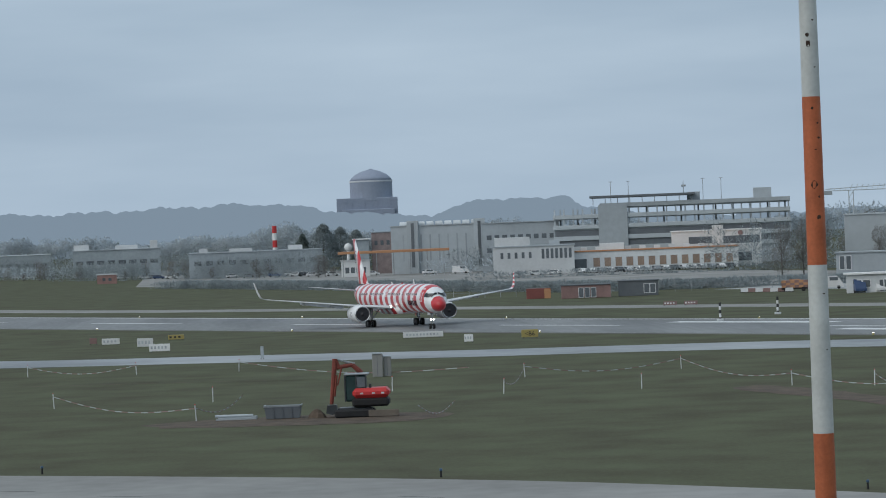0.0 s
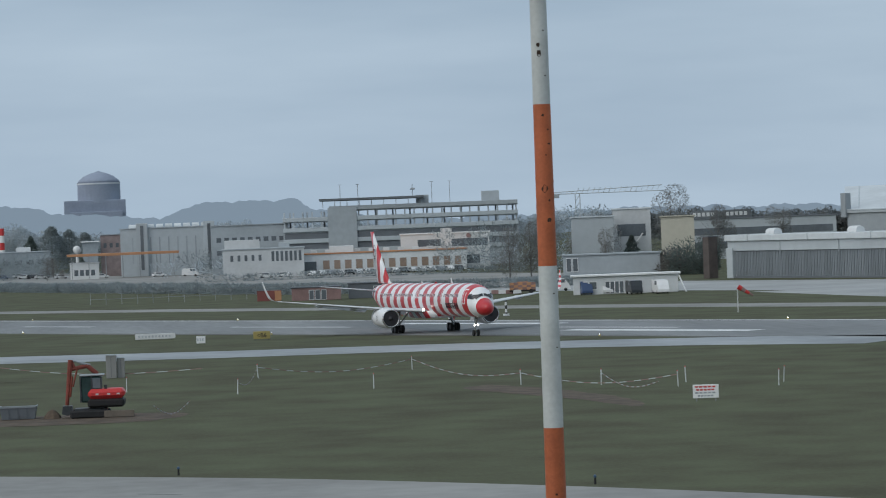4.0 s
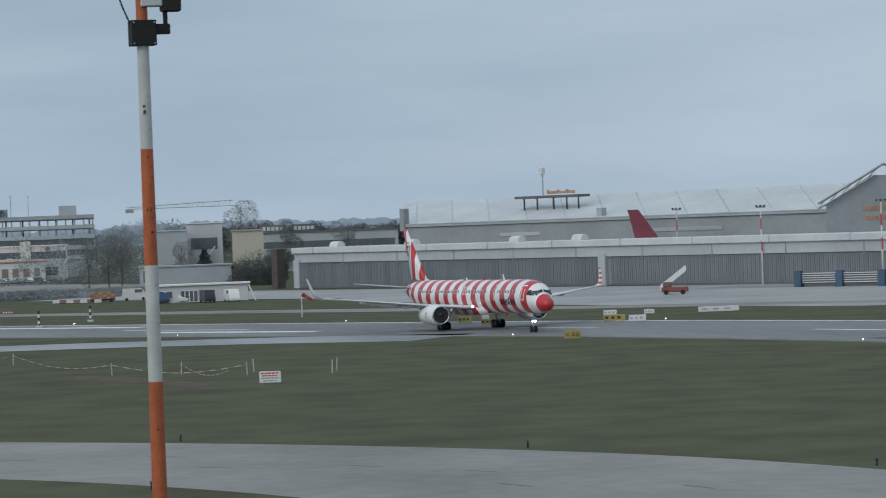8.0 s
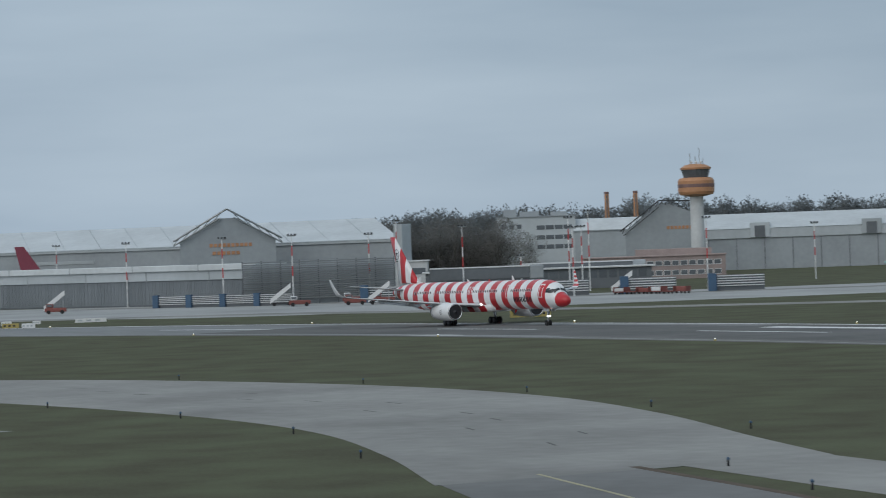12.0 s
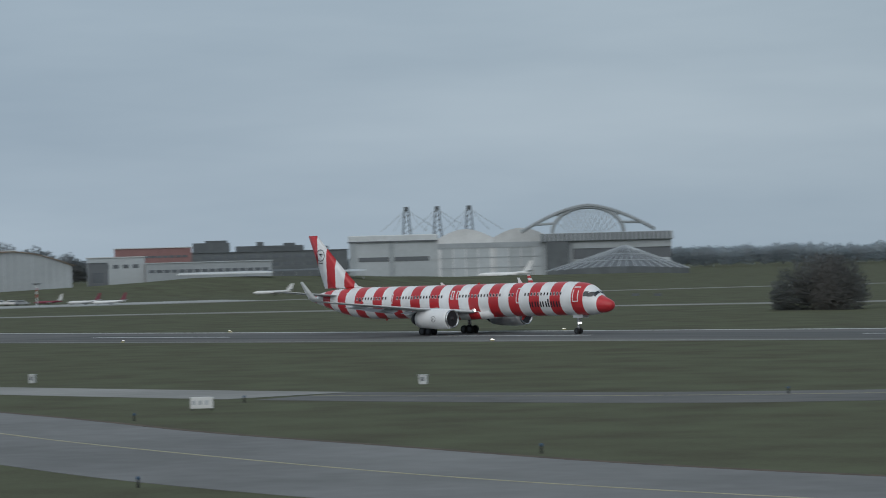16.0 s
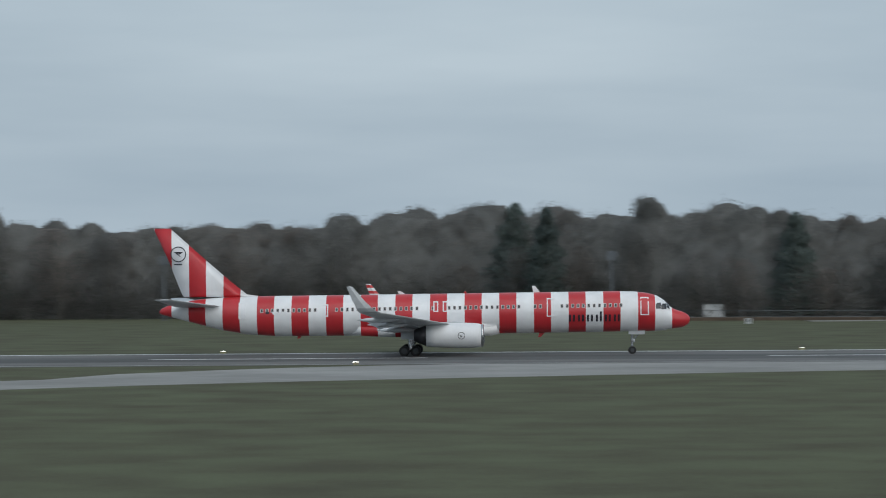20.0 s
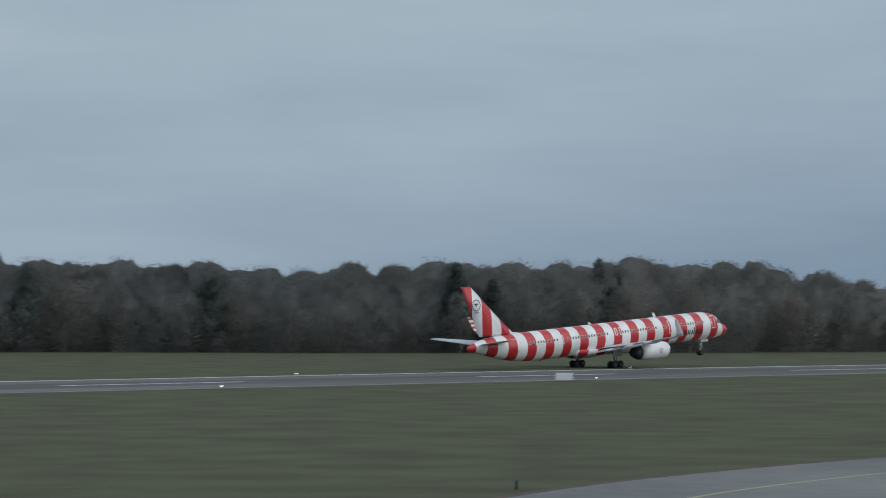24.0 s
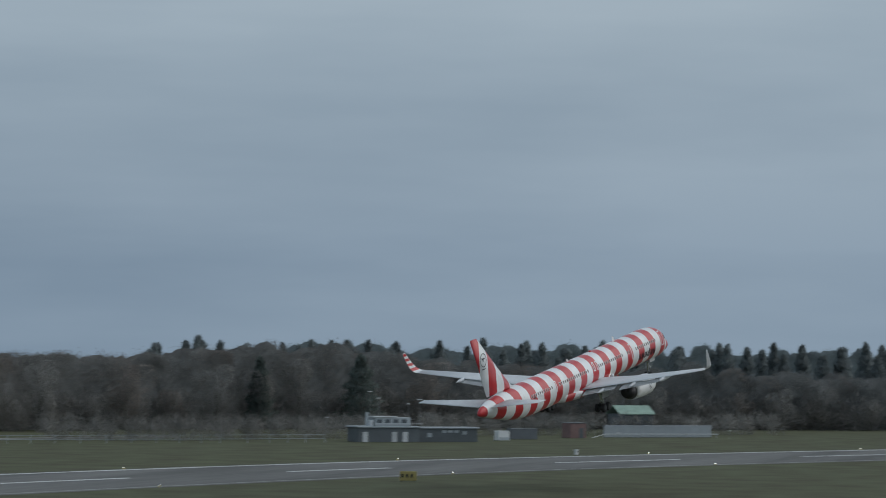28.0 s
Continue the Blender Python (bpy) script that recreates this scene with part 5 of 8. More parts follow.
def soup(name, v, mat):
    me = bpy.data.meshes.new(name)
    n = len(v) // 3
    me.vertices.add(len(v))
    me.vertices.foreach_set("co", v[:, :3].astype(np.float32).ravel())
    me.loops.add(len(v))
    me.loops.foreach_set("vertex_index", np.arange(len(v), dtype=np.int32))
    me.polygons.add(n)
    me.polygons.foreach_set("loop_start", np.arange(0, len(v), 3, dtype=np.int32))
    me.update()
    me.validate()
    me.normals_split_custom_set(v[:, 3:].astype(np.float32))
    me.materials.append(mat)
    return me


def crown_points(rng, n, h, r, low=0.25, shell=0.55):
    """Points in an uneven crown made of several lobes."""
    lobes = []
    for _ in range(9):
        a, k = rng.uniform(0, 2 * math.pi), rng.uniform(0.1, 0.65)
        lobes.append((np.array([math.cos(a) * r * k, math.sin(a) * r * k, h * rng.uniform(low + 0.15, 0.82)]), rng.uniform(0.35, 0.6) * r))
    which = rng.integers(0, len(lobes), n)
    p = rng.normal(0, 1, (n, 3))
    p /= np.linalg.norm(p, axis=1, keepdims=True)
    p *= rng.uniform(shell, 1.0, (n, 1)) ** 0.6
    c = np.array([lobes[i][0] for i in which])
    q = np.array([lobes[i][1] for i in which])[:, None]
    p = c + p * q * np.array([1, 1, 1.25])
    p[:, 2] = np.clip(p[:, 2], h * low * 0.6, h * 0.97)
    return p


def bare_tree(seed, h, r, mat, n=1500, low=0.25, width=0.075, size=1.3):
    """Meshes of the trunk with its limbs and of the twig crown of one leafless tree."""
    rng = np.random.default_rng(seed)
    bm = bmesh.new()
    tr = h * 0.009 + 0.07
    rod(bm, (0, 0, 0), (rng.uniform(-.3, .3), rng.uniform(-.3, .3), h * 0.45), tr, tr * 0.65, 7)
    for i in range(11):
        z0 = h * rng.uniform(low * 0.7, 0.5)
        a = rng.uniform(0, 2 * math.pi)
        k = rng.uniform(0.35, 0.85) * r
        rod(bm, (0, 0, z0), (math.cos(a) * k, math.sin(a) * k, min(h * 0.93, z0 + h * rng.uniform(0.22, 0.45))), tr * 0.42, 0.03, 5)
    rod(bm, (0, 0, h * 0.44), (rng.uniform(-.5, .5), rng.uniform(-.5, .5), h * 0.92), tr * 0.65, 0.03, 6)
    p = crown_points(rng, n, h, r, low)
    v = sprays(rng, p, size, width, 0.15, np.array([0, 0, h * 0.35]), 1.5)
    return mesh_of("trunk", bm, BARK), soup("crown", v, mat)


def spruce(seed, h, r, mat=None):
    rng = np.random.default_rng(seed)
    bm = bmesh.new()
    rod(bm, (0, 0, 0), (0, 0, h * 0.95), h * 0.012 + 0.08, 0.03, 6)
    n = 3200
    t = rng.uniform(0, 1, n) ** 0.8
    a = rng.uniform(0, 2 * math.pi, n)
    tier = 0.82 + 0.18 * np.sin(t * 34)
    rad = r * (1 - t) ** 0.6 * tier * rng.uniform(0.35, 1.0, n) + 0.1
    p = np.stack([np.cos(a) * rad, np.sin(a) * rad, h * (0.06 + 0.9 * t) - rad * 0.18], 1)
    v = sprays(rng, p, 0.8, 0.2, -0.1, None, 0.6)
    return mesh_of("trunk", bm, BARK), soup("crown", v, mat or NEEDLES)


def plant(name, label, meshes, x, y, rz, s, group="", category="tree"):
    t = thing(name, label, category, pose(x, y, 0, 0, 0, rz) @ Matrix.Scale(s, 4), group)
    for nm, me in zip(("trunk", "crown"), meshes):
        o = new(nm, me)
        o.parent = t
    return t


BARE_TREES = [bare_tree(11 + i, 17.5, 5.6 + 0.6 * (i % 3), (TWIG, TWIG, TWIG_RED, TWIG, TWIG_PALE, TWIG_RED, TWIG)[i], 5200, 0.06, 0.075, 0.4) for i in range(7)]
SPRUCE = [spruce(41 + i, 18.0, 5.4 + 1.0 * i) for i in range(3)]
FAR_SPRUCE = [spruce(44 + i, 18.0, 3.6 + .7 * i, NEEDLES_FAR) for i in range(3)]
BELT = smooth_line([(-352, 600), (-330, 556), (-290, 540), (-250, 524), (-195, 556), (-122, 541), (-50, 543), (0, 540), (60, 522), (117, 512), (180, 524), (240, 540), (300, 530), (357, 490), (400, 450), (470, 412), (540, 398), (620, 412), (700, 394), (770, 340), (810, 280), (850, 200), (870, 110)], 5.0)


def belt_height(x):
    """How tall the wood stands along the belt."""
    return float(np.interp(x, [-354, -318, -308, -301, -295, -282, -258, -237, -211, -190, -175, -146, -125, -90, -70, -50, -29, 0, 26, 60, 117, 177, 217, 292, 330, 393, 425, 466, 480, 500, 530, 555, 575, 600, 635, 660, 700, 731, 750, 770, 790, 850], [14.5, 13.5, 12.5, 14, 17.5, 18.7, 20.3, 19, 19, 19.8, 18, 18.6, 19.8, 20, 18.5, 17.5, 17.8, 19.6, 20.2, 18.7, 17, 16.5, 17.5, 18.8, 19.2, 16.3, 17.3, 17.2, 15, 14, 14, 15.6, 17, 17.5, 17.2, 16.4, 16.4, 16.7, 18.8, 18, 15.5, 12.5]))


rng_t = random.Random(5)
tall = "bare brown broadleaf tree at the wood edge"
for i in range(0, len(BELT) - 1, 2):
    p = BELT[i]
    q = sides(BELT, rng_t.uniform(0, 4))[i]
    h = belt_height(p.x) * rng_t.uniform(0.5, 0.9)
    k = rng_t.randrange(len(BARE_TREES))
    # more pale crowns in the far east, standing in for haze
    if p.x > 560 and rng_t.random() < 0.55:
        k = 4
    plant("broadleaf_tree", (tall, tall, "reddish budding tree at the wood edge", tall, "pale grey leafless tree at the wood edge", "reddish budding tree at the wood edge", tall)[k], BARE_TREES[k], q.x + rng_t.uniform(-2, 2), q.y + rng_t.uniform(-1, 1), rng_t.uniform(0, 360), h / 17.5, "trees of the wood edge")
CONIFERS = [(-213, 547, 16.5), (-157, 554, 17.7), (-150, 556, 17.9), (-265, 532, 16.9), (-78, 548, 17.4), (16, 545, 19.1), (21, 535, 18.1), (63, 527, 17.0), (80, 528, 15.6), (92, 518, 15.7), (120, 518, 14.5), (103, 524, 16.1), (141, 518, 15.8), (146, 523, 16.5), (232, 547, 13.2), (411, 450, 15.7), (437, 439, 16.6), (756, 352, 15.4), (740, 369, 14.7)]
for i, (x, y, h) in enumerate(CONIFERS):
    plant("spruce_tree", "dark green spruce among bare trees", SPRUCE[i % 3], x, y, 40 * i, h * 1.06 / 18.0, "spruces in the wood")
rng_p = random.Random(17)
for i in range(26):
    p = sides(BELT, rng_p.uniform(5, 16))[min(range(len(BELT)), key=lambda j: abs(BELT[j].x - (124 + i * 13.4 + 6 * math.sin(i * 2.2))))]
    plant("spruce_tree", "dark green spruce rising from the bare wood", SPRUCE[i % 3], p.x + rng_p.uniform(-3, 3), p.y, 31 * i, belt_height(p.x) * rng_p.uniform(0.72, 0.97) / 18.0, "spruces in the wood")
for i in range(118):
    k = i / 117
    x, y = 862 + 88 * k + 9 * math.sin(i * 2.4), 445 - 235 * k + 4 * math.sin(i * 1.3)
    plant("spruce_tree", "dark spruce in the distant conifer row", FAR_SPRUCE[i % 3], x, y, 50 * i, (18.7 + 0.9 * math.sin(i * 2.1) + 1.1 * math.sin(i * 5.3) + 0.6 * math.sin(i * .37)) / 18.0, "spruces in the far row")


def wood_mass(name, label, line, rows, height, mat, per=260, size=2.2, width=0.22, gap=6.0, seed=3, low=0.12):
    """The joined depth of a wood behind its edge: twig crowns only, nobody could count them."""
    rng = np.random.default_rng(seed)
    V = []
    for off in rows:
        for p in sides(line, off):
            h = (height(p.x) if callable(height) else height) * rng.uniform(0.85, 1.08)
            pts = crown_points(rng, per, h, gap * 0.62, low)
            pts[:, 2] *= rng.uniform(0.3, 1.0, len(pts)) ** 0.25
            v = sprays(rng, pts, size, width, 0.5, np.array([0, 0, h * 0.35]))
            V.append(v + np.array([p.x + rng.uniform(-2, 2), p.y + rng.uniform(-2, 2), 0, 0, 0, 0]))
    return tagged(new(name, soup(name, np.concatenate(V), mat)), label, "woodland", kind="stuff")


def wood_edge(line, off, height, n_face, seed, crowns=4.4, mats=None, core=None):
    """A close-grown leafless wood: rounded crowns of fine twigs side by side before their massed inner branches."""
    rng = np.random.default_rng(seed)
    pts = np.array([(p.x, p.y) for p in sides(line, off)])
    step = np.linalg.norm(np.diff(pts, axis=0), axis=1)
    run = np.concatenate([[0], np.cumsum(step)])
    tang = np.gradient(pts, axis=0)
    tang /= np.linalg.norm(tang, axis=1, keepdims=True)
    front = np.array([(a.x - b.x, a.y - b.y) for a, b in zip(line, sides(line, 1.0))])

    def at(s):
        f = np.stack([np.interp(s, run, front[:, 0]), np.interp(s, run, front[:, 1])], 1)
        return np.stack([np.interp(s, run, pts[:, 0]), np.interp(s, run, pts[:, 1])], 1), f / np.linalg.norm(f, axis=1, keepdims=True)

    # the crowns: where each stands along the edge, how wide, how tall
    c = np.arange(0, run[-1], crowns) + rng.uniform(-2.2, 2.2, int(math.ceil(run[-1] / crowns)))
    cp, cf = at(c)
    H = np.array([height(x) for x in cp[:, 0]]) * rng.choice([0.86, 0.92, 0.95, 0.98, 1.01, 1.06], len(c), p=[.12, .2, .26, .24, .13, .05]) + rng.normal(0, .25, len(c))
    R = rng.choice([2.4, 3.2, 4.2, 5.4], len(c)) * rng.uniform(.85, 1.15, len(c))
    A = R * rng.uniform(0.7, 1.2, len(c))
    D = rng.uniform(-2.0, 2.0, len(c))
    kind = rng.choice(3, len(c), p=[.52, .3, .18])

    # the massed inner branches, one lumpy sheet from the ground to just under the crowns
    s = np.arange(0, run[-1], 0.9)
    top, bulge = np.full(len(s), 0.0), np.zeros(len(s))
    for i in range(len(c)):
        k = np.clip(1 - ((s - c[i]) / (R[i] * .98)) ** 2, 0, 1) ** .5
        z = (H[i] - A[i] + A[i] * .86 * k) * (k > 0)
        bulge = np.where(z > top, k * .9 + D[i] * .3, bulge)
        top = np.maximum(top, z)
    hs = np.array([height(x) for x in at(s)[0][:, 0]])
    top = np.maximum(top, hs * (.85 + .03 * np.sin(s * .31) + .02 * np.sin(s * .83))) + rng.normal(0, .2, len(s))
    base, fr = at(s)
    m = 22
    V = np.empty((len(s), m, 3))
    N = np.empty((len(s), m, 3))
    for j in range(m):
        f = j / (m - 1)
        lump = .5 * np.sin(s * .9 + 5 * f * np.sin(s * .05)) * math.sin(f * 17) + .4 * np.sin(s * 1.7 + f * 23) + rng.normal(0, .18, len(s))
        out = bulge * math.sin(min(1.0, f * 1.2) * math.pi * .5) * (1 - f ** 8) + lump - 2.4 * max(0, f - .8) * 5 * .6
        V[:, j, :2] = base + fr * out[:, None]
        V[:, j, 2] = top * f
        N[:, j, :2] = fr
        N[:, j, 2] = .1
        N[:, j] += rng.normal(0, .1, (len(s), 3))
    N /= np.linalg.norm(N, axis=2, keepdims=True)
    k = np.arange(len(s) * m).reshape(len(s), m)
    quads = np.stack([k[:-1, :-1], k[1:, :-1], k[1:, 1:], k[:-1, 1:]], 2).reshape(-1, 4)
    me = bpy.data.meshes.new("wood_core")
    me.from_pydata(V.reshape(-1, 3).tolist(), [], quads.tolist())
    me.polygons.foreach_set("use_smooth", np.ones(len(quads), dtype=bool))
    me.normals_split_custom_set_from_vertices(N.reshape(-1, 3).tolist())
    me.materials.append(core or THICKET)
    tagged(new("wood_core", me), "massed grey-brown branches inside the wood", "woodland", kind="stuff")

    # twigs of the crowns' rounded tops, then those of the wood's face
    soups = [[], [], []]
    for i in range(len(c)):
        n = 700
        a, e = rng.uniform(0, 2 * math.pi, n), np.arcsin(rng.uniform(-.25, 1, n))
        d = np.stack([np.cos(a) * np.cos(e), np.sin(a) * np.cos(e), np.sin(e)], 1)
        lump = 1 + .07 * np.sin(a * 5 + i) + .06 * np.sin(e * 9 + a * 3 + i * 2)
        rad = (rng.uniform(.4, 1.0, n) ** .5 * lump + rng.exponential(.035, n))[:, None]
        o = np.array([cp[i, 0] + cf[i, 0] * D[i], cp[i, 1] + cf[i, 1] * D[i], H[i] - A[i]])
        q = o + d * rad * np.array([R[i], R[i], A[i]])
        soft = d * np.array([1, 1, .15]) * .4 + np.array([cf[i, 0], cf[i, 1], .05])
        soups[kind[i]].append(sprays(rng, q, .55, .055, .35, q - soft, 1.2))
    n = int(n_face * run[-1])
    sf = rng.uniform(0, run[-1], n)
    q2, f2 = at(sf)
    near = np.abs(sf[:, None] - c[None, :]).argmin(1) if n < 20000 else np.searchsorted((c[1:] + c[:-1]) / 2, sf)
    z = np.interp(sf, s, top) * rng.uniform(0, 1, n) ** .8
    dep = np.interp(sf, s, bulge) * .9 + rng.uniform(-.3, 2.2, n)
    q = np.concatenate([q2 + f2 * dep[:, None], z[:, None]], 1)
    soft = np.concatenate([f2, np.full((n, 1), .12)], 1)
    for g in range(3):
        w = kind[near] == g
        soups[g].append(sprays(rng, q[w], .75, .06, .9, q[w] - soft[w], 1.0))
    for g, (mt, lab) in enumerate(zip(mats or (TWIG, TWIG_RED, TWIG_PALE), ("fine brown twigs of close-grown leafless crowns", "reddish budding twigs of close-grown crowns", "pale grey twigs of close-grown crowns"))):
        tagged(new("wood_crowns", soup("wood_crowns", np.concatenate(soups[g]), mt)), lab, "woodland", kind="stuff")


def crown_mass(name, label, line, rows, height, mat, n, r, seed, size=0.9, width=0.34):
    """A distant leafless wood as close domed crowns of fine twigs, down to the ground."""
    rng = np.random.default_rng(seed)
    V = []
    for off in rows:
        for p in sides(line, off):
            h = height(p) * rng.uniform(0.82, 1.1)
            rr = r * rng.uniform(0.8, 1.25)
            d = rng.normal(0, 1, (n, 3))
            d /= np.linalg.norm(d, axis=1, keepdims=True)
            d[:, 2] = np.where(rng.uniform(0, 1, n) < .72, np.abs(d[:, 2]), -np.abs(d[:, 2]))
            lump = 1 + .16 * np.sin(d[:, 0] * 5 + rng.uniform(0, 6)) * np.cos(d[:, 2] * 6 + rng.uniform(0, 6)) + .1 * np.sin(d[:, 1] * 9 + d[:, 2] * 7)
            q = d * (rng.uniform(.25, 1, (n, 1)) ** .45) * lump[:, None]
            pts = q * np.array([rr, rr, h * .42]) + np.array([0, 0, h * .56])
            pts[:, 2] = np.maximum(pts[:, 2], .2)
            V.append(sprays(rng, pts, size, width, .35, np.array([0, 0, h * .4])) + np.array([p.x + rng.uniform(-3, 3), p.y + rng.uniform(-3, 3), 0, 0, 0, 0]))
    return tagged(new(name, soup(name, np.concatenate(V), mat)), label, "woodland", kind="stuff")


wood_edge(BELT, 9, belt_height, 110, 31)
wood_edge(BELT, 21, belt_height, 8, 32, 7.5)
wood_mass("undergrowth", "low grey-brown scrub along the wood edge", BELT, (1, 5), 4.0, TWIG, 230, .8, 0.05, 6, 9, 0.02)
wood_mass("undergrowth", "dark scrub under the trees", BELT, (4, 10), 8.5, TWIG, 300, 1.2, 0.1, 6, 12, 0.02)

crown_mass("wood_clump", "dense dark leafless clump beside the hall", smooth_line([(-805, 422), (-793, 436), (-780, 450)], 3.0), (0, 5), lambda p: 14.5, TWIG, 900, 3.6, 41, 0.5, 0.09)

# distant wooded skyline, stretch by stretch
def far_ridge(name, label, line, height, amp, seed, mat):
    """A plain lumpy ridge of woods at the horizon."""
    rng = np.random.default_rng(seed)
    bm, n = bmesh.new(), len(line)
    s = np.arange(n)
    top = np.array([height(p) for p in line]) + amp * (.4 * np.sin(s * .06 + 1) + .7 * np.abs(np.sin(s * .12 + .4 + np.sin(s * .03))) + .6 * np.abs(np.sin(s * .31 + np.sin(s * .07))) + .4 * np.abs(np.sin(s * .83 + np.sin(s * .19))) + .1 * rng.normal(0, 1, n))
    rows = [(bm.verts.new((p.x, p.y, -1)), bm.verts.new((p.x, p.y, float(z)))) for p, z in zip(line, top)]
    for p, q in zip(rows, rows[1:]):
        bm.faces.new((p[0], q[0], q[1], p[1]))
    return tagged(new(name, mesh_of(name, bm, mat)), label, "distant woods", kind="structure")


# upright backdrop sheet; its own glow stands in for hazy air
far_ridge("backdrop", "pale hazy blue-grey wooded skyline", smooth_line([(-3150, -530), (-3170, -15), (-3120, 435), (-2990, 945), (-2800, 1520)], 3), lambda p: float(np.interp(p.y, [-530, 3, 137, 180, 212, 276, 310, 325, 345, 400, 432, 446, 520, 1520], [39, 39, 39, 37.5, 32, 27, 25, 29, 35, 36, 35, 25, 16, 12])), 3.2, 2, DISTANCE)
far = smooth_line([(-1900, -260), (-1880, 40), (-1700, 200), (-1650, 420)], 8)
crown_mass("far_wood", "haze-grey bare trees among the town roofs", far, (0, 14), lambda p: 15 + 2.5 * math.sin(p.y * .05) + 1.5 * math.sin(p.y * .13), WOOD_FAR, 700, 7.5, 22, 1.0, 0.3)
far = smooth_line([(-1640, 420), (-1500, 620), (-1380, 800), (-1330, 980), (-1250, 1150)], 8)
crown_mass("far_wood", "haze-grey wooded ridge behind the hangars", far, (0, 9, 18), lambda p: float(np.interp(p.y, [700, 760, 800, 980, 1065, 1085, 1110, 1130], [13, 24, 25.5, 26, 23, 19.5, 14, 11])) * (1 + .07 * math.sin(p.y * .06) + .05 * math.sin(p.y * .017)), WOOD_MID, 950, 7.5, 23, 1.0, 0.38)
far = smooth_line([(-1250, 1150), (-1150, 1400), (-950, 1560), (-700, 1600), (-450, 1500)], 8)
crown_mass("far_wood", "low haze-grey distant wood", far, (0, 9, 18), lambda p: float(np.interp(p.x, [-1250, -1150, -1050, -990, -900], [10, 11, 12, 14.5, 16])) * (1 + .08 * math.sin(p.x * .05)), WOOD_FAR, 700, 6.5, 24, 1.0, 0.38)
far = smooth_line([(880, 440), (925, 330), (965, 200), (990, 40), (1000, -120)], 6)
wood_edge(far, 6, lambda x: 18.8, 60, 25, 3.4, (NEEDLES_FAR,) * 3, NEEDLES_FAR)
far = smooth_line([(-1500, 700), (-1250, 1250), (-900, 1750), (-300, 1800), (400, 1500), (1000, 1100), (1400, 500), (1450, -100), (1300, -700), (600, -1100), (-300, -1200), (-1200, -1000), (-2000, -700), (-2600, -300)], 14)
crown_mass("far_wood", "haze-grey skyline wood closing the airfield round", far, (60, 80), lambda p: 9.0, WOOD_MID, 150, 11.0, 26, 2.6, 1.0)

# grey scrub and small trees between the town's sheds
for pts, hh, sd in (([(-1620, -20), (-1560, 40), (-1490, 92)], 5.5, 62), ([(-1232, 196), (-1225, 214), (-1218, 232)], 6.0, 63), ([(-1120, 270), (-1100, 290), (-1085, 300)], 9.0, 64)):
    wood_mass("scrub", "haze-pale leafless scrub among the sheds", smooth_line(pts, 7.0), (0, 5), hh, WOOD_FAR, 70, 1.3, .12, 7, sd, 0.02)
for pts, hh, sd in (([(-1660, 10), (-1600, 26), (-1540, 62)], 8.0, 65), ([(-1470, 66), (-1430, 84), (-1400, 96)], 6.5, 66), ([(-1385, 112), (-1340, 132), (-1310, 150)], 7.5, 67), ([(-1262, 205), (-1240, 216), (-1225, 226)], 8.0, 68), ([(-1110, 262), (-1100, 276), (-1092, 288)], 15.0, 69), ([(-1420, 100), (-1380, 128), (-1330, 160)], 9.0, 70)):
    wood_mass("scrub", "dark grey leafless trees and scrub between the sheds", smooth_line(pts, 9.0), (0, 6), hh, HEDGE_GREY, 260, 1.1, .1, 9, sd, 0.02)
# single trees by the hangars and the town
for i, (x, y, h, k) in enumerate(((-1049, 311, 21.4, 4), (-1069, 328, 16.6, 0), (-1113, 357, 15.6, 0), (-1058, 296, 15, 4), (-1052, 288, 13, 0), (-1000, 284, 12, 0), (-1010, 268, 14, 0), (-1030, 275, 15, 6), (-1005, 262, 12, 3), (-941, 545, 14.2, 4), (-1015, 523, 20.7, 4), (-1022, 535, 20, 0))):
    plant("broadleaf_tree", "tall leafless tree standing among the buildings", BARE_TREES[k], x, y, 70 * i, h / 17.5, "trees among the buildings")
for i in range(9):
    for j in range(2):
        plant("broadleaf_tree", "dark leafless tree in a clump beside the hall", BARE_TREES[(0, 1, 3, 6)[(i + j) % 4]], -800 + i * 2.4 - j * 6, 424 + i * 2.7 + j * 4, 33 * i, (16.5 + 1.6 * math.sin(i * 1.7)) / 17.5, "trees beside the hall")
for i, (x, y, h) in enumerate(((-1040, 299, 9), (-1420, 158.5, 14.5), (-1290, 172, 7))):
    plant("spruce_tree", "dark evergreen beside the buildings", SPRUCE[2], x, y, 60 * i, h / 18.0, "evergreens among the buildings")
PINE = spruce(47, 17.0, 11.5, NEEDLES_FAR)
for x, y, h in ((-1420, 166, 17.3), (-1424, 172.5, 16.0), (-1418, 178, 14.8)):
    plant("pine_tree", "broad dark pine rising among the town roofs", PINE, x, y, 7 * y, h / 16.5, "pines among the roofs")


for i in range(20):
    plant("broadleaf_tree", "small leafless tree between the town sheds", BARE_TREES[(4, 0, 5, 3)[i % 4]], -1520 + i * 12.6 + 14 * math.sin(i * 3.1), 44 + i * 6.6 + 9 * math.sin(i * 1.9), 51 * i, (5.5 + 2.2 * math.sin(i * 2.7)) / 17.5, "small trees between the sheds")


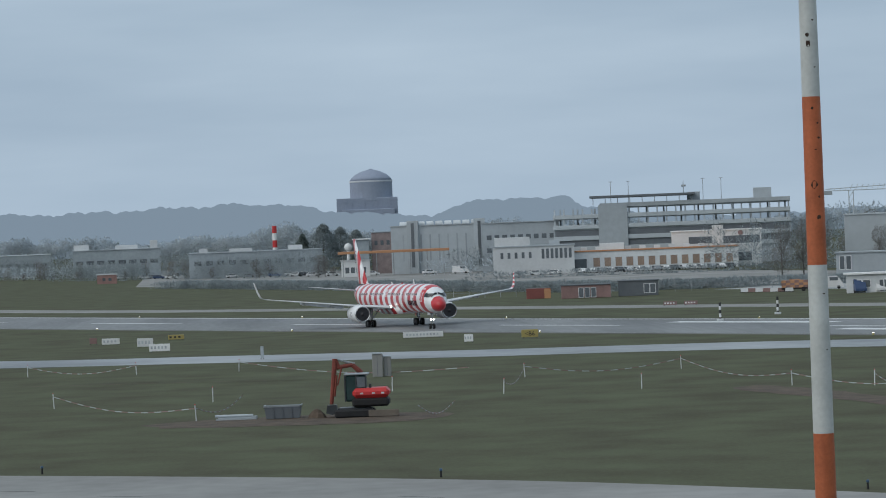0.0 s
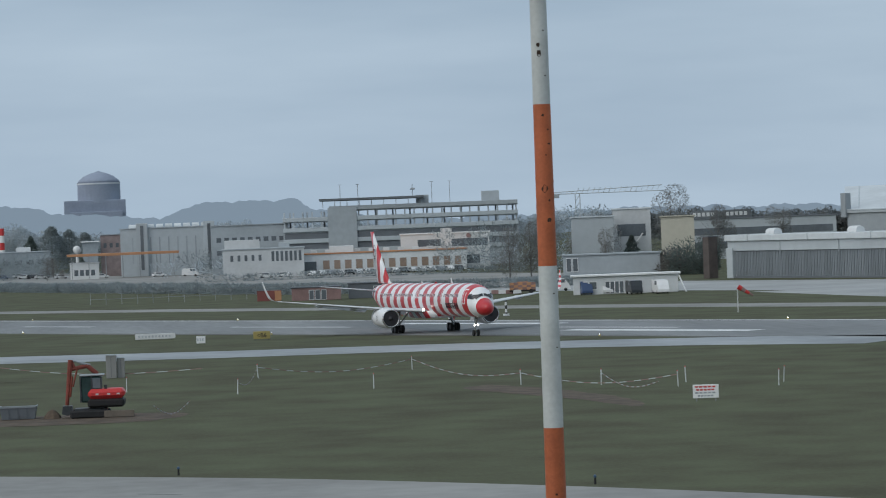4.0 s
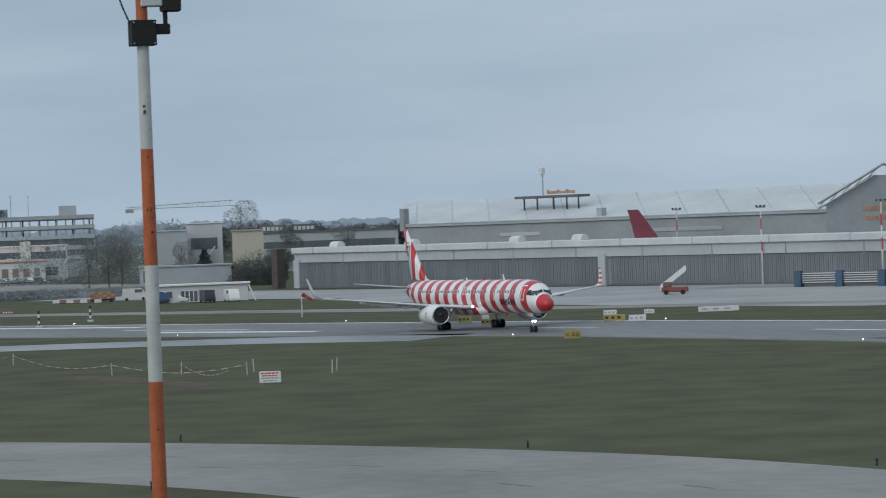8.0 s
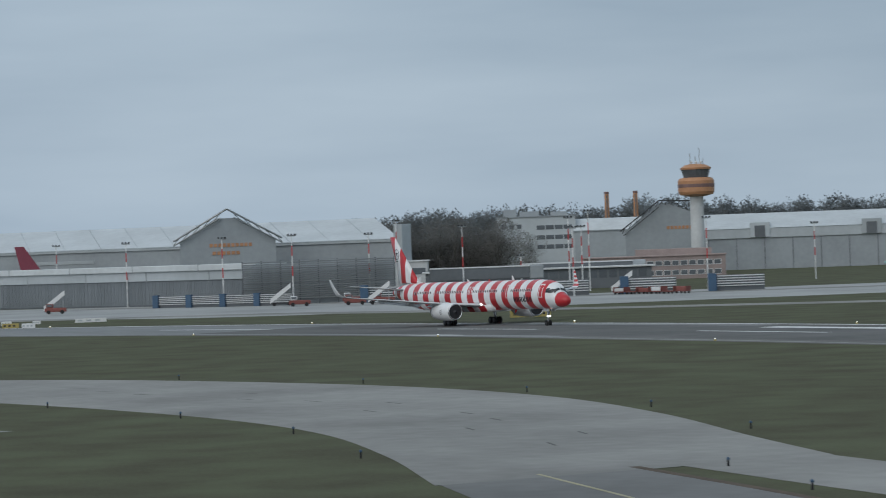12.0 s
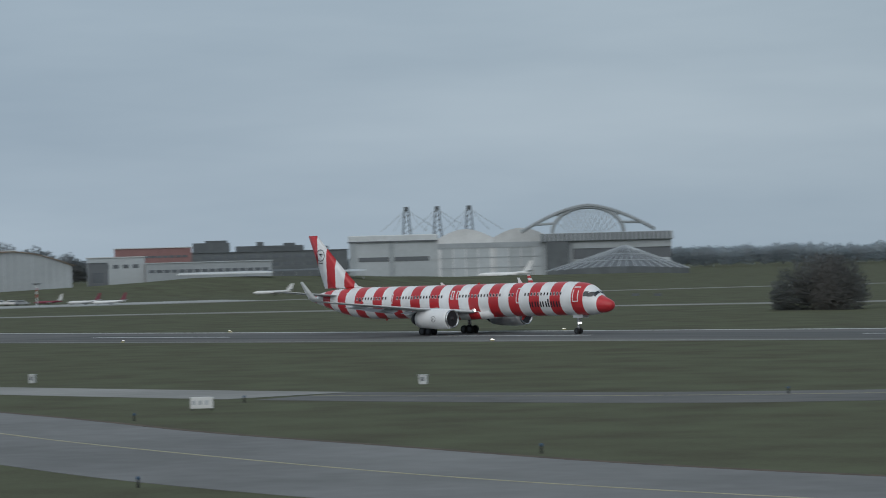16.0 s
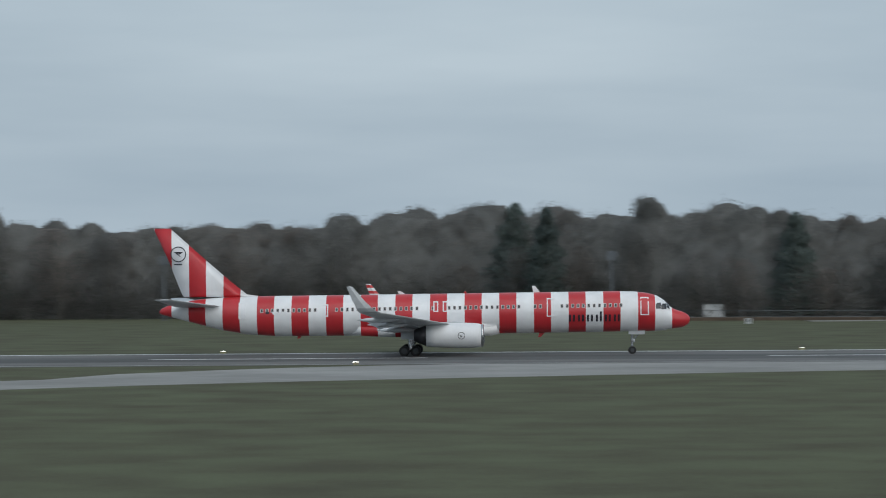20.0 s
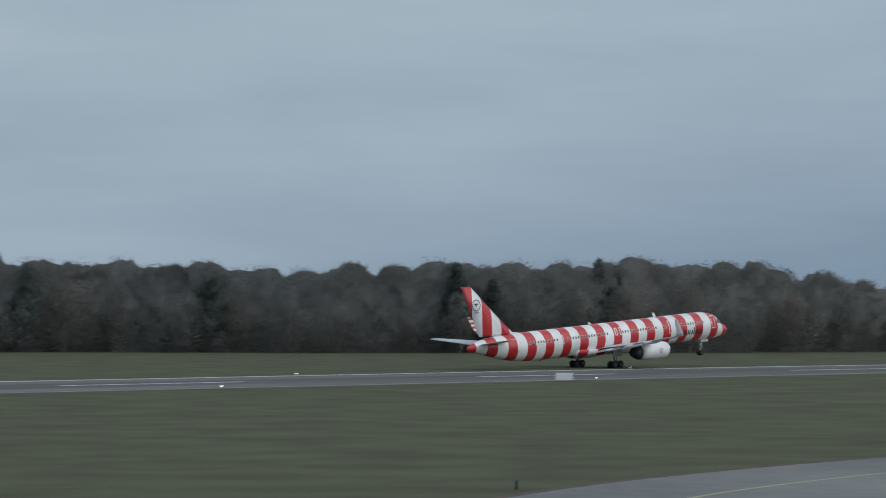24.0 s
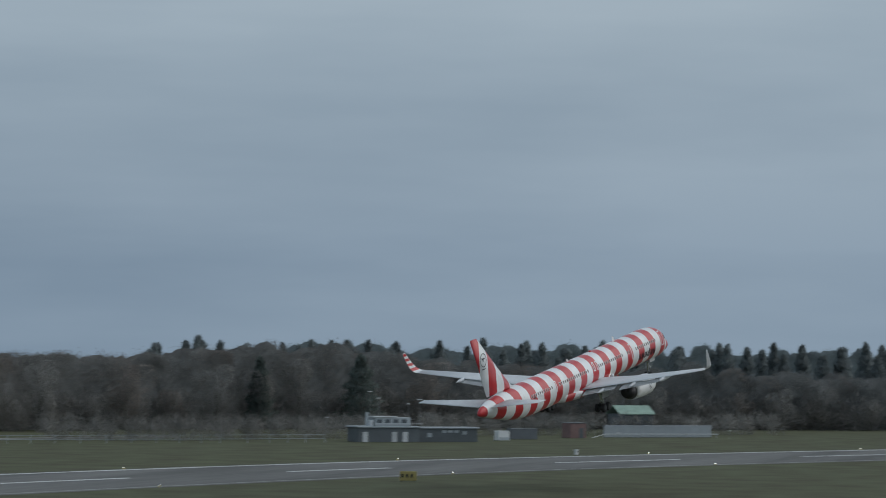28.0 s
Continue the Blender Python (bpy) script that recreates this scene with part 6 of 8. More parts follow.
def bush(name, label, x, y, w, h, seed, mat=BUSH, n=2600):
    rng = np.random.default_rng(seed)
    pts = crown_points(rng, n, h, w * 0.62, 0.0, 0.4)
    pts[:, 2] *= rng.uniform(0.1, 1, n) ** 0.5
    b = thing(name, label, "bush", pose(x, y, 0))
    o = new("foliage", soup("foliage", sprays(rng, pts, 0.8, 0.11, 0.4, np.array([0, 0, h * .2])), mat))
    o.parent = b
    bm = bmesh.new()
    for k in range(6):
        a = k * 1.05
        rod(bm, (0, 0, 0), (math.cos(a) * w * .3, math.sin(a) * w * .3, h * .75), .12, .03, 5)
    part("stem", bm, BARK, b)
    return b


bush("large_bush", "wide rounded thicket alone in the grass", -291, 407, 14.2, 8.6, 71, TWIG, 11000)
bush("large_bush", "broad dark thicket before the far wood", -318, 520, 18, 14.0, 72, TWIG, 11000)
bush("large_bush", "dark evergreen and bare bush beside the hangar end", -966, 298.5, 11, 8.4, 76, NEEDLES, 4200)
bush("large_bush", "bare grey bush beside the hangar end", -972, 294, 9, 6.0, 77, TWIG, 3600)
bush("shrub", "olive shrub beside the hut", 196, 497, 6, 5.5, 73)
bush("shrub", "pale green shrub by the hut", 203, 495, 5, 4.2, 74)
bush("shrub", "dense dark evergreen shrub behind the fence", 194, 489, 8, 9.5, 81, NEEDLES, 3600)
bush("shrub", "dull olive rounded shrub before the huts", 185, 479, 6.2, 5.2, 82, BUSH, 2800)
bush("shrub", "yellow-green budding shrub beside the hut", 150, 506, 7.5, 7.6, 83, BUSH, 2600)
bush("shrub", "rounded dark shrub at the wood edge", 84, 512, 5, 6.0, 75, NEEDLES)


# ---- foreground mast ----
mast = thing("banded_mast", "thick red-orange and white banded steel mast with a bracket", "mast", pose(-393.4, 157.06, 0, 0, 0.3, 0))
MR = 0.325
for z0, z1, mt in ((0, 6.55, ORANGE_RED), (6.55, 12.28, MAST_WHITE), (12.28, 18.0, ORANGE_RED), (18.0, 23.35, MAST_WHITE), (23.35, 26.4, ORANGE_RED)):
    r0, r1 = MR * (1.16 - 0.0115 * z0), MR * (1.16 - 0.0115 * z1)
    part("band", rod(bmesh.new(), (0, 0, z0), (0, 0, z1), r0, r1, 28), mt, mast, "red-orange painted band" if mt is ORANGE_RED else "weathered white painted band", smooth=False)
part("base_flange", rod(bmesh.new(), (0, 0, 0), (0, 0, .12), .7, .7, 24), STEEL, mast)
rg = random.Random(8)
for z, a, w, h in [(20.1, -.35, .09, .2), (19.8, -.3, .12, .3), (20.6, .3, .05, .07), (19.0, .35, .05, .05), (17.1, .45, .06, .08), (16.6, .5, .07, .1), (16.2, .1, .05, .06), (15.0, -.2, .14, .34), (13.9, .2, .1, .22), (14.6, .3, .05, .1), (17.6, -.1, .06, .12), (11.3, .4, .05, .06), (4.2, -.1, .07, .1), (9.4, .55, .05, .05)]:
    r = MR * (1.16 - 0.0115 * z) + 0.004
    vs = []
    bm = bmesh.new()
    for k in range(8):
        t = 2 * math.pi * k / 8
        b_ = a + w / r * math.cos(t) * rg.uniform(.6, 1)
        zz = z + h * .5 * math.sin(t) * rg.uniform(.6, 1)
        vs.append(bm.verts.new((r * math.cos(b_), r * math.sin(b_), zz)))
    bm.faces.new(vs)
    part("rust_spot", bm, RUST, mast, "dark rust spot")
br = part("bracket", bx(-.5, .5, -.62, .62, 23.08, 24.33, .03), BLACK, mast, "black bolted clamp bracket")
for y in (-.52, .52):
    for z in (23.18, 24.21):
        part("bolt", rod(bmesh.new(), (.5, y, z), (.56, y, z), .05, .05, 6), STEEL, br)
part("arm", bx(-.2, .3, .5, 1.35, 23.63, 24.13, .03), BLACK, mast, "black side arm")
part("flood_lamp", bx(-.3, .5, .95, 1.9, 24.73, 25.83, .06), BLACK, mast, "black floodlight head")
part("camera_housing", bx(-.2, .5, -.1, .95, 24.98, 25.63, .05), MAST_WHITE, mast, "pale camera housing")
part("lamp_stem", rod(bmesh.new(), (.1, 1.15, 24.03), (.1, 1.15, 24.83), .12), BLACK, mast)
bm = bmesh.new()
for k in range(10):
    u, v = k / 10, (k + 1) / 10
    f = lambda s: (.1, -.55 - .75 * math.sin(math.pi * s * .5), 24.03 + 2.6 * s)
    rod(bm, f(u), f(v), .045, .045, 6)
part("cable", bm, BLACK, mast, "loose black cable")

# ---- excavation ----
ex = thing("excavator", "orange-red tracked excavator parked in the grass", "excavator", facing(-523.5, 145.6, 84))
for y in (.1, 1.9):
    tk = part("track", bx(-1.7, 1.3, y - .25, y + .25, .0, .62, .12), BLACK, ex, "dark crawler track")
part("undercarriage", bx(-1.4, 1.1, .3, 1.7, .3, .75, .05), DARK_STEEL, ex)
part("dozer_blade", bx(.9, 3.2, -.3, -.12, .05, .55, .03), TIMBER, ex, "muddy dozer blade")
part("counterweight", bx(-.35, 2.45, -.1, 2.1, .8, 1.45, .15), BLACK, ex, "black lower counterweight")
part("engine_cover", bx(-.3, 2.5, -.12, 2.12, 1.45, 2.2, .26), RED, ex, "orange-red engine cover")
for x in (.3, 1.2, 1.9):
    part("panel_mark", bx(x, x + .22, -.14, -.11, 1.75, 1.88), OFFWHITE, ex)
cab = part("cab", bx(-.85, .75, .2, 1.6, 1.2, 3.2, .12), material("teal_cab_glass", (0.03, 0.06, 0.06), 0.15, bump=0, spec=0.6), ex, "dark teal glazed cab")
for x in (-.85, .0, .72):
    part("cab_post", bx(x - .05, x + .05, .14, .24, 1.2, 3.2), DARK_STEEL, cab)
part("cab_roof", bx(-.92, .95, .1, 1.7, 3.2, 3.33, .06), MID_GREY, cab)
part("rear_window", bx(.05, .8, .16, .22, 2.25, 3.05, .02), GLASS_DARK, cab, "grey rear window")
boom = bmesh.new()
for a, b, r in (((.5, 1.75, 1.6), (.35, 1.7, 3.3), .22), ((.35, 1.7, 3.3), (-.35, 1.6, 3.95), .2), ((-.35, 1.6, 3.95), (-1.55, 1.42, 3.75), .17), ((-1.3, 1.45, 3.7), (-1.6, 1.4, 4.4), .15)):
    rod(boom, a, b, r, r * .9, 8)
DARK_RED = material("dirty_dark_red_paint", (0.2, 0.045, 0.03), 0.6, vary=0.3, scale=1.5, bump=0.05)
part("boom", boom, DARK_RED, ex, "dirty dark red boom")
st = bmesh.new()
rod(st, (-1.62, 1.35, 4.45), (-2.0, 1.25, 1.0), .2, .15, 8)
rod(st, (-1.55, 1.3, 3.2), (-1.75, 1.25, 1.6), .1, .1, 6)
rod(st, (-1.1, 1.35, 3.9), (-1.5, 1.3, 2.4), .07, .07, 6)
part("stick", st, DARK_RED, ex, "dirty dark red stick")
part("ram", rod(rod(bmesh.new(), (-1.55, 1.4, 4.42), (-.9, 1.5, 4.2), .06, .06, 7), (-.9, 1.5, 4.2), (-.15, 1.62, 4.0), .1, .1, 7), STEEL, ex, "pale hydraulic ram")
part("mirror", bx(.95, 1.15, .3, .36, 2.2, 2.5, .02), DARK_STEEL, ex)
part("bucket", loft(bmesh.new(), [[(-2.3, y, .95), (-1.6, y, .95), (-1.55, y, .45), (-1.9, y, .2), (-2.4, y, .35)] for y in (.8, 1.7)]), DARK_STEEL, ex, "dark digging bucket")
b = thing("skip", "dark grey open steel skip", "skip", facing(-525.7, 140.0, 85))
part("tub", loft(bmesh.new(), [[(-1.25, 0, .05), (1.25, 0, .05), (1.25, 1.5, .05), (-1.25, 1.5, .05)], [(-1.4, -.1, 1.0), (1.4, -.1, 1.0), (1.4, 1.6, 1.0), (-1.4, 1.6, 1.0)]]), DARK_GREY, b)
for a in ((-1.45, 1.45, -.16, -.06, .92, 1.04), (-1.45, -1.35, -.16, 1.66, .92, 1.04), (1.35, 1.45, -.16, 1.66, .92, 1.04)):
    part("rim", bx(*a), STEEL, b)
for x in (-.7, 0, .7):
    part("rib", bx(x - .05, x + .05, -.12, -.02, .05, .95), DARK_GREY, b)
b = thing("plank_stack", "low stack of grey planks and pipes", "planks", facing(-526.8, 136.5, 85))
for i in range(5):
    part("plank", bx(-1.6 + .12 * i, 1.5 - .1 * (i % 2), i * .28, i * .28 + .24, 0, .16 + .05 * (i % 3)), MID_GREY, b)
part("pipe", rod(bmesh.new(), (-1.7, .5, .32), (1.2, .6, .3), .1, .1, 8), PALE_GREY, b)
hp = thing("soil_heap", "small heap of dark soil", "soil", facing(-525.2, 142.6, 85))
part("heap", turned(bmesh.new(), [(.75, -.02), (.6, .3), (.3, .6), (.05, .72)], 9), SOIL, hp)
for i, (x, y) in enumerate(((-587.5, 149.9), (-587.9, 150.85))):
    b = thing("switch_cabinet", "plain grey concrete switch cabinet", "cabinet", facing(x, y, 85), "switch cabinets")
    part("body", bx(-.5 + .14 * i, .5 - .14 * i, 0, .9, 0, 2.2 - .3 * i, .04), CONCRETE, b)
    part("lid", bx(-.5 + .14 * i, .5 - .14 * i, -.07, .97, 2.2 - .3 * i, 2.3 - .3 * i, .02), PALE_GREY, b)
    part("door_seam", bx(-.02, .02, -.012, 0, .1, 2.1 - .3 * i), DARK_GREY, b)
# marker stakes and barrier tape
STAKES = [(-620.6, 114.1), (-554.6, 120.9), (-614.9, 125.8), (-554.6, 134.4), (-612.6, 136.5), (-548.3, 158.8), (-547.1, 170.3), (-542.5, 182.2), (-527.7, 133.4), (-535.6, 194.8), (-537.2, 188.0), (-529.2, 201.4), (-524.7, 199.8), (-529.3, 192.7), (-575, 163), (-578, 178), (-560, 150)]
for i, (x, y) in enumerate(STAKES):
    s = thing("marker_stake", "slim white marker stake in the grass", "stake", pose(x, y, 0, 3 * math.sin(i), 4 * math.cos(i * 1.7), 0), "marker stakes")
    part("post", rod(bmesh.new(), (0, 0, 0), (0, 0, 1.25), .045, .04, 7), OFFWHITE, s)
    part("cap", rod(bmesh.new(), (0, 0, 1.25), (0, 0, 1.32), .06, .03, 7), RED, s)
RUNS = [((-554.6, 120.9), (-527.7, 133.4)), ((-527.7, 133.4), (-545, 137)), ((-548, 158.8), (-575, 163)), ((-575, 163), (-578, 178)), ((-578, 178), (-542.5, 182.2)), ((-612.6, 136.5), (-578, 158)), ((-620.6, 114.1), (-614.9, 125.8)), ((-542.5, 182.2), (-529.3, 192.7)), ((-519, 150), (-523, 153)), ((-537.2, 188), (-520, 189))]
for i, (a, c) in enumerate(RUNS):
    tp = thing("barrier_tape", "sagging red and white barrier tape between stakes", "tape", None, "barrier tapes")
    tp.matrix_basis = pose(a[0], a[1], 0)
    n = 22
    wb = bmesh.new()
    run = Vector((c[0] - a[0], c[1] - a[1], 0))
    pts = [run * (k / n) + Vector((0, 0, 1.0 - 2.6 * .3 * math.sin(math.pi * k / n))) for k in range(n + 1)]
    loft(wb, [[p + Vector((0, 0, -.035)), p + Vector((.012, .012, 0)), p + Vector((0, 0, .035)), p - Vector((.012, .012, 0))] for p in pts])
    for f in wb.faces:
        f.material_index = int(f.calc_center_median().dot(run) / run.length_squared * n) % 2
    part("tape", wb, [PALE_GREY, BRICK], tp)
b = thing("notice_board", "white notice board with red lettering on two legs", "sign", facing(-508.5, 190.0, 76))
part("board", bx(-.95, .95, -.04, .04, .25, 1.25, .02), WHITE, b)
for x in (-.7, .7):
    part("leg", bx(x - .04, x + .04, .04, .1, 0, 1.2), STEEL, b)
for k, (w, z) in enumerate(((.8, 1.08), (.7, .86), (.78, .64), (.6, .42))):
    for i in range(5):
        part("text_bar", bx(-w + i * w * .4, -w + i * w * .4 + w * .3, -.05, -.04, z - .06, z + .06), RED if k < 2 else MID_GREY, b)


# ---- airfield signs and lights ----
def words(text, size, mat, parent, m):
    cu = bpy.data.curves.new("text", "FONT")
    cu.body, cu.size, cu.align_x, cu.extrude = text, size, "CENTER", 0.01
    tmp = bpy.data.objects.new("text_tmp", cu)
    scene.collection.objects.link(tmp)
    me = bpy.data.meshes.new_from_object(tmp.evaluated_get(bpy.context.evaluated_depsgraph_get()))
    bpy.data.objects.remove(tmp)
    me.materials.clear()
    me.materials.append(mat)
    o = new("lettering", me)
    o.parent, o.matrix_basis = parent, m
    return o


def board(label, x, y, deg, w, h, mat, text="", bars=0, z=.15, ink=LINE_BLACK):
    s = thing("guidance_sign", label, "sign", facing(x, y, deg))
    part("panel", bx(-w / 2, w / 2, -.1, .1, z, z + h, .02), mat, s)
    for k in (-.4, .4):
        part("leg", bx(k * w - .04, k * w + .04, -.04, .04, 0, z), DARK_STEEL, s)
    if text:
        words(text, h * .8, ink, s, pose(0, -.115, z + h * .2, 90, 0, 0))
    for i in range(bars):
        part("text_bar", bx(-w * .42 + i * w * .84 / bars, -w * .42 + (i + .52) * w * .84 / bars, -.115, -.1, z + h * .32, z + h * .7), ink, s)
    return s


board("yellow taxiway sign reading B6 with an arrow", -673.3, 172.5, 85, 2.1, .95, YELLOW, "<B6")
board("yellow taxiway sign reading A6 with an arrow", -571, 239.5, 72, 1.9, .95, YELLOW, "< A6")
board("long yellow taxiway sign with three dark marks", -535, 314, 64, 6.2, 1.05, YELLOW, "", 7)
board("yellow sign with dark marks beside the runway", 494.7, 254.7, -72, 2.1, 1.15, YELLOW, "", 3)
board("small yellow sign panel on the grass", -720.8, 127.6, 88, 2.2, .65, YELLOW, "", 3)
for x, y, w, h, lb in ((-716, 116.4, 1.0, .8, "dark back of a small sign"),):
    board(lb, x, y, 88, w, h, BRICK)
for x, y, w, h in ((-711, 119, 2.4, .8), (-696.4, 124.1, 2.1, 1.1), (-677.7, 126.5, 2.6, .9), (-689, 160.1, 5.2, .7), (-666.7, 164.4, 1.1, .9)):
    board("white framed back of an airfield sign", x, y, 87, w, h, WHITE, "", max(3, int(w * 2)), ink=PALE_GREY)
for x, y, w, h, mt in ((-639, 247.7, 1.8, .8, YELLOW), (-629.6, 248, 1.9, .6, YELLOW), (-634, 249, 1.0, 1.0, WHITE), (-618.8, 261.6, 2.8, .8, YELLOW), (-614, 263, 2.2, .8, WHITE), (-640, 268.6, 1.8, .7, WHITE), (-639.4, 274, 1.4, .6, WHITE), (-635.3, 282.5, 5.5, .7, WHITE), (-693.7, 265.5, 2.0, .8, YELLOW), (-611, 337, 3.0, .7, WHITE)):
    board("airfield sign panel beyond the runway", x, y, 72, w, h, mt, "", 3, ink=PALE_GREY if mt is WHITE else LINE_BLACK)
for x, y, w, h, mt in ((-792, 206.4, 2.2, .6, BRICK), (-790.6, 209.6, 2.2, .6, BRICK)):
    board("low red holding sign", x, y, 80, w, h, mt, "", 4, ink=WHITE)
MARKS = [(-209, 176.5, .5, .7), (-169, 181.5, .6, .7), (-93.7, 243.5, .9, .8), (-72.3, 248.6, .9, .8), (-68.0, 268.5, .9, .9), (-45.9, 197.5, 1.1, .8), (247.1, 410.2, 1.0, 1.6), (175.5, 387.9, .7, .8), (614.8, 265.6, .8, .8), (-443.8, 550.3, 1.6, .5), (-434.4, 546.4, 1.6, .5), (49, 470, .9, .8), (120, 452, .8, .6), (507, 383, .6, 1.0), (528, 380, .6, 1.0), (536, 377, .6, .9), (548, 371, .6, 1.0)]
for i, (x, y, w, h) in enumerate(MARKS):
    s = thing("marker_box", "small white equipment box on the grass" if i != 3 else "small yellow equipment box on the grass", "marker box", facing(x, y, -10 + 40 * (x < -150)), "marker boxes")
    mt = YELLOW if i == 3 else DARK_GREY if i in (9, 10) else OFFWHITE
    part("body", bx(-w / 2, w / 2, -.2, .25, 0, h, .04), mt, s)
    part("lid", bx(-w / 2 - .03, w / 2 + .03, -.24, .29, h, h + .05), mt, s)
    part("face", bx(-w * .25, w * .2, -.215, -.2, h * .35, h * .8), DARK_GREY, s)
for x, y in ((-66.8, 182.5), (-47.1, 187.9)):
    s = thing("vent_box", "white upright cabinet on a concrete foot", "cabinet", facing(x, y, -8), "vent cabinets")
    part("foot", bx(-.7, .9, -.5, .5, 0, .15, .03), CONCRETE, s)
    part("body", bx(-.32, .32, -.3, .3, .15, 1.1, .04), OFFWHITE, s)
    part("hood", loft(bmesh.new(), [[(-.36, -.34, 1.1), (.36, -.34, 1.1), (.36, .34, 1.1), (-.36, .34, 1.1)], [(-.2, -.2, 1.25), (.2, -.2, 1.25), (.2, .2, 1.25), (-.2, .2, 1.25)]]), OFFWHITE, s)
for x, y, w in ((-157, 147.0, 1.5),):
    s = board("white sign box seen from behind", x, y, 45, w, .75, WHITE, "", 3, ink=PALE_GREY)
s = board("white blank sign panel beside the runway", 277, 287.5, -38, 2.0, .85, WHITE)
s = board("grey blank back of a tall sign", -642.8, 139.1, 86, .35, 1.3, MID_GREY)

# obstacle lights on short banded posts
for x, y in ((-709.2, 201.9), (-727.6, 213.0)):
    s = thing("marker_post", "short black and white banded post", "post", pose(x, y, 0), "banded posts")
    for k in range(5):
        part("band", rod(bmesh.new(), (0, 0, k * .5), (0, 0, k * .5 + .5), .16, .16, 10), WHITE if k % 2 else LINE_BLACK, s)
    part("foot", bx(-.4, .4, -.4, .4, 0, .3), OFFWHITE, s)

lamp_body = mesh_of("lamp_body", rod(bmesh.new(), (0, 0, 0), (0, 0, .22), .16, .1, 8), YELLOW)
lamp_lens = mesh_of("lens", turned(bmesh.new(), [(.05, .22), (.062, .25), (.045, .29), (.012, .31)], 8), LAMP_WHITE)
for off in (19.4, -19.4):
    L_ = sides(RUNWAY, off)
    acc = 0.0
    for p, q in zip(L_, L_[1:]):
        acc += (q - p).length
        if acc > 56:
            acc = 0.0
            s = thing("runway_edge_light", "lit white runway edge light", "runway light", pose(p.x, p.y, 0.02), "runway edge lights")
            share("lamp_body", lamp_body, s, pose(0, 0, 0))
            share("lens", lamp_lens, s, pose(0, 0, 0))
post_me = mesh_of("post", rod(bmesh.new(), (0, 0, 0), (0, 0, .35), .07, .05, 7), BLACK)
dome_me = mesh_of("lens", turned(bmesh.new(), [(.08, .35), (.1, .42), (.05, .5)], 8), BLUE)
TAXI_LIGHTS = [p for pts, off in ((A_FAR, 1.5), (A_NEAR, -1.5), (D_FAR, 1.5), (D_NEAR, -1.5)) for p in sides(even(pts, 200), off)[6:196:15]]
for x, y in [(p.x, p.y) for p in TAXI_LIGHTS] + [(-260, 169), (-228, 172), (-162.3, 156), (-130, 175)]:
    s = thing("taxiway_light", "unlit blue taxiway edge light on a short stem", "taxiway light", pose(x, y, 0), "taxiway edge lights")
    share("post", post_me, s, pose(0, 0, 0))
    share("lens", dome_me, s, pose(0, 0, 0))


# ---- red and white lighting masts ----
def light_mast(x, y, h, banded=0.6, r=.16):
    s = thing("lighting_mast", "tall red and white banded apron lighting mast", "mast", pose(x, y, 0, 0, 0, 65), "apron lighting masts")
    n = 7
    for k in range(n):
        part("band", rod(bmesh.new(), (0, 0, h * k / n), (0, 0, h * (k + 1) / n), r * (1 - .4 * k / n), r * (1 - .4 * (k + 1) / n), 8), (RED if k % 2 else WHITE) if k > 1 else OFFWHITE, s)
    hd = part("lamp_head", bx(-.9, .9, -.15, .15, h - .1, h + .15, .03), STEEL, s)
    for k in (-.7, 0, .7):
        part("flood_lamp", bx(k - .2, k + .2, -.3, .0, h + .12, h + .42, .03), DARK_STEEL, hd)


for x, y, h in ((-814, 345, 14.1), (-766, 343, 14.0), (-725, 348, 14.2), (-697, 351, 14.3), (-712, 376, 14.1), (-775, 415, 17.1), (-700, 392, 15.0), (-690, 412, 16), (-712, 430, 17.5), (-746, 432, 8.0), (-705, 424, 14.1), (-668, 400, 13.8), (-680, 440, 15), (-717, 532, 10.6), (-735, 506, 13.2), (-725, 521, 11.0), (-708, 543, 10.1), (-702, 548, 10.0), (-697, 554, 9.0), (-618, 496, 8.5), (-604, 512, 5.5)):
    light_mast(x, y, h)


# ---- vehicles ----
PAINTS = [material("car_paint", c, 0.3, vary=0.05, scale=1, bump=0, tone=0.1) for c in ((0.6, 0.62, 0.63), (0.28, 0.3, 0.32), (0.03, 0.035, 0.04), (0.05, 0.08, 0.16), (0.7, 0.7, 0.7), (0.22, 0.03, 0.03))]


def car_mesh(L, W, H, van):
    prof = [(-L / 2, .35), (-L / 2, .8), (-L / 2 + .1, H - .08 if van else .95), (-L * .3 if not van else -L / 2 + .3, H), (L * .12 if not van else L * .27, H), (L * .3 if not van else L * .42, .95 if not van else H * .62), (L / 2, .78), (L / 2, .35)]
    return loft(bmesh.new(), [[(x, y, z) for x, z in prof] for y in (-W / 2, W / 2)])


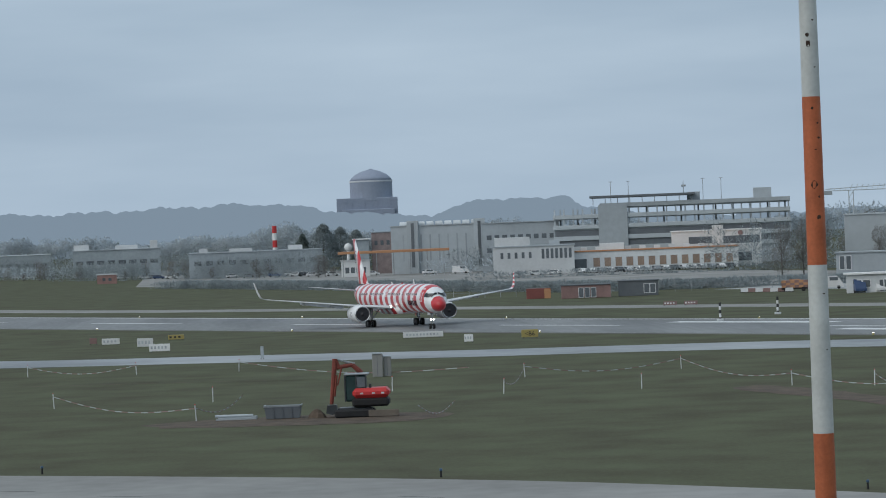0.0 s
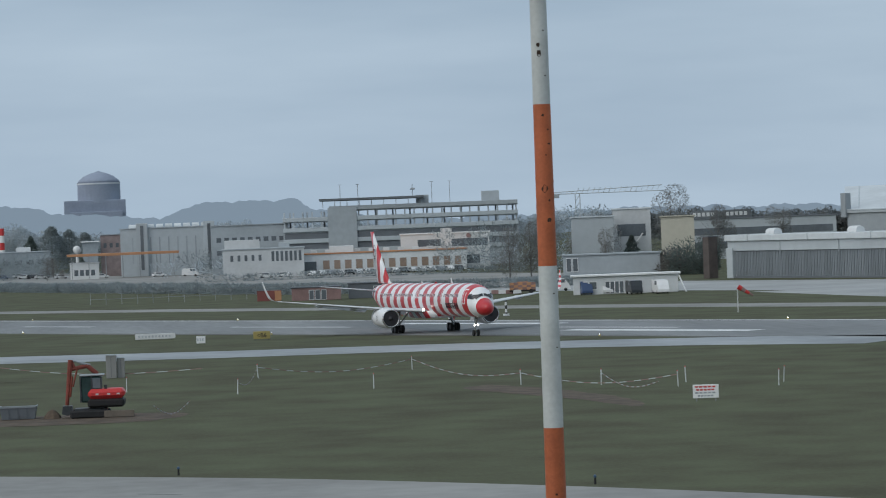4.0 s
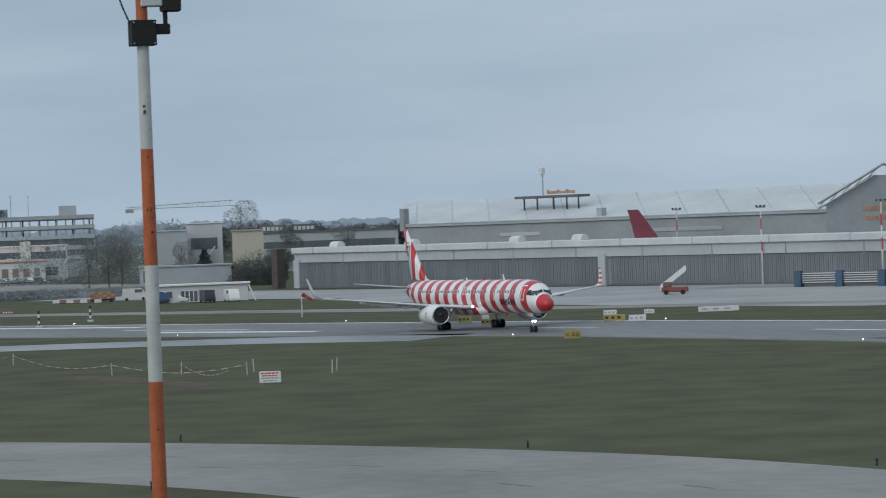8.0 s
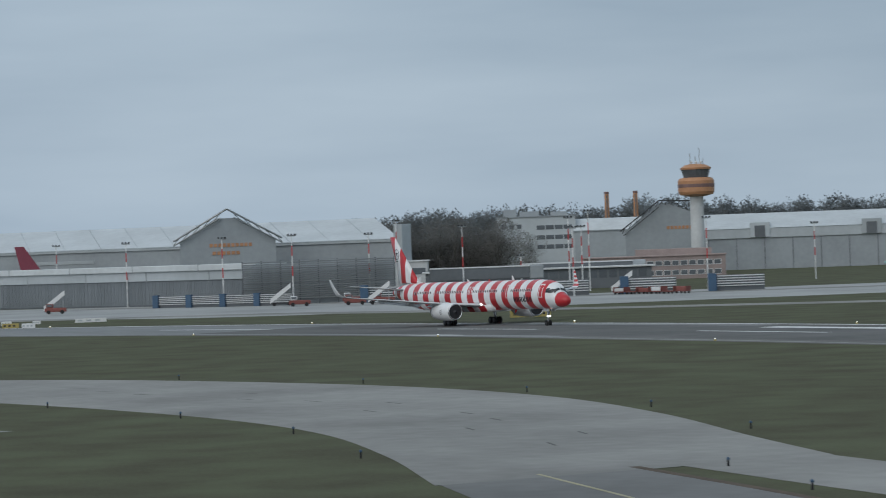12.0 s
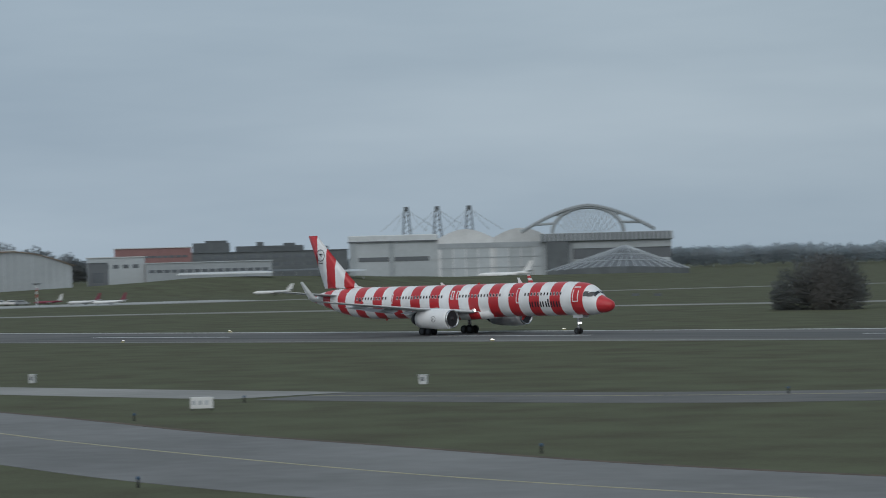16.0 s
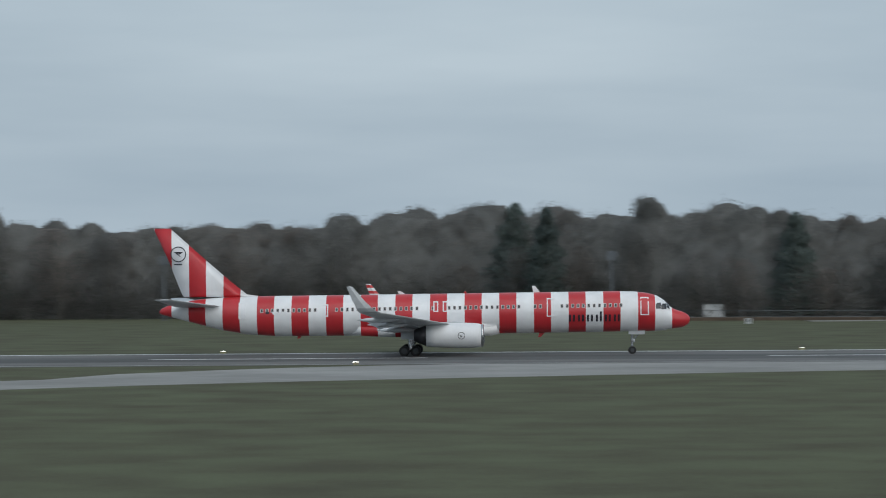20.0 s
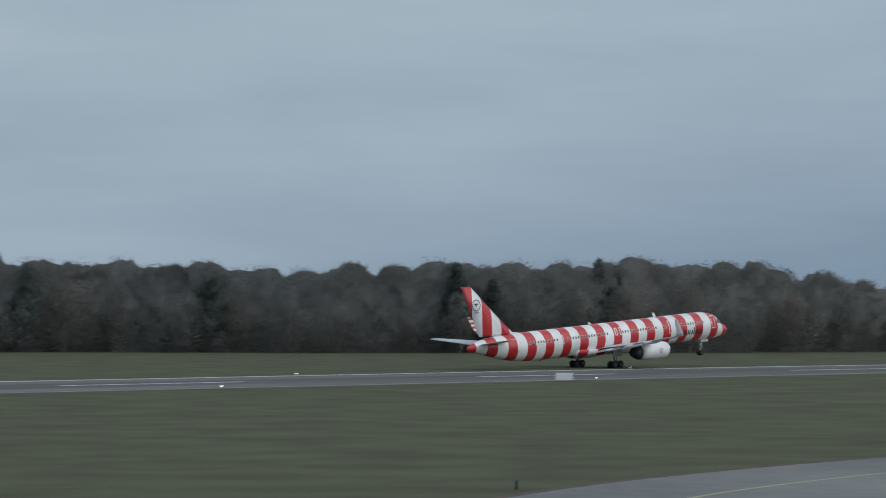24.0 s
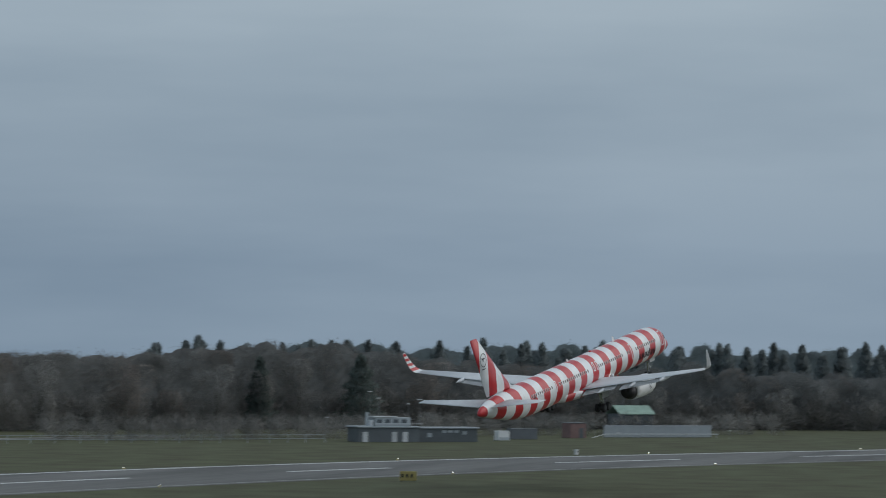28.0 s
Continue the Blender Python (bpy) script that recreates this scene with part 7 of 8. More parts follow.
def car(x, y, deg, paint=0, van=False, label="", name="", L=None):
    L = L or (5.2 if van else 4.3)
    W, H = (2.0, 2.4) if van else (1.75, 1.45)
    s = thing(name or ("van" if van else "car"), label or ("%s van parked beside the apron" if van else "%s car in a parked row") % ("pale", "grey", "black", "dark blue", "white", "dark red")[paint], "van" if van else "car", facing(x, y, deg), "" if van else "parked cars")
    part("body", car_mesh(L, W, H, van), PAINTS[paint], s)
    for yy in (-W / 2 - .01, W / 2 + .01):
        part("side_glass", bx(-L * .3 if not van else 0, L * .2 if not van else L * .3, yy - .01, yy + .01, H * .66, H * .92), GLASS_DARK, s)
    box_ = bx(-L / 2 - .02, -L / 2 + .12, -W * .4, W * .4, H * .62, H * .9) if van else bx(-L * .45, -L * .36, -W * .4, W * .4, H * .68, H * .95)
    part("rear_glass", box_, GLASS_DARK, s)
    for wx in (-L * .32, L * .32):
        for wy in (-W / 2 + .1, W / 2 - .1):
            part("wheel", turned(bmesh.new(), [(.12, -.1), (.31, -.1), (.33, -.05), (.33, .05), (.31, .1), (.12, .1)], 10, (wx, wy, .33), "Y"), BLACK, s)
    return s


for i, (x, y) in enumerate(((-1605, 42), (-1586, 48), (-1558, 58), (-1533, 71), (-1483, 113), (-1469, 119), (-1427, 132), (-1417, 138), (-1391, 147), (-1381, 150), (-1372, 153), (-1357, 158), (-1349, 164), (-1339, 187), (-1300, 172), (-1290, 178), (-1270, 195))):
    car(x + 8, y, 80 + 25 * (i % 3), (0, 4, 1, 0, 2)[i % 5])
for i in range(22):
    if i in (1, 3, 4):
        continue
    car(-1157 + .35 * i, 219 + 2.55 * i, 10 + 60 * (i < 4), (0, 1, 4, 2, 0, 4)[i % 6])
car(-1250, 204, 80, 4, True, "white box van by the kiosk")
for (x, y), pt, dg in (((-862, 246), 4, 80), ((-826, 248), 4, 0), ((-816, 251), 2, 0), ((-813, 255), 4, 0), ((-826, 244), 3, 5)):
    car(x, y, dg, pt, True)
for x, y in ((-854, 238), (-850, 250)):
    s = thing("chequered_truck", "orange and brown chequered airfield truck", "truck", facing(x, y, 78), "chequered trucks")
    part("chassis", bx(-2.4, 2.4, 0, 1.9, .4, .7), BLACK, s)
    for i in range(6):
        for j in range(3):
            part("panel", bx(-2.4 + i * .8, -1.6 + i * .8, -.02, 1.9, .7 + j * .45, 1.15 + j * .45), (ORANGE, BRICK)[(i + j) % 2], s)
    part("beacon_bar", bx(-1, 1, .7, 1.1, 2.05, 2.2), ORANGE, s)
    for wx in (-1.6, 1.6):
        part("wheel", turned(bmesh.new(), [(.15, -.15), (.42, -.15), (.42, .15), (.15, .15)], 10, (wx, .1, .42), "Y"), BLACK, s)
# red and white barriers along the works
for i in range(7):
    x, y = (-862 + 1.4 * i, 230 + 1.15 * i) if i < 7 else (-800 + 1.0 * i, 252 + 1.6 * i)
    s = thing("road_barrier", "low red barrier block" if i % 2 else "low white barrier block", "barrier", facing(x, y, 78), "barrier blocks")
    part("block", loft(bmesh.new(), [[(-.75, -.25, 0), (.75, -.25, 0), (.75, .25, 0), (-.75, .25, 0)], [(-.7, -.12, .75), (.7, -.12, .75), (.7, .12, .75), (-.7, .12, .75)]]), BRICK if i % 2 else OFFWHITE, s)
    part("foot", bx(-.8, .8, -.3, .3, 0, .08), BLACK, s)
ws = thing("windsock", "drooping red and white windsock on a thin pole", "windsock", facing(-700, 240.5, 76))
part("pole", rod(bmesh.new(), (0, 0, 0), (0, 0, 3.6), .07, .05, 8), WHITE, ws)
for k in range(4):
    part("sock_ring", rod(bmesh.new(), (.1 + k * .5, 0, 3.5 - k * .32), (.6 + k * .5, 0, 3.18 - k * .32), .38 - .06 * k, .32 - .06 * k, 10), RED if k % 2 == 0 else BRICK, ws)

# caravans by the wood
for i, (x, y) in enumerate(((230.5, 516), (236.5, 515), (245, 512), (250, 510.5), (254.5, 508.5), (262, 506), (275, 502), (283, 500), (291, 497))):
    s = thing("caravan", "white touring caravan parked by the wood", "caravan", facing(x, y, -24 + 6 * (i % 3)), "caravans")
    w = 2.3 + .3 * (i % 3) + (2.2 if i > 5 else 0)
    part("body", loft(bmesh.new(), [[(-w / 2, y_, .55), (w / 2, y_, .55), (w / 2 + .1, y_, 1.3), (w / 2 - .1, y_, 2.45), (-w / 2 + .1, y_, 2.45), (-w / 2 - .1, y_, 1.3)] for y_ in (0, 4.6)]), WHITE, s)
    part("window", bx(-w * .35, w * .35, -.04, .02, 1.35, 1.95), GLASS_DARK, s)
    part("skirt", bx(-w * .42, w * .42, .3, 4.2, .12, .55), DARK_GREY, s)
    for wx in (-w * .45, w * .45):
        part("wheel", turned(bmesh.new(), [(.1, -.09), (.3, -.09), (.3, .09), (.1, .09)], 10, (wx, 2.2, .3), "X"), BLACK, s)
for i in range(16):
    car(-1440 + i * 9.5, 92 + i * 5.4 + 3 * math.sin(i * 1.3), 85 + 15 * math.sin(i), (0, 4, 1, 3, 0, 2, 4)[i % 7])
# rows of coupled red baggage carts along the stands
for x, y, deg, n in ((-712, 392, 22, 7), (-664, 408, 17, 6)):
    for k in range(n):
        s = thing("baggage_cart", "low dull red baggage cart coupled in a row", "cart", facing(x + math.cos(radians(deg)) * 3.3 * k, y + math.sin(radians(deg)) * 3.3 * k, deg), "coupled baggage carts")
        part("bed", bx(-1.45, 1.45, 0, 1.5, .42, .62, .03), TUG_RED, s)
        part("end_board", bx(-1.45, -1.35, 0, 1.5, .62, 1.5), TUG_RED, s)
        part("end_board", bx(1.35, 1.45, 0, 1.5, .62, 1.5), TUG_RED, s)
        if k % 3 != 1:
            part("load", bx(-1.25, 1.25, .1, 1.4, .62, 1.25 + .2 * (k % 2), .08), (OFFWHITE, MID_GREY, TUG_RED)[k % 3], s)
        part("tow_bar", rod(bmesh.new(), (1.45, .75, .45), (1.95, .75, .45), .05), DARK_STEEL, s)
        for wx in (-1.0, 1.0):
            for wy in (.1, 1.4):
                part("wheel", turned(bmesh.new(), [(.08, -.09), (.24, -.09), (.24, .09), (.08, .09)], 10, (wx, wy, .24), "Y"), BLACK, s)
# apron traffic: red tugs, stairs, tankers
for i, (x, y) in enumerate(((-704, 368), (-686, 366), (-693, 382), (-656, 376), (-692, 350), (-681, 357), (-737, 340), (-727, 311), (-730, 452), (-745, 459), (-720, 470))):
    s = thing("apron_tug", "low red apron tug with a grey deck", "tug", facing(x, y, 64), "apron tugs")
    part("body", bx(-2.2, 2.2, 0, 1.8, .45, 1.25, .1), TUG_RED, s)
    part("cab", bx(-1.9, -.5, .1, 1.7, 1.25, 2.1, .12), TUG_RED if i % 2 else OFFWHITE, s)
    part("window", bx(-1.7, -.7, .06, .12, 1.5, 1.95), GLASS_DARK, s)
    for wx in (-1.4, 1.4):
        part("wheel", turned(bmesh.new(), [(.15, -.12), (.42, -.12), (.42, .12), (.15, .12)], 10, (wx, .1, .42), "Y"), BLACK, s)
for i, (x, y) in enumerate(((-735, 314), (-716, 388), (-705, 352), (-757, 466), (-672, 414), (-676, 360))):
    s = thing("boarding_stairs", "white mobile boarding stairs", "stairs", facing(x, y, 64), "boarding stairs")
    bm = bmesh.new()
    for k in range(9):
        box(bm, -2.2 + k * .45, -1.75 + k * .45, 0, 1.3, .7 + k * .33, .8 + k * .33)
    part("step", bm, STEEL, s)
    for yy in (-.05, 1.35):
        part("side_rail", loft(bmesh.new(), [[(-2.3, yy - .04, .5), (2.0, yy - .04, 3.7), (2.0, yy - .04, 4.7), (-2.3, yy - .04, 1.5)], [(-2.3, yy + .04, .5), (2.0, yy + .04, 3.7), (2.0, yy + .04, 4.7), (-2.3, yy + .04, 1.5)]]), WHITE, s)
    part("chassis", bx(-2.2, 2.3, .1, 1.2, .4, .75), DARK_STEEL, s)
    part("brace", rod(rod(bmesh.new(), (1.8, .2, .7), (1.8, .2, 3.5), .08), (1.8, 1.1, .7), (1.8, 1.1, 3.5), .08), STEEL, s)
    for wx in (-1.5, 1.6):
        part("wheel", turned(bmesh.new(), [(.12, -.1), (.38, -.1), (.38, .1), (.12, .1)], 10, (wx, 0, .38), "Y"), BLACK, s)
for i, (x, y, lg) in enumerate(((-748, 448, 26), (-722, 408, 22), (-742, 372, 24))):
    s = thing("jet_bridge", "grey jet bridge with a pale roof strip", "jet bridge", facing(x, y, 62), "jet bridges")
    part("tunnel", bx(-lg / 2, lg / 2, 0, 2.6, 3.4, 5.9, .1), DARK_GREY, s)
    part("roof_strip", bx(-lg / 2, lg / 2, -.1, 2.7, 5.9, 6.2, .05), OFFWHITE, s)
    part("cab", bx(lg / 2, lg / 2 + 3, -.4, 3.2, 3.2, 6.2, .2), MID_GREY, s)
    for k in (-.35, .38):
        part("leg", bx(k * lg - .35, k * lg + .35, .9, 1.6, 0, 3.4), STEEL, s)
for i, (x, y) in enumerate(((-660, 540), (-654, 538), (-648, 537), (-641, 535), (-636, 534))):
    car(x, y, 45, (4, 1, 0, 4, 1)[i], False, ("white", "grey", "pale", "white", "grey")[i] + " service car on the far apron", "service_car", 3.6)


# ---- parked aircraft ----
def small_jet(name, label, x, y, deg, L, mat, tail_mat, fin_h=None, wing_l=None, engines="rear"):
    """A parked aircraft with lofted body, swept wings, tailplane and fin; local x runs to its nose."""
    s = thing(name, label, "airplane", facing(x, y, deg))
    r = L * .045
    z = r * 1.9
    prof = [(.5, .05), (.47, .45), (.42, .8), (.33, 1.0), (-.15, 1.0), (-.32, .7), (-.45, .3), (-.5, .08)]
    part("fuselage", loft(bmesh.new(), [[(L * k, r * w * math.cos(a * math.pi / 6), z + r * w * math.sin(a * math.pi / 6) + (r * .5 if k < -.3 else 0)) for a in range(12)] for k, w in prof]), mat, s, smooth=True)
    wl = wing_l or L * .45
    for sg in (-1, 1):
        part("wing", loft(bmesh.new(), [[(L * .08, sg * r * .6, z - r * .5), (-L * .1, sg * r * .6, z - r * .55), (-L * .1, sg * r * .6, z - r * .35), (L * .08, sg * r * .6, z - r * .3)], [(-L * .1, sg * wl, z), (-L * .14, sg * wl, z), (-L * .14, sg * wl, z + .06), (-L * .1, sg * wl, z + .06)]]), WING_GREY_FAR, s)
        part("tailplane", loft(bmesh.new(), [[(-L * .4, sg * .1, z + r * 1.2), (-L * .49, sg * .1, z + r * 1.2), (-L * .49, sg * .1, z + r * 1.35), (-L * .4, sg * .1, z + r * 1.35)], [(-L * .48, sg * L * .16, z + r * 1.6), (-L * .52, sg * L * .16, z + r * 1.6), (-L * .52, sg * L * .16, z + r * 1.65), (-L * .48, sg * L * .16, z + r * 1.65)]]), WING_GREY_FAR, s)
        ex_, ey_, ez_ = (-L * .27, sg * r * 1.6, z + r * .6) if engines == "rear" else (L * .02, sg * wl * .38, z - r * .9)
        part("engine", turned(bmesh.new(), [(r * .25, -L * .045), (r * .48, -L * .02), (r * .5, L * .03), (r * .4, L * .045)], 12, (ex_, ey_, ez_), "X"), mat, s)
        part("main_wheel", turned(bmesh.new(), [(.15, -.2), (r * .42, -.2), (r * .42, .2), (.15, .2)], 10, (-L * .05, sg * r * 1.4, r * .42), "Y"), BLACK, s)
        part("gear_leg", rod(bmesh.new(), (-L * .05, sg * r * 1.4, r * .4), (-L * .05, sg * r, z - r * .4), .1), STEEL, s)
    fh = fin_h or L * .17
    part("fin", loft(bmesh.new(), [[(-L * .32, -.12, z + r), (-L * .47, -.12, z + r), (-L * .47, .12, z + r), (-L * .32, .12, z + r)], [(-L * .46, -.05, z + r + fh), (-L * .52, -.05, z + r + fh), (-L * .52, .05, z + r + fh), (-L * .46, .05, z + r + fh)]]), tail_mat, s)
    part("nose_wheel", turned(bmesh.new(), [(.1, -.12), (r * .3, -.12), (r * .3, .12), (.1, .12)], 10, (L * .36, 0, r * .3), "Y"), BLACK, s)
    part("nose_leg", rod(bmesh.new(), (L * .36, 0, r * .3), (L * .36, 0, z - r * .6), .08), STEEL, s)
    part("window_strip", bx(-L * .2, L * .34, -r * 1.0 - .03, -r * .9, z + r * .25, z + r * .42), GLASS_DARK, s)
    return s


WING_GREY_FAR = material("pale_grey_wing", (0.45, 0.47, 0.49), 0.4, vary=0.1, scale=0.4, bump=0)
TEAL = material("pale_turquoise_paint", (0.3, 0.52, 0.53), 0.4, vary=0.08, scale=0.3, bump=0)
DULLRED = material("dull_crimson_paint", (0.21, 0.045, 0.07), 0.5, vary=0.12, scale=0.3, bump=0.01)
NAVY = material("dark_navy_paint", (0.02, 0.04, 0.09), 0.4, vary=0.1, scale=0.3, bump=0)
small_jet("business_jet", "white business jet taxiing on the far apron", -645, 635, 225, 11.5, WHITE, WHITE)
small_jet("airliner_parked", "white trijet airliner parked before the white hangar", -862, 985, 222, 23, WHITE, WHITE, 4.6)
small_jet("airliner_parked", "pale turquoise airliner with a dark tail", -850, 620, 228, 16.5, TEAL, NAVY, 3.0, engines="wing")
small_jet("airliner_parked", "grey airliner with a crimson tail fin", -836, 640, 215, 15, PALE_GREY, DULLRED, 3.0, engines="wing")
small_jet("airliner_parked", "small white propliner with a red tail", -608, 531, 240, 8.5, WHITE, DULLRED, 1.9)
small_jet("airliner_parked", "small red and white propliner on the far stand", -595, 528, 232, 8.5, WHITE, DULLRED, 1.9)
small_jet("airliner_parked", "red and white propliner beyond the grass", -636, 543, 225, 7.5, DULLRED, WHITE, 1.8)
small_jet("airliner_parked", "large airliner with a crimson tail behind the hangar", -830, 361, 25, 52, PALE_GREY, DULLRED, 7.7, 17, engines="wing")

# hedges, poles and fences
wood_mass("hedge", "thin grey scrub and wire along the perimeter road", smooth_line([(-1190, 112), (-1042, 162), (-925, 203), (-905, 236), (-905, 266)], 4.0), (2, 6, 11), 1.7, HEDGE_GREY, 230, .8, .09, 5, 51, 0.0)
wood_mass("hedge", "dull scrub before the car park", smooth_line([(-1120, 200), (-1105, 250), (-1085, 290)], 4.0), (0, 6), 1.6, HEDGE_GREY, 70, 1.0, .1, 5, 52, 0.02)
wood_mass("hedge", "bare shrubs behind the far huts", smooth_line([(628, 362), (655, 340), (690, 322), (730, 302), (770, 262)], 3.0), (4, 12), 4.6, TWIG, 260, .8, .06, 4, 53, 0.02)


def fence(label, pts, h, gap, rails, mat):
    f = thing("fence", label, "fence", None)
    line = smooth_line(pts, gap)
    me = mesh_of("post", rod(bmesh.new(), (0, 0, 0), (0, 0, h), .06, .06, 6), mat)
    for p in line:
        share("post", me, f, pose(p.x, p.y, 0))
    for z in rails:
        bm = bmesh.new()
        loft(bm, [[(p.x, p.y - .04, z - .04), (p.x, p.y + .04, z - .04), (p.x, p.y + .04, z + .04), (p.x, p.y - .04, z + .04)] for p in line])
        part("rail", bm, mat, f)


fence("grey steel perimeter fence before the town", [(-905, 160), (-900, 200), (-890, 240)], 2.4, 3.0, (1.1, 2.3), STEEL)
fence("pale post-and-rail fence by the far huts", [(590, 388), (612, 366), (640, 338), (656, 324)], 1.5, 4.0, (.7, 1.4), MID_GREY)
fence("low grey fence along the wood edge", [(-20, 514), (60, 500), (120, 490), (200, 488), (300, 478)], 1.7, 5.0, (.5, 1.5), SLATE_WALL)
wood_mass("hedge", "dry brown scrub along the fence before the huts", smooth_line([(143, 490), (160, 488), (180, 484), (200, 478), (225, 472)], 2.5), (0, 2), 1.45, TWIG_RED, 520, .6, .06, 3, 57, 0.02)
for i, (x, y) in enumerate(((160, 494), (176, 492), (181, 490), (171, 492), (191, 500))):
    car(x, y, -19, (4, 4, 0, 1, 4)[i], i in (0, 4), ("white van", "white car", "pale car", "grey car", "white van")[i] + " parked behind the scrub by the hut", "", None)
for x, y, h, lb in ((31, 515, 11.4, "banded pole with a small head at the wood edge"), (181, 500, 14.2, "grey aerial mast with small panels"), (-44, 525, 11, "thin grey pole at the wood edge"), (-272, 1066, 38.9, "thin lattice radio mast beyond the wood"), (-251, 1071, 43.3, "tall lattice radio mast beyond the wood"), (557, 949, 35.5, "lattice radio tower beyond the wood")):
    s = thing("radio_mast", lb, "mast", pose(x, y, 0, 0, 0, -10))
    bm = bmesh.new()
    w = .25 if h < 20 else .9
    if h < 20:
        rod(bm, (0, 0, 0), (0, 0, h), .17 if "aerial" in lb else .2, .14 if "aerial" in lb else .13, 8)
    else:
        for a in range(3):
            rod(bm, (w * math.cos(a * 2.1), w * math.sin(a * 2.1), 0), (.15 * math.cos(a * 2.1), .15 * math.sin(a * 2.1), h), .16, .1, 5)
        for k in range(14):
            rod(bm, (w * (1 - k / 15), 0, h * k / 15), (-w * (1 - k / 15), 0, h * (k + 1) / 15), .08, .08, 4)
    part("shaft", bm, DARK_GREY if "thin grey pole" in lb or "banded" in lb else MID_GREY if h < 20 else PALE_GREY, s)
    if "tower" in lb:
        part("core", turned(bmesh.new(), [(.8, h * .3), (.8, h * .86), (.5, h * .87), (.4, h), (.0, h)], 12), PALE_GREY, s)
        for zk, rk in ((.66, 1.4), (.71, 1.7), (.755, 2.2), (.81, 2.9), (.86, 2.7)):
            part("platform", turned(bmesh.new(), [(.9, h * zk), (rk, h * zk), (rk, h * zk + .35), (.9, h * zk + .35)], 14), PALE_GREY, s)
    elif h < 20:
        for k in (-.5, .5):
            part("head_panel", bx(k - .3, k + .3, -.2, .2, h - 1.6, h - .1, .04), PALE_GREY if "aerial" in lb else DARK_GREY, s)
b = block("white_shed", "blank white shed at the wood edge", 49, 527, -5, 3.4, 3, 2.2, OFFWHITE, OFFWHITE, .05, parapet=.06)
ribbon("earth_bank", smooth_line([(-28, 503), (40, 500), (90, 490)], 6), -2, 2, .5, SOIL, None, "low bare earth bank before the wood", "bank", depth=.5)


# ---- the airliner: x forward, y to its left, z up, origin on the ground between the main wheels ----
def striped(name, base, other, axis="X", start=22.9, period=3.49, share_=0.493, nose=26.35, rough=0.3):
    """Paint in bands across one axis of the airframe, with faint dirt."""
    m = bpy.data.materials.new(name)
    m.use_nodes = True
    n, l = m.node_tree.nodes, m.node_tree.links
    b = n["Principled BSDF"]
    co, sep = n.new("ShaderNodeTexCoord"), n.new("ShaderNodeSeparateXYZ")
    l.new(co.outputs["Object"], sep.inputs[0])

    def math_node(op, a, v):
        k = n.new("ShaderNodeMath")
        k.operation = op
        l.new(a, k.inputs[0])
        k.inputs[1].default_value = v
        return k.outputs[0]
    c = sep.outputs[axis]
    f = math_node("FRACT", math_node("DIVIDE", math_node("SUBTRACT", c, start - 40 * period), period), 0)
    band = math_node("LESS_THAN", f, share_)
    top = math_node("GREATER_THAN", c, nose)
    mx = n.new("ShaderNodeMath")
    mx.operation = "MAXIMUM"
    l.new(band, mx.inputs[0])
    l.new(top, mx.inputs[1])
    noise_ = n.new("ShaderNodeTexNoise")
    noise_.inputs["Scale"].default_value, noise_.inputs["Detail"].default_value = 0.7, 6
    dirt = n.new("ShaderNodeMapRange")
    dirt.inputs["From Min"].default_value, dirt.inputs["From Max"].default_value = 0.35, 0.75
    dirt.inputs["To Min"].default_value, dirt.inputs["To Max"].default_value = 0.88, 1.03
    l.new(co.outputs["Object"], noise_.inputs["Vector"])
    l.new(noise_.outputs["Fac"], dirt.inputs["Value"])
    mix, mul = n.new("ShaderNodeMixRGB"), n.new("ShaderNodeHueSaturation")
    mix.inputs["Color1"].default_value, mix.inputs["Color2"].default_value = (*base, 1), (*other, 1)
    l.new(mx.outputs[0], mix.inputs["Fac"])
    l.new(mix.outputs[0], mul.inputs["Color"])
    l.new(dirt.outputs[0], mul.inputs["Value"])
    l.new(mul.outputs[0], b.inputs["Base Color"])
    b.inputs["Roughness"].default_value = rough
    return m


LIVERY = striped("red_and_white_banded_livery", (0.83, 0.84, 0.85), (0.53, 0.032, 0.04))
WINGLET = striped("banded_winglet_paint", (0.75, 0.76, 0.77), (0.52, 0.03, 0.03), "Z", 5.45, 0.62, 0.5, 90)
WING_GREY = material("light_grey_wing_paint", (0.58, 0.6, 0.62), 0.4, vary=0.12, scale=0.4, bump=0.01, tone=0)
JET_WHITE = material("white_nacelle_paint", (0.78, 0.79, 0.8), 0.3, vary=0.06, scale=0.5, bump=0, tone=0)
BARE = material("bare_polished_metal", (0.55, 0.56, 0.57), 0.25, 0.9, vary=0.1, scale=1, bump=0, tone=0)
JET_DARK = material("sooty_nozzle_metal", (0.05, 0.05, 0.055), 0.5, 0.6, vary=0.2, scale=1.5, bump=0, tone=0)
PANE = material("cockpit_glass", (0.015, 0.02, 0.025), 0.08, vary=0.1, scale=1, bump=0, spec=0.7, tone=0)
SURROUND = material("pale_window_surround", (0.6, 0.56, 0.56), 0.35, vary=0.05, scale=1, bump=0, tone=0)
TITLE = material("dark_title_paint", (0.02, 0.02, 0.03), 0.4, vary=0.1, scale=1, bump=0, tone=0)

airliner = thing("airliner", "long twin-engine airliner in red and white vertical bands on the runway", "airplane")


def ring_at(x, ry, rz, zc, n=28):
    return [(x, ry * math.cos(2 * math.pi * i / n), zc + rz * math.sin(2 * math.pi * i / n)) for i in range(n)]


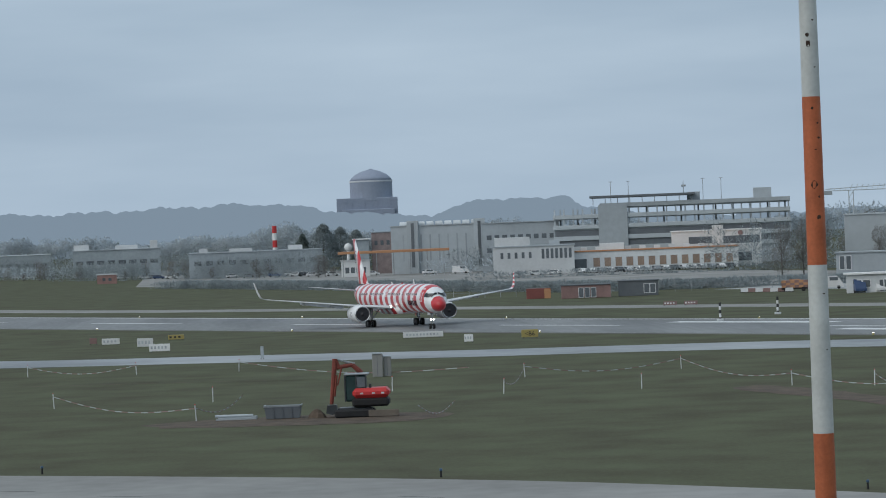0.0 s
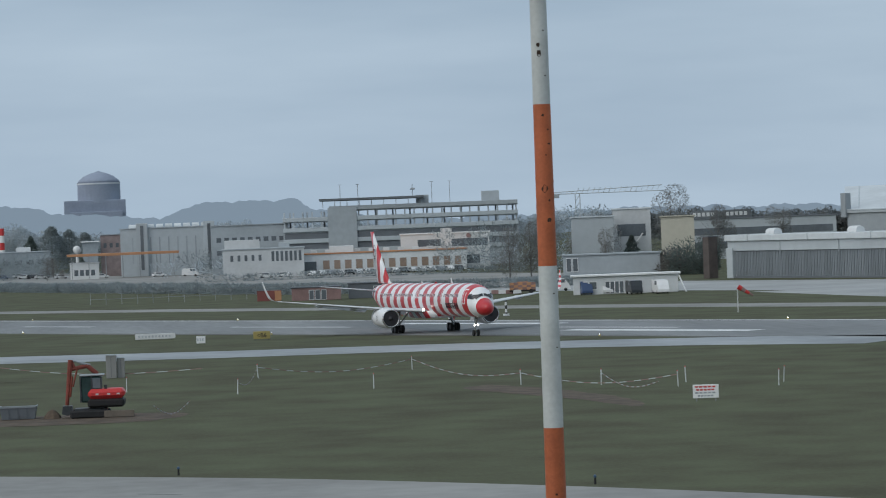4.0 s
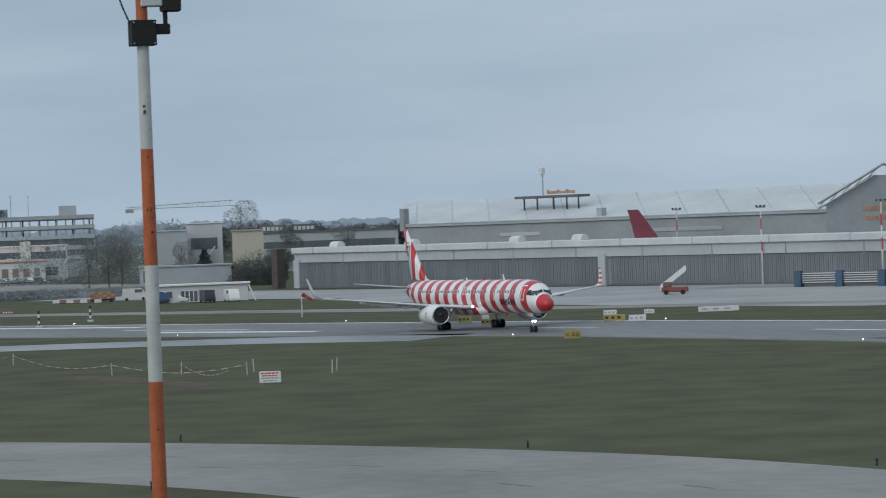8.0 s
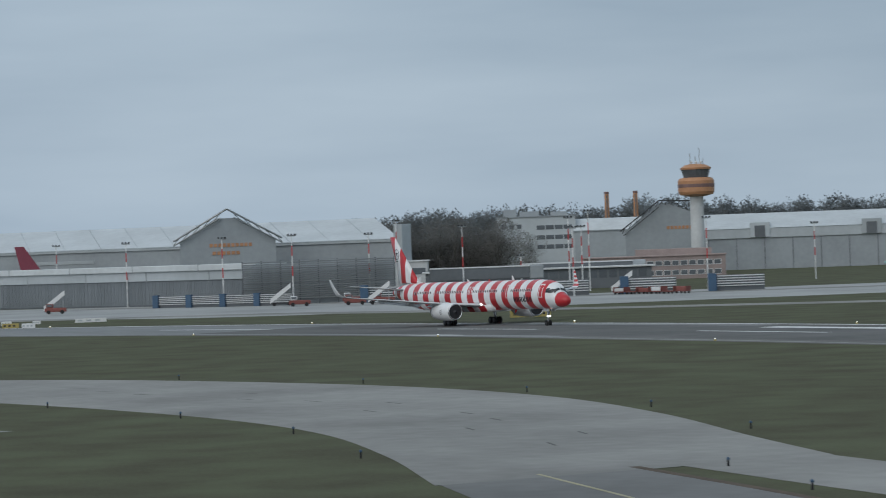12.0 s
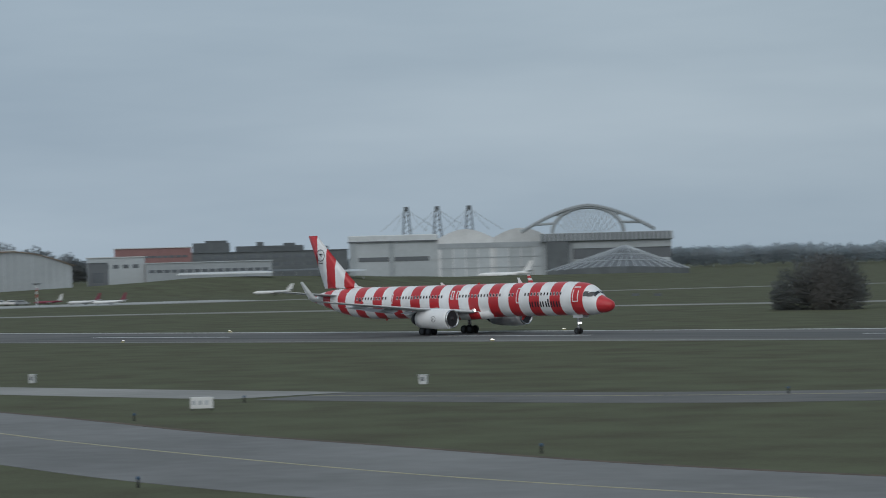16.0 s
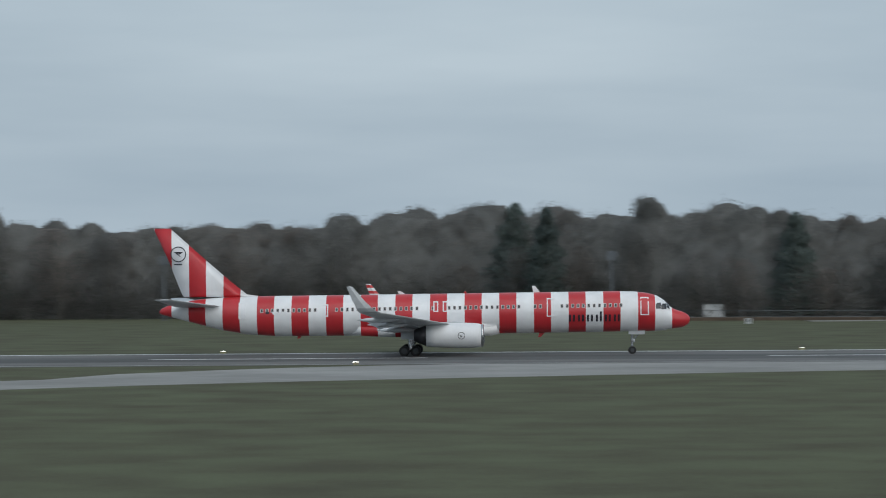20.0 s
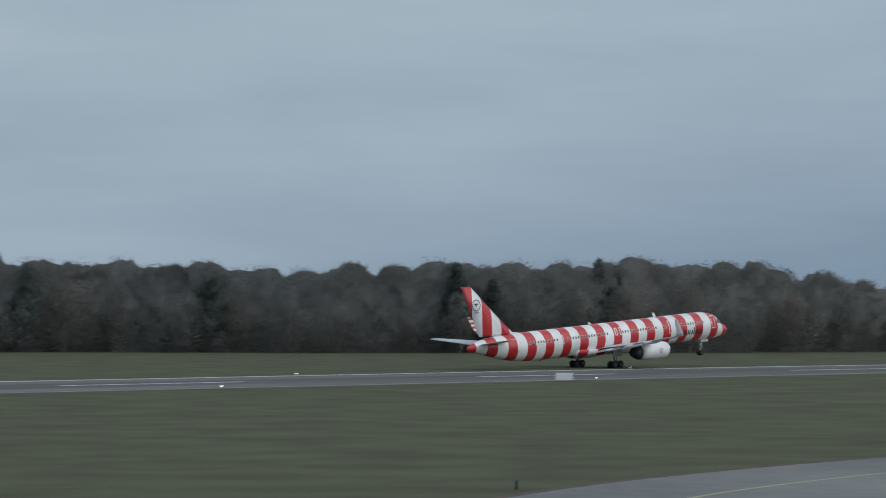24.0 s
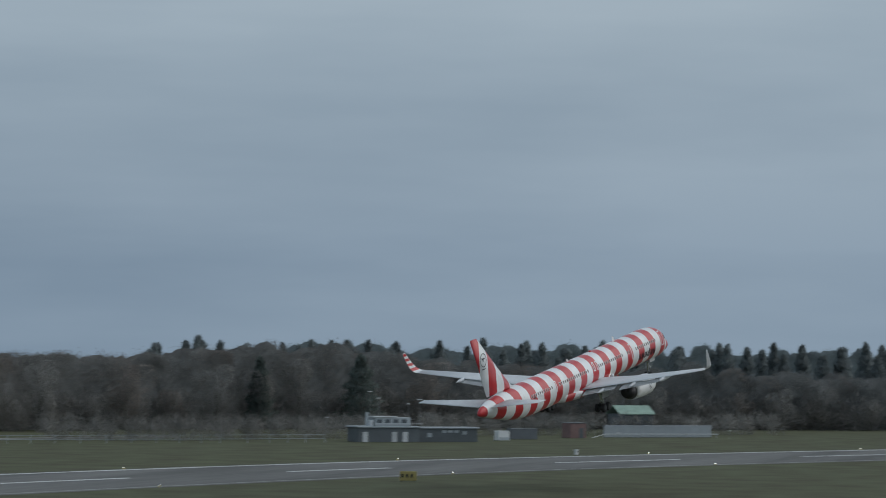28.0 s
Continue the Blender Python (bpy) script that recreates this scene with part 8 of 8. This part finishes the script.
SECTIONS = [(28.2, .05, .05, 3.48), (28.17, .2, .19, 3.48), (28.09, .36, .35, 3.48), (27.93, .53, .51, 3.47), (27.6, .74, .71, 3.47), (27.1, .91, .87, 3.49), (26.5, 1.04, 1.0, 3.56), (26.1, 1.15, 1.16, 3.7), (25.6, 1.38, 1.5, 3.91), (24.8, 1.62, 1.8, 4.13), (23.8, 1.78, 1.95, 4.24), (22.6, 1.85, 2.02, 4.3),
            (21, 1.88, 2.04, 4.33), (10, 1.88, 2.06, 4.22), (0, 1.88, 2.06, 4.13), (-8, 1.88, 2.06, 4.06), (-13.5, 1.87, 2.05, 4.03), (-16.5, 1.78, 1.93, 4.12), (-19, 1.55, 1.68, 4.28), (-21.5, 1.15, 1.27, 4.5), (-23.3, .8, .88, 4.6), (-24.6, .5, .55, 4.6), (-25.2, .3, .34, 4.55), (-25.5, .12, .14, 4.5)]


def body_at(x):
    """Half width, half height and middle height of the fuselage at x."""
    S = SECTIONS
    for a, b in zip(S, S[1:]):
        if b[0] <= x <= a[0]:
            k = (x - b[0]) / (a[0] - b[0])
            return tuple(b[i] + (a[i] - b[i]) * k for i in (1, 2, 3))
    return S[-1][1:]


dense = []
for a, b in zip(SECTIONS, SECTIONS[1:]):
    k = max(1, int((a[0] - b[0]) / 1.2))
    dense += [tuple(a[j] + (b[j] - a[j]) * i / k for j in range(4)) for i in range(k)]
dense.append(SECTIONS[-1])
fuselage = part("fuselage", loft(bmesh.new(), [ring_at(*s) for s in dense]), LIVERY, airliner, "red and white banded fuselage with a red nose", smooth=True)


def skin_point(x, z, side):
    """A point on the fuselage skin at height z, and its outward normal."""
    ry, rz, zc = body_at(x)
    s = max(-0.98, min(0.98, (z - zc) / rz))
    c = math.sqrt(1 - s * s)
    return Vector((x, side * ry * c, z)), Vector((0, side * c / ry, s / rz)).normalized()


def skin_patch(bm, x0, x1, z0, z1, side, lift=0.02):
    """A plate that lies on the skin between two stations and two heights."""
    n = 3
    rows = []
    for i in range(n + 1):
        z = z0 + (z1 - z0) * i / n
        row = []
        for x in (x0, x1):
            p, q = skin_point(x, z, side)
            row += [p + q * lift, p - q * 0.03]
        rows.append([bm.verts.new(v) for v in row])
    for a, b in zip(rows, rows[1:]):
        bm.faces.new((a[0], a[2], b[2], b[0]))
        bm.faces.new((a[0], b[0], b[1], a[1]))
        bm.faces.new((a[2], a[3], b[3], b[2]))
    bm.faces.new((rows[0][0], rows[0][1], rows[0][3], rows[0][2]))
    bm.faces.new((rows[-1][0], rows[-1][2], rows[-1][3], rows[-1][1]))
    bmesh.ops.recalc_face_normals(bm, faces=bm.faces)
    return bm


win_z = 4.78
for side in (-1, 1):
    x = -15.0
    pane_n = 0
    while x < 21.4:
        near_door = any(abs(x - d) < 0.95 for d in (-8.6, 14.15)) or 2.3 < x < 3.7
        zz = win_z + 0.0105 * (x - 3)
        if not near_door and pane_n % 19 not in (11, 12):
            part("cabin_window", skin_patch(bmesh.new(), x - 0.105, x + 0.105, zz - 0.155, zz + 0.155, side, 0.016), PANE, part("window_surround", skin_patch(bmesh.new(), x - 0.15, x + 0.15, zz - 0.2, zz + 0.2, side, 0.01), SURROUND, fuselage, "pale window surround"))
        x += 0.54
        pane_n += 1
    # doors: pale outline frames
    for name, dx, dw, z0, z1 in (("door", 23.55, 0.86, 3.95, 5.75), ("door", 14.15, 0.86, 3.85, 5.7), ("door", -8.6, 0.62, 3.95, 5.2), ("door", -17.0, 0.7, 3.75, 5.4), ("emergency_exit", 2.55, 0.5, 4.4, 5.45), ("emergency_exit", 3.5, 0.5, 4.4, 5.45)):
        bm = bmesh.new()
        e = 0.11
        for a, b, c, d in ((dx - dw / 2, dx - dw / 2 + e, z0, z1), (dx + dw / 2 - e, dx + dw / 2, z0, z1), (dx - dw / 2, dx + dw / 2, z0, z0 + e), (dx - dw / 2, dx + dw / 2, z1 - e, z1)):
            skin_patch(bm, a, b, c, d, side, 0.025)
        part(name, bm, JET_WHITE, fuselage, "door outlined with a pale frame")
    # airline title: plain dark bars in its size and place
    for i in range(6):
        x0 = 15.85 + i * 0.9
        cells = [(.1, .3, .06, .74), (.5, .7, .06, 1.05 if i == 3 else .74)]
        bm = bmesh.new()
        for a, b, c, d in cells:
            s0, s1 = (x0 + a, x0 + b) if side < 0 else (37.1 - x0 - b, 37.1 - x0 - a)
            skin_patch(bm, s0, s1, 3.3 + c, 3.3 + d, side, 0.03)
        part("title_block", bm, TITLE, fuselage, "plain dark bar of the airline title")
    for i in range(5):
        part("registration_bar", skin_patch(bmesh.new(), -13.9 + i * 0.32, -13.68 + i * 0.32, 4.22, 4.5, side, 0.02), JET_WHITE, fuselage)
    part("flag_mark", skin_patch(bmesh.new(), -14.6, -14.25, 4.28, 4.48, side, 0.02), TITLE, fuselage)
    # cockpit panes
    for a, b, z0, z1 in ((24.7, 25.2, 4.6, 5.16), (25.24, 25.78, 4.54, 5.06)):
        bm = bmesh.new()
        for i in range(5):
            skin_patch(bm, a + (b - a) * i / 5, a + (b - a) * (i + 1) / 5, z0, z1 - .1 * (i == 0), side, 0.05)
        part("cockpit_window", bm, PANE, fuselage)
    bm = bmesh.new()
    grid = []
    for x in (25.82, 25.95, 26.08):
        ry, rz, zc = body_at(x)
        grid.append([bm.verts.new((x + .02, side * (ry + .06) * math.cos(radians(t)), zc + (rz + .06) * math.sin(radians(t)))) for t in (40, 52, 64, 76, 87)])
    for p, q in zip(grid, grid[1:]):
        for k in range(4):
            bm.faces.new((p[k], q[k], q[k + 1], p[k + 1]) if side < 0 else (p[k + 1], q[k + 1], q[k], p[k]))
    part("windscreen", bm, PANE, fuselage)


def airfoil(lex, chord, y, z, thick, n=7, tilt=0.0):
    """A closed wing section in a plane of constant span, leading edge at lex."""
    up, lo = [], []
    for i in range(n + 1):
        t = i / n
        h = thick * chord * 2.6 * (math.sqrt(max(t, 0)) * 0.33 - 0.14 * t - 0.19 * t * t)
        up.append((lex - chord * t, y, z + max(h, 0.0) + 0.01 - tilt * t * chord))
        lo.append((lex - chord * t, y, z - max(h, 0.0) * 0.55 - 0.01 - tilt * t * chord))
    return up + lo[::-1][:-1] + []


WINGS = []


def flexed(side, degrees):
    """A wing turned up about its root, in the airliner's space."""
    p = Vector((0, side * 1.5, 2.8))
    return Matrix.Translation(p) @ Matrix.Rotation(radians(side * degrees), 4, "X") @ Matrix.Translation(-p)


for side, nm in ((-1, "right"), (1, "left")):
    W = [(7.4, 8.6, 1.2, 2.75, .13), (6.8, 8.0, 2.0, 2.82, .13), (4.3, 5.7, 6.4, 3.2, .12), (1.0, 3.95, 12.5, 3.9, .11), (-2.3, 2.05, 18.6, 4.6, .1)]
    wing = part("wing", loft(bmesh.new(), [airfoil(a, c, side * y, z, t) for a, c, y, z, t in W]), WING_GREY, airliner, "light grey swept wing", smooth=True)
    WINGS.append((wing, side))
    V = [(-2.3, 2.05, 18.6, 4.6), (-2.65, 1.8, 19.05, 4.72), (-3.1, 1.5, 19.4, 5.05), (-3.8, 1.15, 19.65, 5.75), (-4.95, .55, 19.95, 7.1)]
    rings = []
    for lex, c, y, z in V:
        rings.append([(lex, side * (y - .05), z), (lex - c * .4, side * (y - .1), z + .02), (lex - c, side * y, z), (lex - c * .4, side * (y + .07), z - .02)])
    wl = loft(bmesh.new(), rings)
    for i, f in enumerate(wl.faces):
        f.material_index = int(i % 4 in (2, 3))
    part("winglet", wl, [WINGLET, WING_GREY], wing, "upswept winglet banded red and white inside", smooth=False)
    for y, xx, z in ((4.6, 0.2, 2.65), (9.0, -0.5, 3.25), (13.2, -1.3, 3.8)):
        xx -= 1.5
        prof = [(.04, -2.0), (.2, -1.0), (.27, 0), (.22, 1.0), (.05, 2.0)]
        part("flap_fairing", turned(bmesh.new(), prof, 8, (xx, side * y, z), "X"), WING_GREY, wing, smooth=True)
    bm = bmesh.new()
    for y0, y1, x0, x1, z0, z1 in ((2.1, 6.3, -0.9, -1.15, 2.72, 3.1), (7.2, 13.0, -1.4, -2.85, 3.2, 3.88)):
        vs = [bm.verts.new(c) for c in ((x0, side * y0, z0), (x1, side * y1, z1), (x1 - 1.0, side * y1, z1 - .3), (x0 - 1.5, side * y0, z0 - .45))]
        bm.faces.new(vs)
    bmesh.ops.solidify(bm, geom=bm.faces[:], thickness=0.12)
    part("flap", bm, WING_GREY, wing, "lowered trailing-edge flap")
    # engine
    ey, ez = side * 6.5, 2.12
    nac = [(1.08, 1.7), (1.16, 2.6), (1.24, 4.0), (1.27, 5.4), (1.22, 6.6), (1.12, 7.15)]
    engine = part("engine", turned(bmesh.new(), nac, 28, (0, ey, ez), "X"), JET_WHITE, airliner, "white engine nacelle", smooth=True)
    part("intake_lip", turned(bmesh.new(), [(1.12, 7.1), (1.13, 7.3), (1.05, 7.42), (.96, 7.3), (.94, 7.05)], 28, (0, ey, ez), "X"), BARE, engine, "polished metal intake lip", smooth=True)
    part("fan", turned(bmesh.new(), [(.95, 7.16), (.93, 7.2), (.3, 7.24), (.05, 7.45)], 28, (0, ey, ez), "X"), JET_DARK, engine, "dark fan disc")
    part("exhaust_nozzle", turned(bmesh.new(), [(.55, .5), (.8, 1.0), (1.05, 1.72)], 24, (0, ey, ez), "X"), JET_DARK, engine, "sooty exhaust nozzle", smooth=True)
    part("pylon", loft(bmesh.new(), [[(7.0, ey - .1, 3.2), (7.0, ey + .1, 3.2), (1.0, ey + .15, 2.9), (1.0, ey - .15, 2.9)], [(4.6, ey - .12, 3.5), (4.6, ey + .12, 3.5), (-.3, ey + .15, 3.3), (-.3, ey - .15, 3.3)]]), WING_GREY, engine)
    for rr, mt in ((.36, TITLE),):
        bm = bmesh.new()
        yo = ey + side * 1.262
        for k in range(20):
            a0, a1 = 2 * math.pi * k / 20, 2 * math.pi * (k + 1) / 20
            vs = [bm.verts.new((5.2 + r * math.cos(a), yo, ez + r * math.sin(a))) for r, a in ((.3, a0), (.36, a0), (.36, a1), (.3, a1))]
            bm.faces.new(vs if side < 0 else vs[::-1])
        vs = [bm.verts.new((5.2 + u, yo, ez + v)) for u, v in ((-.2, .1), (.22, .06), (-.05, -.2))]
        bm.faces.new(vs)
        part("round_mark", bm, TITLE, engine, "thin dark ring mark")
    # tailplane
    T = [(-18.9, 4.9, .8, 5.0, .1), (-21.2, 3.3, 4.2, 5.4, .1), (-23.4, 1.8, 7.6, 5.8, .09)]
    part("tailplane", loft(bmesh.new(), [airfoil(a, c, side * y, z, t) for a, c, y, z, t in T]), WING_GREY, airliner, "light grey tailplane", smooth=True)
    # main gear
    gear = part("main_gear_leg", rod(rod(bmesh.new(), (.1, side * 3.66, .6), (-.1, side * 3.5, 3.0), .2, .32, 12), (.2, side * 3.6, 1.0), (.9, side * 2.4, 2.7), .08, .08), BARE, airliner, "grey metal main gear leg")
    part("gear_door", bx(-.9, .9, side * 4.15 - .04, side * 4.15 + .04, 1.7, 2.85), WING_GREY, gear)
    part("bogie_beam", rod(bmesh.new(), (-.6, side * 3.66, .52), (.6, side * 3.66, .52), .12), DARK_STEEL, gear)
    for wx in (-.58, .58):
        for wy in (-.42, .42):
            cy = side * 3.66 + wy
            tyre = part("tyre", turned(bmesh.new(), [(.3, -.19), (.46, -.19), (.52, -.11), (.52, .11), (.46, .19), (.3, .19)], 20, (wx, cy, .52), "Y"), BLACK, gear, "black tyre", smooth=False)
            part("hub", turned(bmesh.new(), [(.1, -.21), (.29, -.2), (.29, .2), (.1, .21)], 14, (wx, cy, .52), "Y"), DARK_STEEL, gear, "dark wheel hub")
    part("lamp_housing", turned(bmesh.new(), [(.05, 6.4), (.2, 6.55), (.2, 6.86), (.17, 6.86), (.16, 6.78)], 12, (0, side * 2.15, 3.02), "X"), WING_GREY, wing)
    part("landing_light", turned(bmesh.new(), [(.01, 6.8), (.16, 6.79), (.16, 6.76), (.01, 6.75)], 12, (0, side * 2.15, 3.02), "X"), LAMP_WHITE, wing, "lit landing light at the wing root")

# fin in the body's bands
fin_rings = []
for lex, tex, z, th in ((-14.6, -23.0, 6.0, .10), (-16.6, -23.2, 6.25, .32), (-18.3, -23.75, 7.6, .3), (-20.6, -24.5, 9.6, .24), (-24.35, -26.05, 12.95, .12)):
    c = lex - tex
    fin_rings.append([(lex, 0, z), (lex - c * .25, th, z), (lex - c * .6, th * .75, z), (tex, 0.015, z), (tex, -0.015, z), (lex - c * .6, -th * .75, z), (lex - c * .25, -th, z)])
fin = part("fin", loft(bmesh.new(), fin_rings), LIVERY, airliner, "tall swept fin in red and white bands", smooth=True)
for side in (-1, 1):
    bm = bmesh.new()
    cx, cz, yo = -23.55, 10.35, side * .225
    for k in range(24):
        a0, a1 = 2 * math.pi * k / 24, 2 * math.pi * (k + 1) / 24
        vs = [bm.verts.new((cx + r * math.cos(a), yo, cz + r * math.sin(a))) for r, a in ((.7, a0), (.79, a0), (.79, a1), (.7, a1))]
        bm.faces.new(vs if side < 0 else vs[::-1])
    for tri in (((-.5, .22), (.5, .25), (.1, .05)), ((.1, .12), (.28, .1), (-.35, -.38)), ((-.5, .22), (-.1, .2), (-.05, -.05))):
        bm.faces.new([bm.verts.new((cx - side * -u, yo, cz + v)) for u, v in tri])
    part("round_emblem", bm, TITLE, fin, "thin dark ring emblem with a plain wedge")
    part("small_mark_bar", bx(cx - .4, cx + .4, yo - .005, yo + .005, 9.28, 9.38), TITLE, fin)
part("wing_body_fairing", loft(bmesh.new(), [[(x, y * 2.05 * s, 1.86 + (0.9 if k in (0, 3) else 0) + (1 - s) * .8) for k, y in enumerate((-1, -.7, .7, 1))] for x, s in ((9.9, .3), (8.3, .85), (5, 1), (-2, 1), (-5, .8), (-7.5, .3))]), LIVERY, airliner, "banded belly fairing", smooth=True)
nose_leg = part("nose_gear_leg", rod(rod(bmesh.new(), (22.35, 0, .42), (22.35, 0, 2.7), .13, .17, 10), (22.35, 0, 1.2), (23.4, 0, 2.6), .06, .06), BARE, airliner, "grey metal nose gear leg")
for wy in (-.27, .27):
    part("tyre", turned(bmesh.new(), [(.22, -.13), (.36, -.13), (.4, -.08), (.4, .08), (.36, .13), (.22, .13)], 18, (22.35, wy, .4), "Y"), BLACK, nose_leg, "black tyre")
    part("hub", turned(bmesh.new(), [(.05, -.15), (.2, -.14), (.2, .14), (.05, .15)], 12, (22.35, wy, .4), "Y"), DARK_STEEL, nose_leg)
    part("lamp_housing", turned(bmesh.new(), [(.03, 22.4), (.15, 22.46), (.15, 22.62), (.13, 22.62), (.12, 22.57)], 10, (0, wy * .7, 1.35), "X"), WING_GREY, nose_leg)
    part("taxi_light", turned(bmesh.new(), [(.01, 22.59), (.12, 22.58), (.12, 22.55), (.01, 22.54)], 10, (0, wy * .7, 1.35), "X"), LAMP_WHITE, nose_leg, "lit taxi light")
    part("gear_door", bx(22.0, 23.6, wy * 1.9 - .02, wy * 1.9 + .02, 2.0, 2.45), WING_GREY, nose_leg)
for x, z0, z1, nm in ((12.6, 6.25, 6.95, "antenna"), (-1.0, 6.15, 6.5, "antenna")):
    part(nm, loft(bmesh.new(), [[(x + .5, -.03, z0), (x + .5, .03, z0), (x - .2, .03, z0), (x - .2, -.03, z0)], [(x - .05, -.015, z1), (x - .05, .015, z1), (x - .35, .015, z1), (x - .35, -.015, z1)]]), JET_WHITE, airliner)
for x in (13.2, -11.2):
    part("belly_antenna", loft(bmesh.new(), [[(x + .4, -.03, 2.3), (x + .4, .03, 2.3), (x - .2, .03, 2.3), (x - .2, -.03, 2.3)], [(x - .1, -.015, 1.75), (x - .1, .015, 1.75), (x - .35, .015, 1.75), (x - .35, -.015, 1.75)]]), RED, airliner)
part("beacon", turned(bmesh.new(), [(.14, 6.2), (.12, 6.38), (.03, 6.42)], 10, (5.5, 0, .02)), RED, airliner, "unlit red anti-collision beacon")


def motions():
    walk(airliner, [
        (0.0, pose(-746.35, 159.24, 0.00, 0.00, -0.00, 10.76)),
        (1.0, pose(-729.18, 167.51, 0.00, 0.00, -0.00, 9.92)),
        (2.0, pose(-712.00, 175.79, 0.00, 0.00, -0.00, 9.08)),
        (3.0, pose(-694.83, 184.60, 0.00, 0.00, -0.00, 8.21)),
        (4.0, pose(-676.99, 193.84, 0.00, 0.00, -0.00, 7.36)),
        (5.0, pose(-659.16, 203.62, 0.00, 0.00, -0.00, 6.48)),
        (6.0, pose(-643.40, 214.89, 0.00, 0.00, -0.00, 5.40)),
        (7.0, pose(-631.37, 228.15, 0.00, 0.00, -0.00, 4.07)),
        (8.0, pose(-619.43, 242.55, 0.00, 0.00, -0.00, 2.53)),
        (9.0, pose(-605.31, 257.71, 0.00, 0.00, -0.00, 0.62)),
        (9.5, pose(-596.56, 265.31, 0.00, 0.00, -0.00, -0.15)),
        (10.0, pose(-586.69, 273.16, 0.00, 0.00, -0.00, -0.55)),
        (11.0, pose(-560.57, 287.32, 0.00, 0.00, -0.00, -0.88)),
        (12.0, pose(-517.12, 294.32, 0.00, 0.00, -0.00, -1.05)),
        (13.0, pose(-461.21, 296.36, 0.00, 0.00, -0.00, -1.18)),
        (13.5, pose(-431.23, 296.53, 0.00, 0.00, -0.00, -1.41)),
        (14.0, pose(-399.53, 295.73, 0.00, 0.00, -0.00, -1.82)),
        (15.0, pose(-333.19, 293.65, 0.00, 0.00, -0.00, -2.78)),
        (16.0, pose(-270.18, 296.30, 0.00, 0.00, -0.00, -3.53)),
        (17.0, pose(-206.61, 301.18, 0.00, 0.00, -0.00, -4.01)),
        (18.0, pose(-146.96, 317.27, 0.00, 0.00, -0.00, -3.63)),
        (18.5, pose(-114.30, 322.25, 0.00, 0.00, -0.00, -3.13)),
        (19.0, pose(-77.45, 321.33, 0.00, 0.00, -0.00, -2.44)),
        (19.5, pose(-39.19, 315.75, 0.00, 0.00, -0.00, -2.12)),
        (20.0, pose(-1.40, 314.55, 0.00, 0.00, -0.00, -1.52)),
        (20.5, pose(36.37, 314.76, 0.00, 0.00, -0.00, -0.85)),
        (21.0, pose(75.75, 316.75, 0.00, 0.00, -0.00, 0.03)),
        (21.5, pose(115.08, 317.51, 0.00, 0.00, -0.00, 0.40)),
        (22.0, pose(156.49, 322.32, 0.00, 0.00, -0.00, 0.78)),
        (22.5, pose(199.17, 327.29, 0.00, 0.00, -0.00, 1.13)),
        (23.0, pose(244.71, 332.97, 0.00, 0.00, -0.78, 1.43)),
        (24.0, pose(336.02, 340.37, 0.00, 0.00, -3.84, 1.70)),
        (24.5, pose(370.69, 334.05, 0.00, 0.00, -5.05, 1.44)),
        (25.0, pose(395.27, 319.04, 0.00, 0.00, -5.77, 0.86)),
        (25.5, pose(417.23, 305.96, 0.49, 0.88, -6.40, -0.14)),
        (26.0, pose(433.65, 290.11, 1.83, 0.66, -6.93, -1.67)),
        (26.5, pose(447.20, 273.58, 3.58, -0.01, -7.51, -3.47)),
        (27.0, pose(460.18, 258.66, 5.47, -0.46, -8.34, -5.34)),
        (28.0, pose(483.95, 230.24, 9.30, -1.09, -10.29, -9.33)),
    ])
    # the wings flex upward as the load comes on them
    for wing_part, side in WINGS:
        walk(wing_part, [(t, flexed(side, a)) for t, a in ((0.0, 0.0), (22.5, 0.0), (24.5, 1.2), (26.0, 2.4), (27.0, 3.0), (28.0, 3.2))])


motions()
